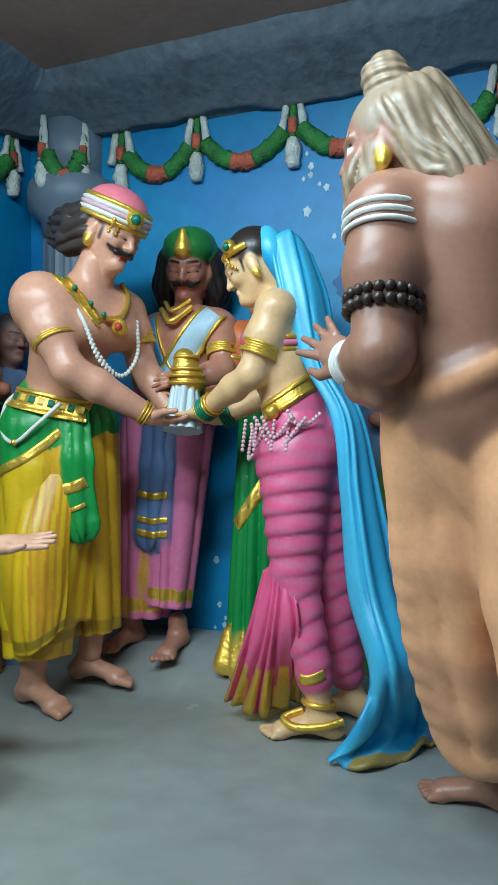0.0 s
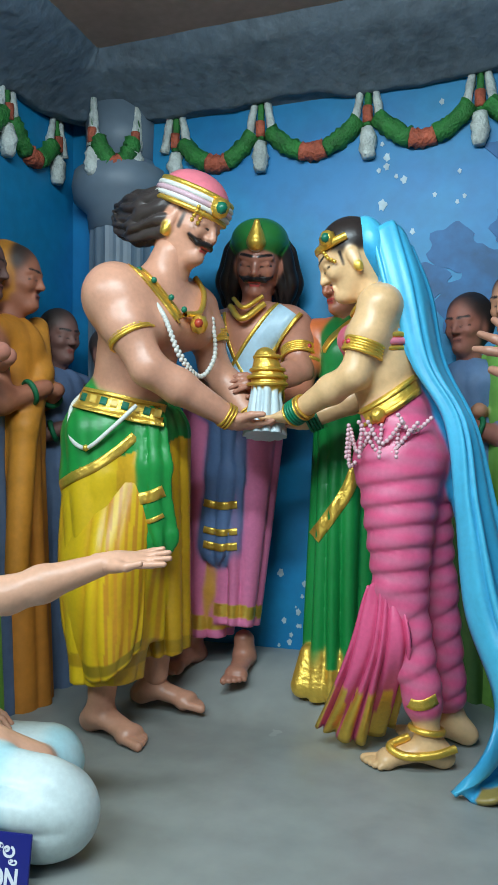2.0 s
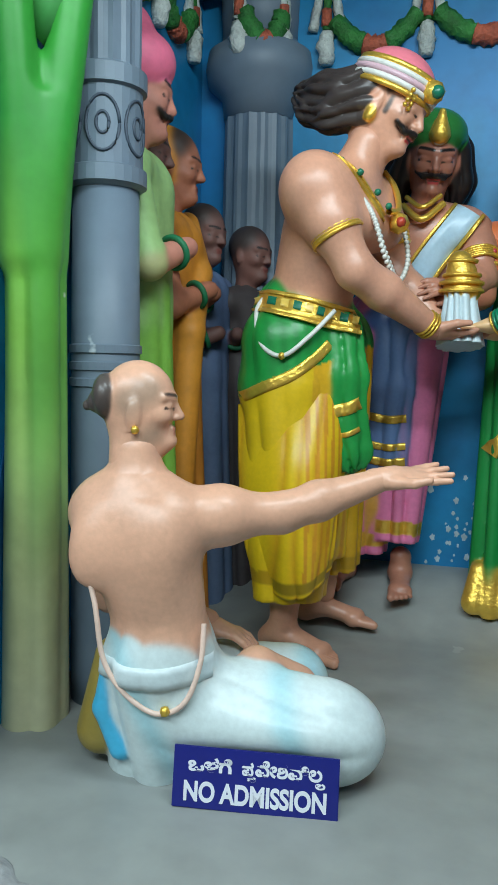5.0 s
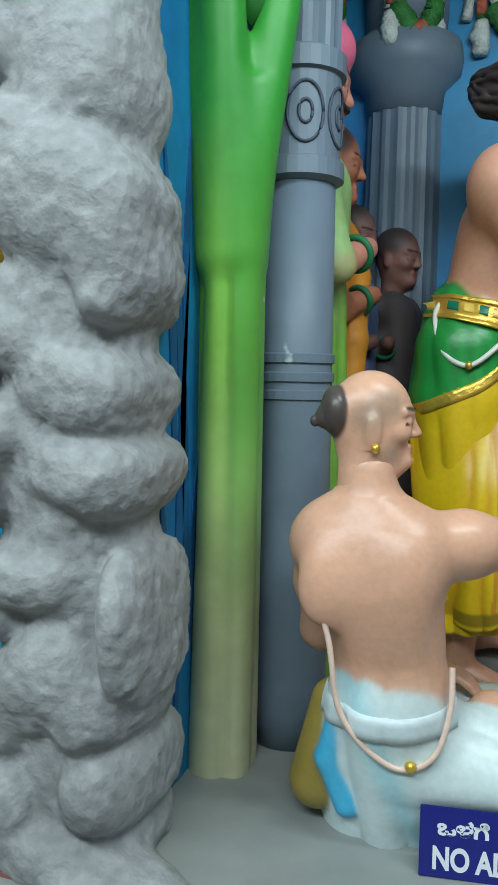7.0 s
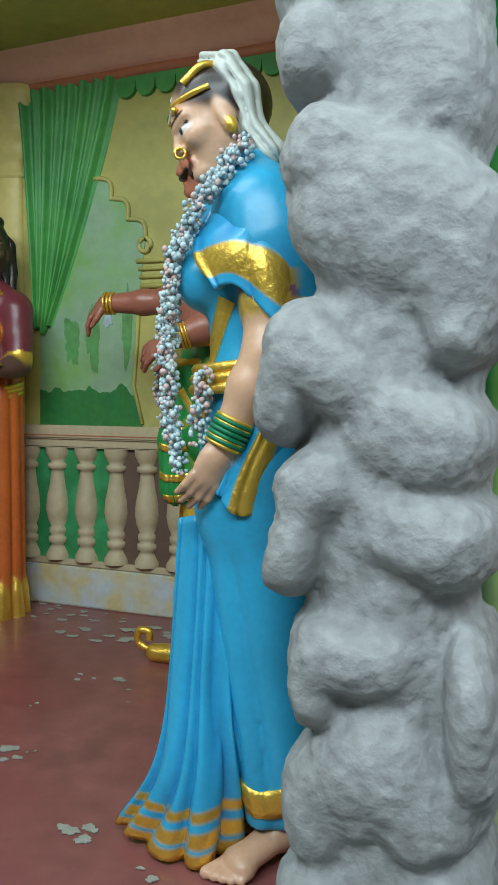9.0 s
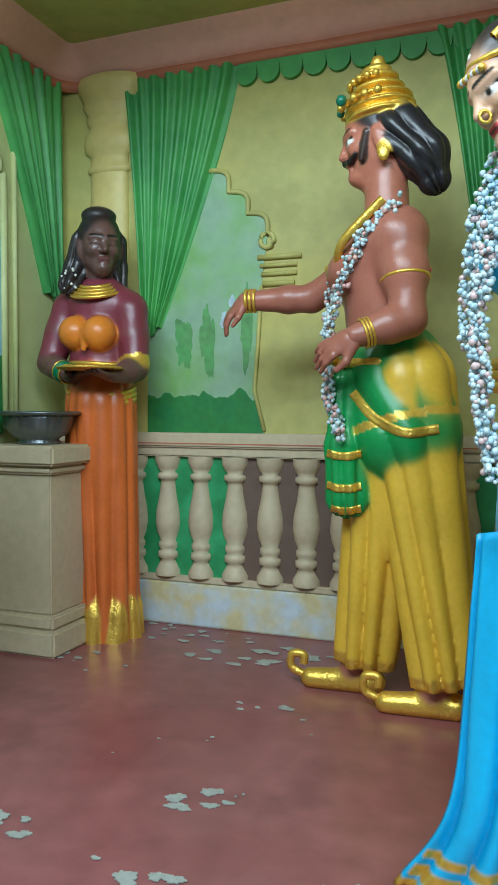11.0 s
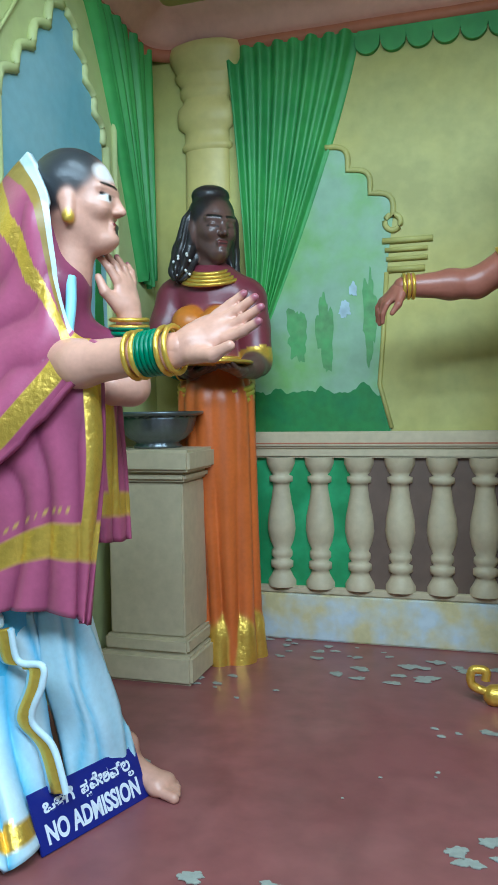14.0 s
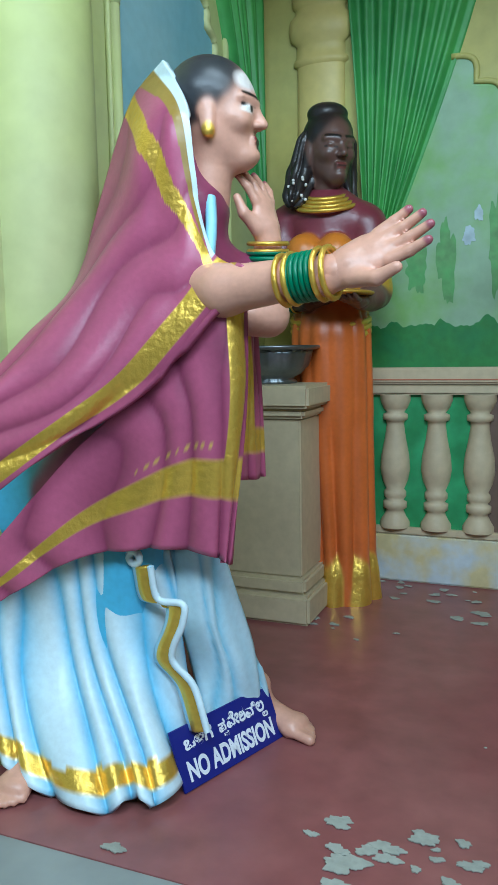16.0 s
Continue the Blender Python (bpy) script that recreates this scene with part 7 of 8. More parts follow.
def groom():
    fg, skin = Figure(0.008), lin(160, 98, 80)
    c = fg.c
    c.cone(skin, (-3.32, 2.42, 1.06), (-3.33, 2.42, 1.38), 0.135, 0.155, flat=(1, 0, 0, 0.85))
    c.cone(skin, (-3.37, 2.55, 1.47), (-3.27, 2.31, 1.46), 0.09, 0.095, 0.06)
    c.ell(skin, (-3.42, 2.41, 1.37), (0.09, 0.12, 0.08), None, 0.05)
    rs, re, rw = (-3.38, 2.57, 1.46), (-3.62, 2.60, 1.33), (-3.85, 2.55, 1.325)
    arm(fg, skin, rs, re, rw, (0.066, 0.048, 0.033))
    hand(fg, rw, (-0.75, -0.1, -0.6), (-0.3, 0.2, -0.8), 0.95, skin, 0.5)
    ls, le, lw = (-3.25, 2.29, 1.45), (-3.22, 2.24, 1.20), (-3.36, 2.17, 1.15)
    arm(fg, skin, ls, le, lw, (0.07, 0.052, 0.034))
    hand(fg, lw, (-0.75, -0.05, -0.35), (-0.1, 0.7, -0.5), 1.0, skin, 0.35)
    bangle(fg, GOLD, re, rw, 0.93, 0.03, 0.038, 3)
    bangle(fg, GOLD, le, lw, 0.8, 0.02, 0.042, 3)
    armlet(fg, rs, re, 0.55, 0.062)
    armlet(fg, ls, le, 0.45, 0.07)
    yel = [(0.96, lin(222, 178, 58)), (2, GOLD)]
    c.cone(yel, (-3.28, 2.42, 1.02), (-3.38, 2.46, 0.16), 0.145, 0.09, fold=(8, 0.012, 0.3), twist=3)
    c.cone(yel, (-3.24, 2.38, 1.02), (-3.12, 2.34, 0.16), 0.14, 0.09, fold=(8, 0.012, 0.3), twist=3)
    grn = [(0.78, lin(34, 140, 70)), (0.9, GOLD), (2, lin(34, 140, 70))]
    c.cone(grn, (-3.29, 2.41, 1.06), (-3.24, 2.38, 0.86), 0.155, 0.16, 0.012, fold=(6, 0.007, 0.5), twist=4, hem=False)
    c.chain(lin(34, 140, 70), [(-3.43, 2.33, 1.02), (-3.43, 2.31, 0.82), (-3.42, 2.31, 0.66)], [0.035, 0.045, 0.055], 0.015, flat=(0, 1, 0, 0.6), fold=(6, 0.006, 1))
    for z in (0.80, 0.70, 0.63):
        fg.trim(GOLD, [(-3.48, 2.3, z), (-3.425, 2.3, z - 0.008), (-3.37, 2.3, z)], 0.026, (-0.2, 0.97, 0))
    fg.trim(GOLD, [(-3.40, 2.3, 0.99), (-3.33, 2.3, 0.91), (-3.24, 2.3, 0.87), (-3.14, 2.3, 0.88)], 0.03, (-0.2, 0.97, 0))
    fg.ring(GOLD, (-3.31, 2.42, 1.08), (0, 0, 1), 0.155, 0.016, 0.95, 30)
    r = random.Random(5)
    for line in (smooth_line([(-3.26, 2.24, 1.55), (-3.38, 2.25, 1.42), (-3.47, 2.30, 1.2), (-3.475, 2.29, 1.0), (-3.43, 2.26, 0.86)], 14), smooth_line([(-3.40, 2.55, 1.58), (-3.49, 2.46, 1.4), (-3.51, 2.40, 1.15), (-3.47, 2.33, 0.92)], 14)):
        for p in line:
            for _ in range(8):
                fg.bead(lin(*r.choice(((186, 206, 210), (170, 194, 204), (200, 212, 210), (210, 166, 156)))), p + V(*[r.uniform(-0.018, 0.018) for _ in range(3)]), r.uniform(0.005, 0.009))
    fg.cord(GOLD, [(-3.30, 2.25, 1.56), (-3.43, 2.27, 1.44), (-3.455, 2.38, 1.38), (-3.43, 2.52, 1.5)], 0.014)
    fg.bead(GOLD, (-3.475, 2.38, 1.36), 0.034)
    fg.bead(GOLD, (-3.49, 2.36, 1.10), 0.032)
    at = head(fg, (-3.345, 2.42, 1.775), (-0.97, -0.12, -0.12), (0, 0, 1), 1.08, lin(176, 108, 86), moustache=True, hair=lin(34, 32, 36), neck=(-3.32, 2.42, 1.52), neck_r=0.06)
    F, L, U = [unit(at(*q) - at(0, 0, 0)) for q in ((1, 0, 0), (0, 1, 0), (0, 0, 1))]
    f = fg.f
    f.chain(lin(34, 32, 36), [at(-0.06, 0.03, 0.02), at(-0.12, 0.05, -0.07), at(-0.14, 0.05, -0.14)], [0.08, 0.07, 0.045], 0.02, fold=(8, 0.005, 1))
    for z, rr, col in ((0.075, 0.112, GOLD), (0.10, 0.113, GOLD), (0.125, 0.106, GOLD), (0.155, 0.085, GOLD), (0.185, 0.07, GOLD), (0.21, 0.05, GOLD)):
        f.ell(col, at(-0.012, 0, z), (rr, rr, 0.02), [F, L, U], 0.006)
    for a in np.linspace(-1.6, 1.6, 11):
        fg.bead(GEMG if a == 0 else GOLD, at(-0.012 + 0.115 * math.cos(a), 0.115 * math.sin(a), 0.115), 0.014)
        fg.bead(GOLD, at(-0.012 + 0.08 * math.cos(a), 0.08 * math.sin(a), 0.178), 0.012)
    fg.bead(GOLD, at(-0.02, 0, 0.235), 0.026)
    fg.bead(GEMG, at(0.09, 0.09, 0.115), 0.018)
    f.chain(lin(60, 44, 40), [at(0.03, 0.07, 0.02), at(0.055, 0.06, -0.05)], [0.012, 0.008], 0.006)
    f.ell(GOLD, at(-0.01, 0.094, -0.055), (0.018, 0.01, 0.024), [F, L, U])
    # gilt curled shoes
    for x, y in ((-3.40, 2.46), (-3.12, 2.33)):
        c.cone(GOLD, (x + 0.04, y, 0.035), (x - 0.17, y - 0.02, 0.03), 0.042, 0.034, 0.02)
        c.cone(skin, (x, y, 0.14), (x - 0.03, y, 0.06), 0.05, 0.045, 0.02)
        fg.c_tube(GOLD, smooth_line([(x - 0.18, y - 0.02, 0.035), (x - 0.235, y - 0.025, 0.06), (x - 0.235, y - 0.025, 0.105), (x - 0.195, y - 0.02, 0.105), (x - 0.195, y - 0.02, 0.075)], 6), 0.014)
    return fg.done("groom_statue", (-3.31, 2.41, 0), "dark-skinned crowned groom statue with flower garland and yellow dhoti")


def maid():
    fg, skin = Figure(0.008), lin(100, 72, 64)
    c = fg.c
    # orange dimmed in upright stripes, pleat shading put into the colour
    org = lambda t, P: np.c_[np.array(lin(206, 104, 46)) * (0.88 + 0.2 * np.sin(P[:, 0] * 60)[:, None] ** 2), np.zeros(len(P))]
    pl, blouse = lin(122, 52, 64), lin(206, 120, 40)
    c.cone([(2, lin(206, 104, 46))], (-4.58, 2.75, 1.04), (-4.57, 2.74, 0.7), 0.13, 0.135, fold=(10, 0.006, 0.4), hem=False)
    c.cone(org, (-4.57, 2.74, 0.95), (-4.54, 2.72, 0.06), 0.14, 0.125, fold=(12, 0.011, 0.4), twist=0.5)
    c.cone([(2, GOLD)], (-4.54, 2.72, 0.085), (-4.54, 2.72, 0.03), 0.135, 0.15, 0.02, fold=(9, 0.012, 1))
    c.cone(skin, (-4.58, 2.76, 1.03), (-4.59, 2.76, 1.2), 0.115, 0.12, flat=(0, 1, 0, 0.8))
    c.cone(pl, (-4.59, 2.76, 1.16), (-4.59, 2.77, 1.38), 0.125, 0.12, flat=(0, 1, 0, 0.85))
    c.cone(pl, (-4.73, 2.78, 1.38), (-4.46, 2.78, 1.36), 0.07, 0.07, 0.05)
    c.ell(blouse, (-4.645, 2.665, 1.25), (0.068, 0.07, 0.07), None, 0.01)
    c.ell(blouse, (-4.53, 2.66, 1.245), (0.068, 0.07, 0.07), None, 0.01)
    c.cone(blouse, (-4.585, 2.63, 1.26), (-4.58, 2.625, 1.18), 0.018, 0.012, 0.01)
    fg.ring(GOLD, (-4.585, 2.75, 1.125), (0.05, 0, 1), 0.128, 0.009, 0.85, 30)
    for j in range(3):
        fg.ring(GOLD, (-4.575, 2.75, 1.02 - 0.02 * j), (0.06, -0.2, 1), 0.137, 0.013, 0.95, 30)
    rs, re, rw = (-4.75, 2.77, 1.36), (-4.80, 2.70, 1.13), (-4.62, 2.60, 1.07)
    ls, le, lw = (-4.44, 2.77, 1.34), (-4.40, 2.73, 1.10), (-4.42, 2.58, 1.07)
    arm(fg, skin, rs, re, rw, (0.055, 0.045, 0.03))
    arm(fg, skin, ls, le, lw, (0.055, 0.045, 0.03))
    c.cone(pl, rs, (-4.79, 2.715, 1.16), 0.066, 0.056, 0.02)
    c.cone([(0.9, pl), (2, GOLD)], ls, (-4.405, 2.735, 1.13), 0.062, 0.056, 0.02)
    hand(fg, rw, (0.9, -0.4, 0.05), (0, 0, 1), 0.85, skin, 0.2)
    hand(fg, lw, (-0.2, -0.9, 0.05), (0, 0, 1), 0.85, skin, 0.2)
    bangle(fg, GOLD, re, rw, 0.60, 0.010, 0.042, 2)
    bangle(fg, lin(16, 110, 70), re, rw, 0.7, 0.03, 0.041, 4)
    bangle(fg, GOLD, re, rw, 0.8, 0.010, 0.04, 2)
    for k in range(4):
        fg.ring(GOLD, (-4.585, 2.735, 1.455 - 0.011 * k), (0.05, -0.35, 1), 0.07 + 0.012 * k, 0.0085, 0.95)
    # tray
    v = fg.f
    v.cone(GOLD, (-4.50, 2.545, 1.095), (-4.50, 2.545, 1.10), 0.13, 0.13, 0.004, flat=(0, 0, 1, 0.07))
    at = head(fg, (-4.575, 2.74, 1.60), (0.68, -0.72, -0.06), (0, 0, 1), 1.0, skin, hair=lin(38, 32, 32), neck=(-4.59, 2.76, 1.42), neck_r=0.048, eyes=0.006, lips=lin(104, 52, 50))
    F, L, U = [unit(at(*q) - at(0, 0, 0)) for q in ((1, 0, 0), (0, 1, 0), (0, 0, 1))]
    hair = lin(44, 38, 38)
    v.ell(hair, at(-0.02, 0, 0.135), (0.072, 0.072, 0.04), [F, L, U], 0.01)
    v.chain(hair, [at(-0.03, -0.07, 0.03), at(-0.05, -0.085, -0.08), at(-0.02, -0.12, -0.15)], [0.036, 0.045, 0.04], 0.02, fold=(7, 0.005, 1))
    v.chain(hair, [at(-0.03, 0.07, 0.03), at(-0.04, 0.075, -0.08), at(-0.01, 0.085, -0.15)], [0.045, 0.045, 0.03], 0.02, fold=(7, 0.005, 1))
    rr = random.Random(2)
    for _ in range(16):
        fg.bead(WHITE, at(rr.uniform(-0.03, 0.03), rr.uniform(-0.16, -0.10), rr.uniform(-0.17, -0.07)), 0.006)
    return fg.done("maid_statue", (-4.56, 2.74, 0), "dark-skinned maid statue in orange skirt holding a brass tray")


def old_woman():
    fg, skin = Figure(0.0075), lin(212, 158, 136)
    c = fg.c
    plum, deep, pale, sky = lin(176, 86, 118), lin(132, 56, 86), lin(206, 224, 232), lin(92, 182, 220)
    # body under the cloth
    c.cone(deep, (-4.800, 1.440, 0.621), (-4.575, 1.500, 0.993), 0.10, 0.10, 0.04)
    c.cone(sky, (-4.945, 1.420, 0.564), (-4.658, 1.460, 0.787), 0.085, 0.085, 0.03)
    c.cone(deep, (-4.575, 1.500, 0.993), (-4.541, 1.520, 1.112), 0.11, 0.09, 0.05)
    c.cone(deep, (-4.532, 1.500, 1.086), (-4.444, 1.600, 1.066), 0.07, 0.06, 0.05)
    c.cone(sky, (-4.664, 1.500, 0.526), (-4.733, 1.470, 0.234), 0.10, 0.09, 0.04)
    c.cone(pale, (-4.555, 1.580, 0.436), (-4.501, 1.670, 0.088), 0.06, 0.05, 0.04)
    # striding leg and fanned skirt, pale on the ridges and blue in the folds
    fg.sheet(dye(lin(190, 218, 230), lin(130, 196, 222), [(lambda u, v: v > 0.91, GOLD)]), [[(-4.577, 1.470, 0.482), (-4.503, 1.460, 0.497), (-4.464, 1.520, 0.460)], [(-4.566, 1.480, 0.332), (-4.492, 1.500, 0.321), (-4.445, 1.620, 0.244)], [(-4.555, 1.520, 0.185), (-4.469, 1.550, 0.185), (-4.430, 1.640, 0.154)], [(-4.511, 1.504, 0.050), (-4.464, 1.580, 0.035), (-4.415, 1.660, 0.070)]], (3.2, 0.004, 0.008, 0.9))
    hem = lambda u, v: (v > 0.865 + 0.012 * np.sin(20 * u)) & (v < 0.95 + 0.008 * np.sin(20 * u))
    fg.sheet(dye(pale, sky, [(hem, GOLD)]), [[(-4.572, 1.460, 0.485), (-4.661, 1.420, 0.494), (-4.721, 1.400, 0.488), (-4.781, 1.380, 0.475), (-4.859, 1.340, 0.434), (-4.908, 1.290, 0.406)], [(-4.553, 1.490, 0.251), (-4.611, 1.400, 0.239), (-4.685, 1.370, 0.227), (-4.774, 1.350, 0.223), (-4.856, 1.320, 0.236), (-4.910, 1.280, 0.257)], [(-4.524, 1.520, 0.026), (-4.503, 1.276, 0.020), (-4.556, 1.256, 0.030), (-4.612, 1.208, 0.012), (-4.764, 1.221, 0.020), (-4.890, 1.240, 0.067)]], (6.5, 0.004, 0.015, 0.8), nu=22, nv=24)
    edge = smooth_line([(-4.592, 1.400, 0.468), (-4.582, 1.410, 0.396), (-4.524, 1.410, 0.390), (-4.525, 1.410, 0.348), (-4.553, 1.410, 0.269), (-4.508, 1.420, 0.208), (-4.473, 1.410, 0.116)], 9)
    ruffle = np.array(edge)
    fg.sheet(dye(pale, sky, [(lambda u, v: (v > 0.12) & (v < 0.8), GOLD)]), [ruffle[::3] + V(0.012, -0.012, 0), ruffle[::3] + V(-0.012, -0.016, -0.004), ruffle[::3] + V(-0.036, -0.004, -0.01)], nu=5, nv=8)
    fg.c_tube(pale, ruffle + V(0.014, -0.014, 0), 0.008)
    fg.ring(pale, (-4.625, 1.400, 0.480), (0.2, 1, 0), 0.014, 0.009, n=16)
    # shawl: far end, front panel, and the hooded upper layer; deeper plum painted into the folds as shade
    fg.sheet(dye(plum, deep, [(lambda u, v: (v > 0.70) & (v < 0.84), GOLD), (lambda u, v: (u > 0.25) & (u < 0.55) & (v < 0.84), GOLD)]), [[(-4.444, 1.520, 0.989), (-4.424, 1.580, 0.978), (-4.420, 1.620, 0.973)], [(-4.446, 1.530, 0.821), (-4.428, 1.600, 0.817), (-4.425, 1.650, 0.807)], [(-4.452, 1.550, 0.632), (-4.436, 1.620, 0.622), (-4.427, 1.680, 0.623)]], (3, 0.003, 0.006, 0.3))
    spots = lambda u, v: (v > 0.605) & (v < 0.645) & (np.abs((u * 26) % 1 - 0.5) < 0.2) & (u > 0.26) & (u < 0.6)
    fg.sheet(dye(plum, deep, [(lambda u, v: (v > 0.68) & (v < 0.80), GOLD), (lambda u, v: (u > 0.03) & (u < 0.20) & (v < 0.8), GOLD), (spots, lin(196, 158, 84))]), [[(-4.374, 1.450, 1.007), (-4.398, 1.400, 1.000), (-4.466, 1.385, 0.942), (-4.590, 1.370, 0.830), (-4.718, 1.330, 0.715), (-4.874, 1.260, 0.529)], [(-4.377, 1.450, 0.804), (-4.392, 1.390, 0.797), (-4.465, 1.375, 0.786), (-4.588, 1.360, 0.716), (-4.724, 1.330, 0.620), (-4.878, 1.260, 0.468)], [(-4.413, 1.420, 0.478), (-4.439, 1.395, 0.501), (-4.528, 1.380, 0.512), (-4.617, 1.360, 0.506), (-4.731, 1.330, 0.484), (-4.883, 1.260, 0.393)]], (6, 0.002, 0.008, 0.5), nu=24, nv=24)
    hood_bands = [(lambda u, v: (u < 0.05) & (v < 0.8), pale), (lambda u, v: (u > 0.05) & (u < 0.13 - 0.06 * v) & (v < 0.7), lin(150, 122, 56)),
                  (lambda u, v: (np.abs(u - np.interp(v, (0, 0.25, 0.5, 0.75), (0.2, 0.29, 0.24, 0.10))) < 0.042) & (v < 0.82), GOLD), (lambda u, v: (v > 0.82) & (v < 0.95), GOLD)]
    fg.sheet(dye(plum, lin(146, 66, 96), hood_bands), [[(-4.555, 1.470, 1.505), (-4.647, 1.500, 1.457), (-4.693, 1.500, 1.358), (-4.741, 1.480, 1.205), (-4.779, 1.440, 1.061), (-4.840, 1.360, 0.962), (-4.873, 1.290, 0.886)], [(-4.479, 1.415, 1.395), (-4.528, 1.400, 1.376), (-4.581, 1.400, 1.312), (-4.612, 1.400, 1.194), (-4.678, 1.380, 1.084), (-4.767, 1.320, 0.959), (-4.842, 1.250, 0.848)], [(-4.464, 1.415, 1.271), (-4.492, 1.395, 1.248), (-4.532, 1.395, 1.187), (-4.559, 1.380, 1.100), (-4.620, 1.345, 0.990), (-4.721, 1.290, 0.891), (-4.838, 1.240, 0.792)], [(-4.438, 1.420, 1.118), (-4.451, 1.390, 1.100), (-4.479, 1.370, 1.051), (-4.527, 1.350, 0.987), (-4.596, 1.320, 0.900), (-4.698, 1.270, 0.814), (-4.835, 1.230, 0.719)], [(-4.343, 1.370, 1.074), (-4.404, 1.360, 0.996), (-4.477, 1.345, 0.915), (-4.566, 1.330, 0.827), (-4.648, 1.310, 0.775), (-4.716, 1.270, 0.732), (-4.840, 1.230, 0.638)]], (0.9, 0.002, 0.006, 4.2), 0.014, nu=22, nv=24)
    fg.cord(lin(150, 206, 228), [(-4.458, 1.470, 1.226), (-4.448, 1.450, 1.167), (-4.445, 1.430, 1.103)], 0.012)
    # arms
    el, wr = (-4.403, 1.400, 1.033), (-4.164, 1.370, 1.054)
    c.cone(skin, (-4.442, 1.420, 1.042), el, 0.05, 0.048)
    c.cone(skin, el, wr, 0.048, 0.033, 0.02)
    hand(fg, wr, (0.88, 0.06, 0.42), (0.3, -0.7, 0.6), 1.12, skin, 0.08, 0.16, lin(160, 90, 100))
    for at0, col, w, n in ((0.60, GOLD, 0.018, 2), (0.755, lin(8, 116, 82), 0.052, 6), (0.91, GOLD, 0.018, 2)):
        bangle(fg, col, el, wr, at0, w, 0.046 if col == GOLD else 0.042, n)
    fe, fw = (-4.393, 1.620, 0.991), (-4.383, 1.600, 1.153)
    c.cone(skin, (-4.424, 1.580, 0.991), fe, 0.045, 0.042)
    c.cone(skin, fe, fw, 0.042, 0.029)
    hand(fg, fw, (-0.12, 0.0, 0.95), (-0.9, 0.2, 0.1), 0.98, skin, 0.25, 0.5, lin(160, 90, 100))
    bangle(fg, GOLD, fe, fw, 0.90, 0.016, 0.042, 2)
    bangle(fg, lin(8, 116, 82), fe, fw, 0.72, 0.036, 0.042, 4)
    # head and hair
    at = head(fg, (-4.468, 1.528, 1.388), (0.95, 0.20, 0.02), (-0.05, 0, 1), 0.88, skin, hair=lin(52, 54, 58), neck=(-4.50, 1.52, 1.20), neck_r=0.056, eyes=0.010, lips=lin(120, 40, 44))
    F, L, U = [unit(at(*q) - at(0, 0, 0)) for q in ((1, 0, 0), (0, 1, 0), (0, 0, 1))]
    f = fg.f
    f.ell(lin(52, 54, 58), at(-0.022, 0, 0.05), (0.086, 0.079, 0.086), [F, L, U], 0.006)
    f.paint(lin(226, 216, 210), at(0.085, -0.05, 0.078), at(0.075, 0.05, 0.078), 0.022, 0.014)
    f.paint(BLACK, at(0.098, 0, -0.058), at(0.098, 0, -0.064), 0.012)
    f.ell(GOLD, at(0.0, -0.087, -0.042), (0.008, 0.007, 0.011), [F, L, U])
    c.chain(deep, [at(-0.085, 0.0, 0.06), at(-0.12, 0.0, 0.0), at(-0.12, 0.0, -0.1), at(-0.09, 0.0, -0.2)], [0.05, 0.06, 0.075, 0.10], 0.03)
    tip = V(*(-4.297, 1.654, 0.012))
    foot(fg, tip + V(-0.165, 0.03, 0.085), (0.98, -0.18, 0), 0.86, skin)
    foot(fg, V(*(-4.808, 1.165, 0.012)) + V(-0.03, 0.15, 0.06), (0.15, -0.95, 0), 0.85, skin)
    return fg.done("old_woman_statue", (-4.6, 1.45, 0), "startled old woman statue in plum shawl and pale blue sari")


blue_sari_woman(), groom(), maid(), old_woman()


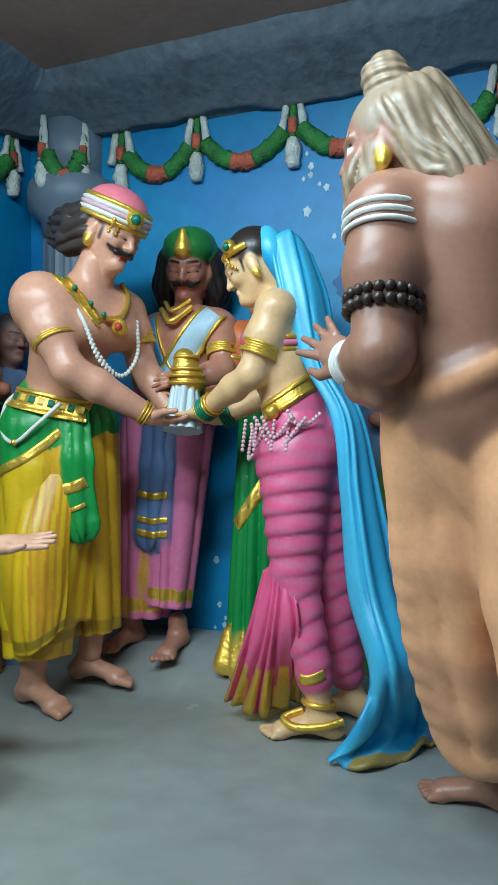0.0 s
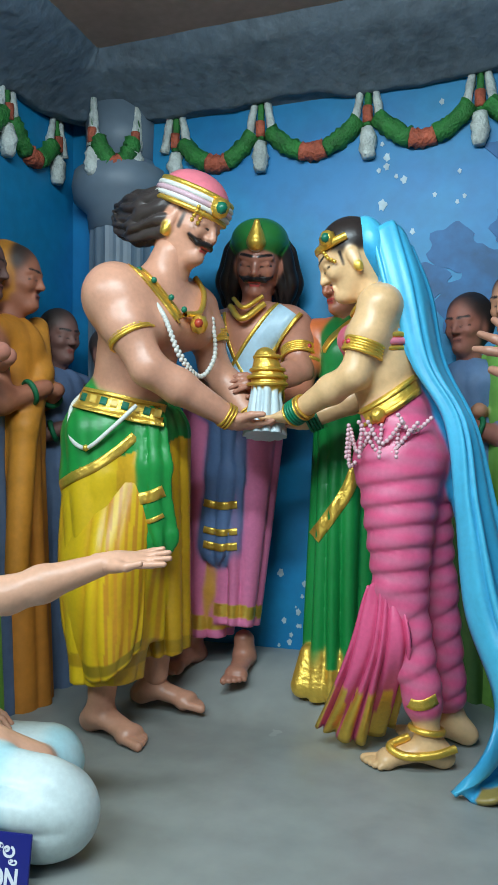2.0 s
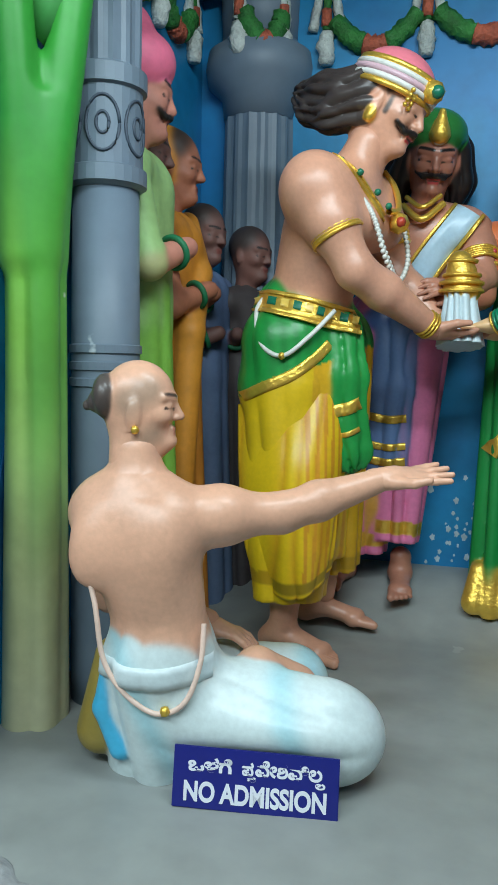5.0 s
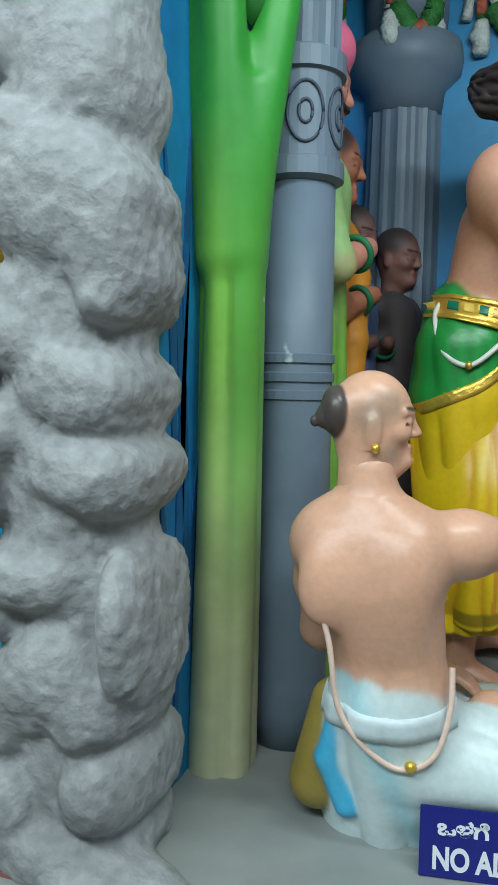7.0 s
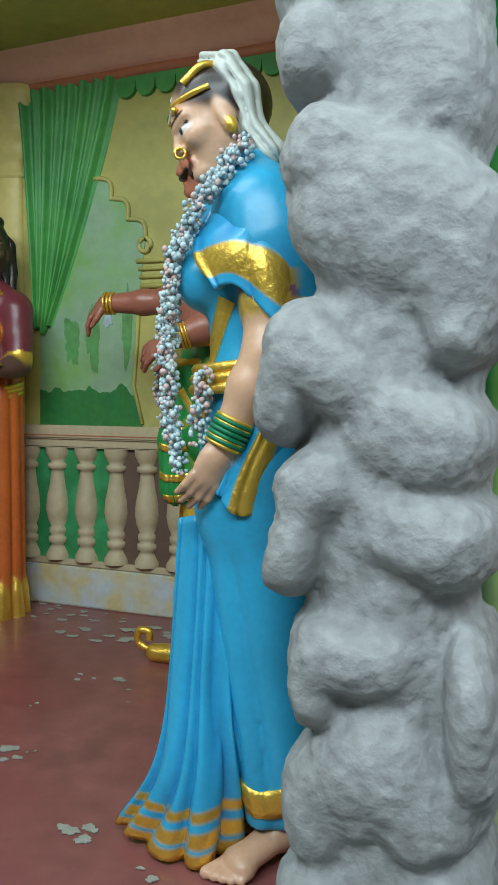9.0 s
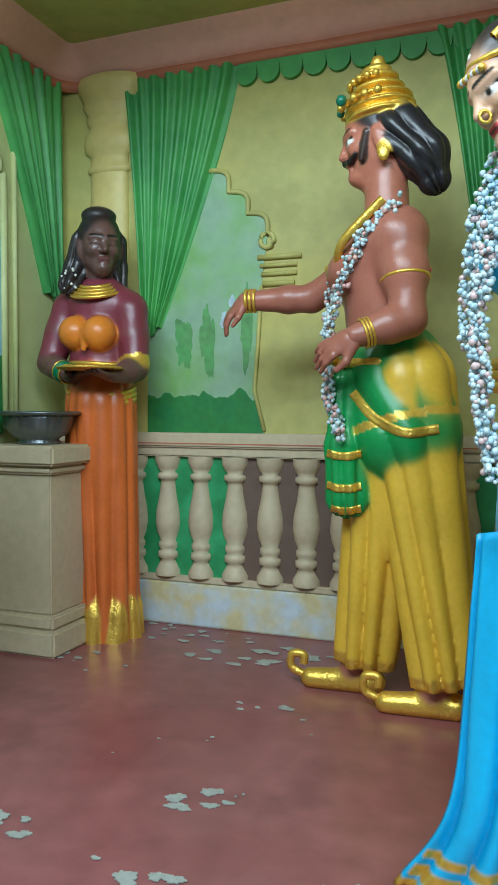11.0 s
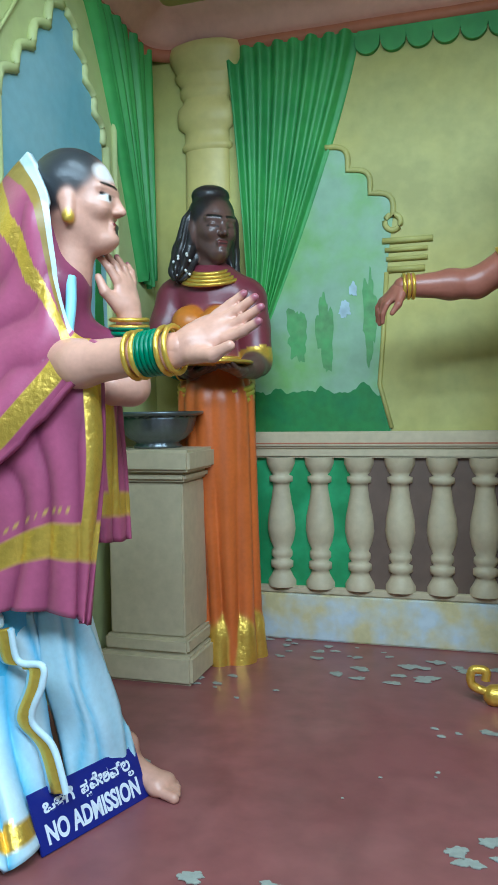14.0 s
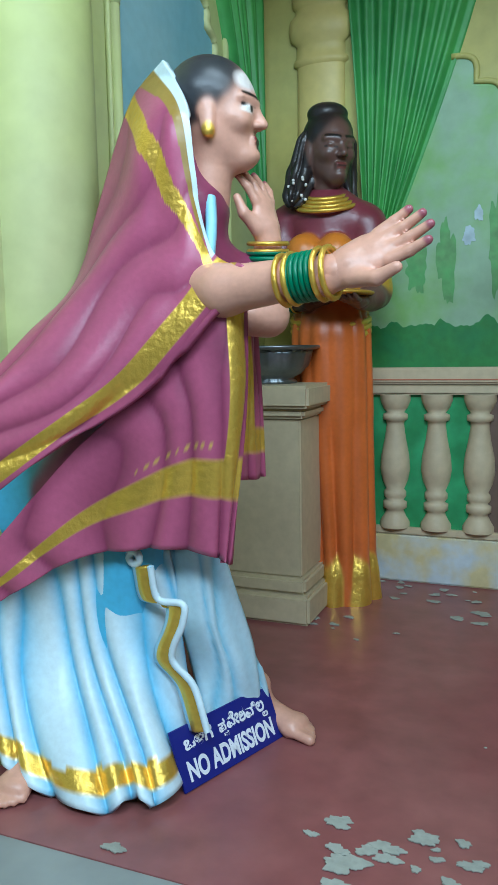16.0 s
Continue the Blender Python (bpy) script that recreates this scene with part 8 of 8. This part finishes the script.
# ---------------------------------------------------------------- crowd in low relief on the blue walls
def onlooker(x, y, top, fwd, skin, hair, robe, low, name, label, scarf=None, cap=None, arms=True, z0=0.02):
    """A relief figure that half stands out of the wall."""
    fg = Figure(0.011, 0.006)
    c = fg.c
    s = top / 1.66
    x, y = (x - 0.035, y) if x < -1.5 else (x, y + 0.03)
    F = unit((fwd[0], fwd[1], 0))
    S = V(-F[1], F[0], 0)
    at = lambda a, b, z: V(x, y, z * s) + s * (a * F + b * S)
    c.cone(low, at(0, 0, 1.0), at(0.02, 0, 0.06 + z0), 0.12 * s, 0.135 * s, fold=(9, 0.009, 0.5), twist=1)
    c.cone(robe, at(0, 0, 0.95), at(0, 0, 1.28), 0.12 * s, 0.125 * s, fold=(5, 0.005, 1), twist=2, hem=False)
    c.cone(robe, at(0, -0.13, 1.33), at(0, 0.13, 1.33), 0.06 * s, 0.06 * s, 0.05)
    if scarf:
        c.chain(scarf, [at(0.06, 0.12, 1.38), at(0.11, 0.02, 1.2), at(0.10, -0.1, 1.0), at(0.08, -0.12, 0.5)], [0.045, 0.05, 0.05, 0.045], 0.02)
    if arms:
        for b in (-1, 1):
            c.cone(robe if scarf is None else skin, at(0, 0.16 * b, 1.31), at(0.05, 0.18 * b, 1.08), 0.05 * s, 0.042 * s)
            c.cone(skin, at(0.05, 0.18 * b, 1.08), at(0.16, 0.06 * b, 1.14), 0.04 * s, 0.03 * s)
            fg.ring(lin(20, 110, 70), at(0.12, 0.1 * b, 1.12), at(0.16, 0.06 * b, 1.14) - at(0.05, 0.18 * b, 1.08), 0.04 * s, 0.010)
    h = head(fg, at(0.02, 0, 1.53), F + V(0, 0, -0.08), (0, 0, 1), 0.95 * s, skin, hair=hair, neck=at(0, 0, 1.36), neck_r=0.05, eyes=0.005, lips=lin(130, 70, 62), moustache=cap is not None)
    if name == "relief_woman":
        fg.f.ell(scarf if scarf and x < -1 else hair, h(-0.045, 0, 0.03), (0.1 * s, 0.1 * s, 0.125 * s), None, 0.01)
    if cap:
        fg.f.ell(cap, h(-0.01, 0, 0.095), (0.115 * s, 0.11 * s, 0.09 * s), None, 0.01)
        fg.f.ell(cap, h(-0.02, 0, 0.17), (0.06 * s, 0.06 * s, 0.08 * s), None, 0.03)
    return fg.done(name, (x, y, 0), label, "relief figure", "onlookers along the wall", RELIEF)


BRN, GREYB = lin(150, 96, 76), lin(92, 112, 146)
onlooker(-2.25, 2.12, 1.86, (0.75, 0.4), lin(196, 130, 112), DARK, lin(150, 186, 120), lin(122, 178, 70), "relief_man", "relief man in pale green robe and pink turban", None, lin(226, 110, 140))
onlooker(-2.27, 2.47, 1.72, (0.8, 0.2), lin(176, 110, 84), DARK, lin(206, 132, 40), lin(200, 126, 44), "relief_woman", "relief woman draped in an ochre orange robe", lin(214, 140, 46))
onlooker(-2.24, 2.74, 1.52, (0.8, -0.3), lin(120, 84, 76), DARK, GREYB, lin(96, 116, 148), "relief_man", "relief man in a blue grey robe")
onlooker(-2.10, 2.90, 1.46, (0.8, -0.3), lin(130, 88, 78), lin(60, 50, 48), lin(78, 70, 70), lin(80, 74, 76), "relief_man", "weathered relief man in a dark grey robe", arms=False)
onlooker(-2.33, 2.33, 1.74, (0.8, 0.2), lin(120, 84, 76), DARK, GREYB, GREYB, "relief_man", "relief man mostly hidden behind the others", arms=False)
onlooker(-0.66, 3.0, 1.53, (-0.4, -0.9), lin(160, 100, 84), BLACK, lin(100, 130, 170), lin(84, 120, 60), "relief_woman", "relief woman in a grey blue blouse")
onlooker(-0.49, 2.98, 1.60, (-0.5, -0.85), lin(196, 140, 110), BLACK, lin(120, 176, 80), lin(110, 160, 66), "relief_woman", "relief woman in a lime green sari")
onlooker(-0.30, 2.95, 1.66, (-0.5, -0.85), lin(170, 112, 88), DARK, lin(196, 130, 96), lin(142, 52, 72), "relief_woman", "relief woman in a plum skirt and white scarf", lin(206, 206, 204))
onlooker(-0.08, 2.97, 1.62, (-0.6, -0.8), lin(176, 116, 92), DARK, lin(196, 190, 180), lin(150, 60, 76), "relief_woman", "relief woman in a pale blouse", None)

# ---------------------------------------------------------------- signs on the floor
def board_pose(a, b, up):
    """The pose of a board whose lower edge runs from a to b."""
    x = (Vector(b) - Vector(a)).normalized()
    z = (Vector(up) - x * x.dot(Vector(up))).normalized()
    y = z.cross(x)
    return Matrix.Translation(a) @ Matrix((x, y, z)).transposed().to_4x4()


sign("notice_sign", board_pose((-1.817, 1.367, 0.002), (-1.47, 1.419, 0.0), (0, 0.19, 0.98)), 0.35, 0.127, "small navy notice board with white lettering leaning on a dhoti")
sign("notice_sign", board_pose((-4.485, 1.338, 0.004), (-4.378, 1.64, 0.0), (-0.36, 0.12, 0.92)), 0.32, 0.127, "small navy notice board tilted against the sari hem")


# ---------------------------------------------------------------- flaked patches on the floors
def flake(x, y, r, seed, z=0.003):
    q = random.Random(seed)
    ph = [q.uniform(0, 6.28) for _ in range(4)]
    out = []
    for i in range(34):
        a = 2 * math.pi * i / 34
        k = r * (1 + 0.22 * math.sin(2 * a + ph[0]) + 0.16 * math.sin(3 * a + ph[1]) + 0.12 * math.sin(7 * a + ph[2]) + 0.10 * math.sin(12 * a + ph[3]))
        out.append((x + k * math.cos(a) * 1.25, y + k * math.sin(a) * 0.85))
    bm = plate_bm(out, 0.0022, lambda u, v, w: Vector((u, v, z - 0.002 + w)))
    return tagged(mesh_ob("floor_flake", bm, M_CHIP), "pale flaked patch in the red floor", "floor patch", "flakes in the red floor", "structure")


rf = random.Random(12)
count = 0
for x, y, r, n, spread in ((-3.57, 1.58, 0.03, 5, 0.06), (-3.62, 1.27, 0.03, 4, 0.05), (-3.71, 2.17, 0.022, 4, 0.05), (-3.93, 2.60, 0.035, 7, 0.09), (-3.78, 2.74, 0.035, 8, 0.12), (-3.55, 2.72, 0.03, 6, 0.1),
                           (-4.12, 1.30, 0.024, 7, 0.06), (-4.0, 1.33, 0.022, 7, 0.05), (-4.09, 1.22, 0.035, 6, 0.06), (-3.94, 1.30, 0.018, 5, 0.05), (-4.52, 1.132, 0.02, 3, 0.03), (-4.46, 1.80, 0.016, 2, 0.02),
                           (-4.46, 2.42, 0.022, 4, 0.05), (-4.2, 2.80, 0.02, 7, 0.12), (-3.14, 1.34, 0.024, 3, 0.04), (-2.96, 1.30, 0.014, 2, 0.02), (-4.3, 2.3, 0.008, 4, 0.2), (-3.9, 1.9, 0.007, 5, 0.3), (-3.4, 2.2, 0.008, 5, 0.3), (-4.15, 2.86, 0.02, 9, 0.25)):
    for _ in range(n):
        flake(min(-2.65, max(-4.88, x + rf.gauss(0, spread))), min(2.93, max(1.12, y + rf.gauss(0, spread * 0.6))), r * rf.uniform(0.25, 0.9), count, 0.003 + 0.00012 * (count % 9))
        count += 1
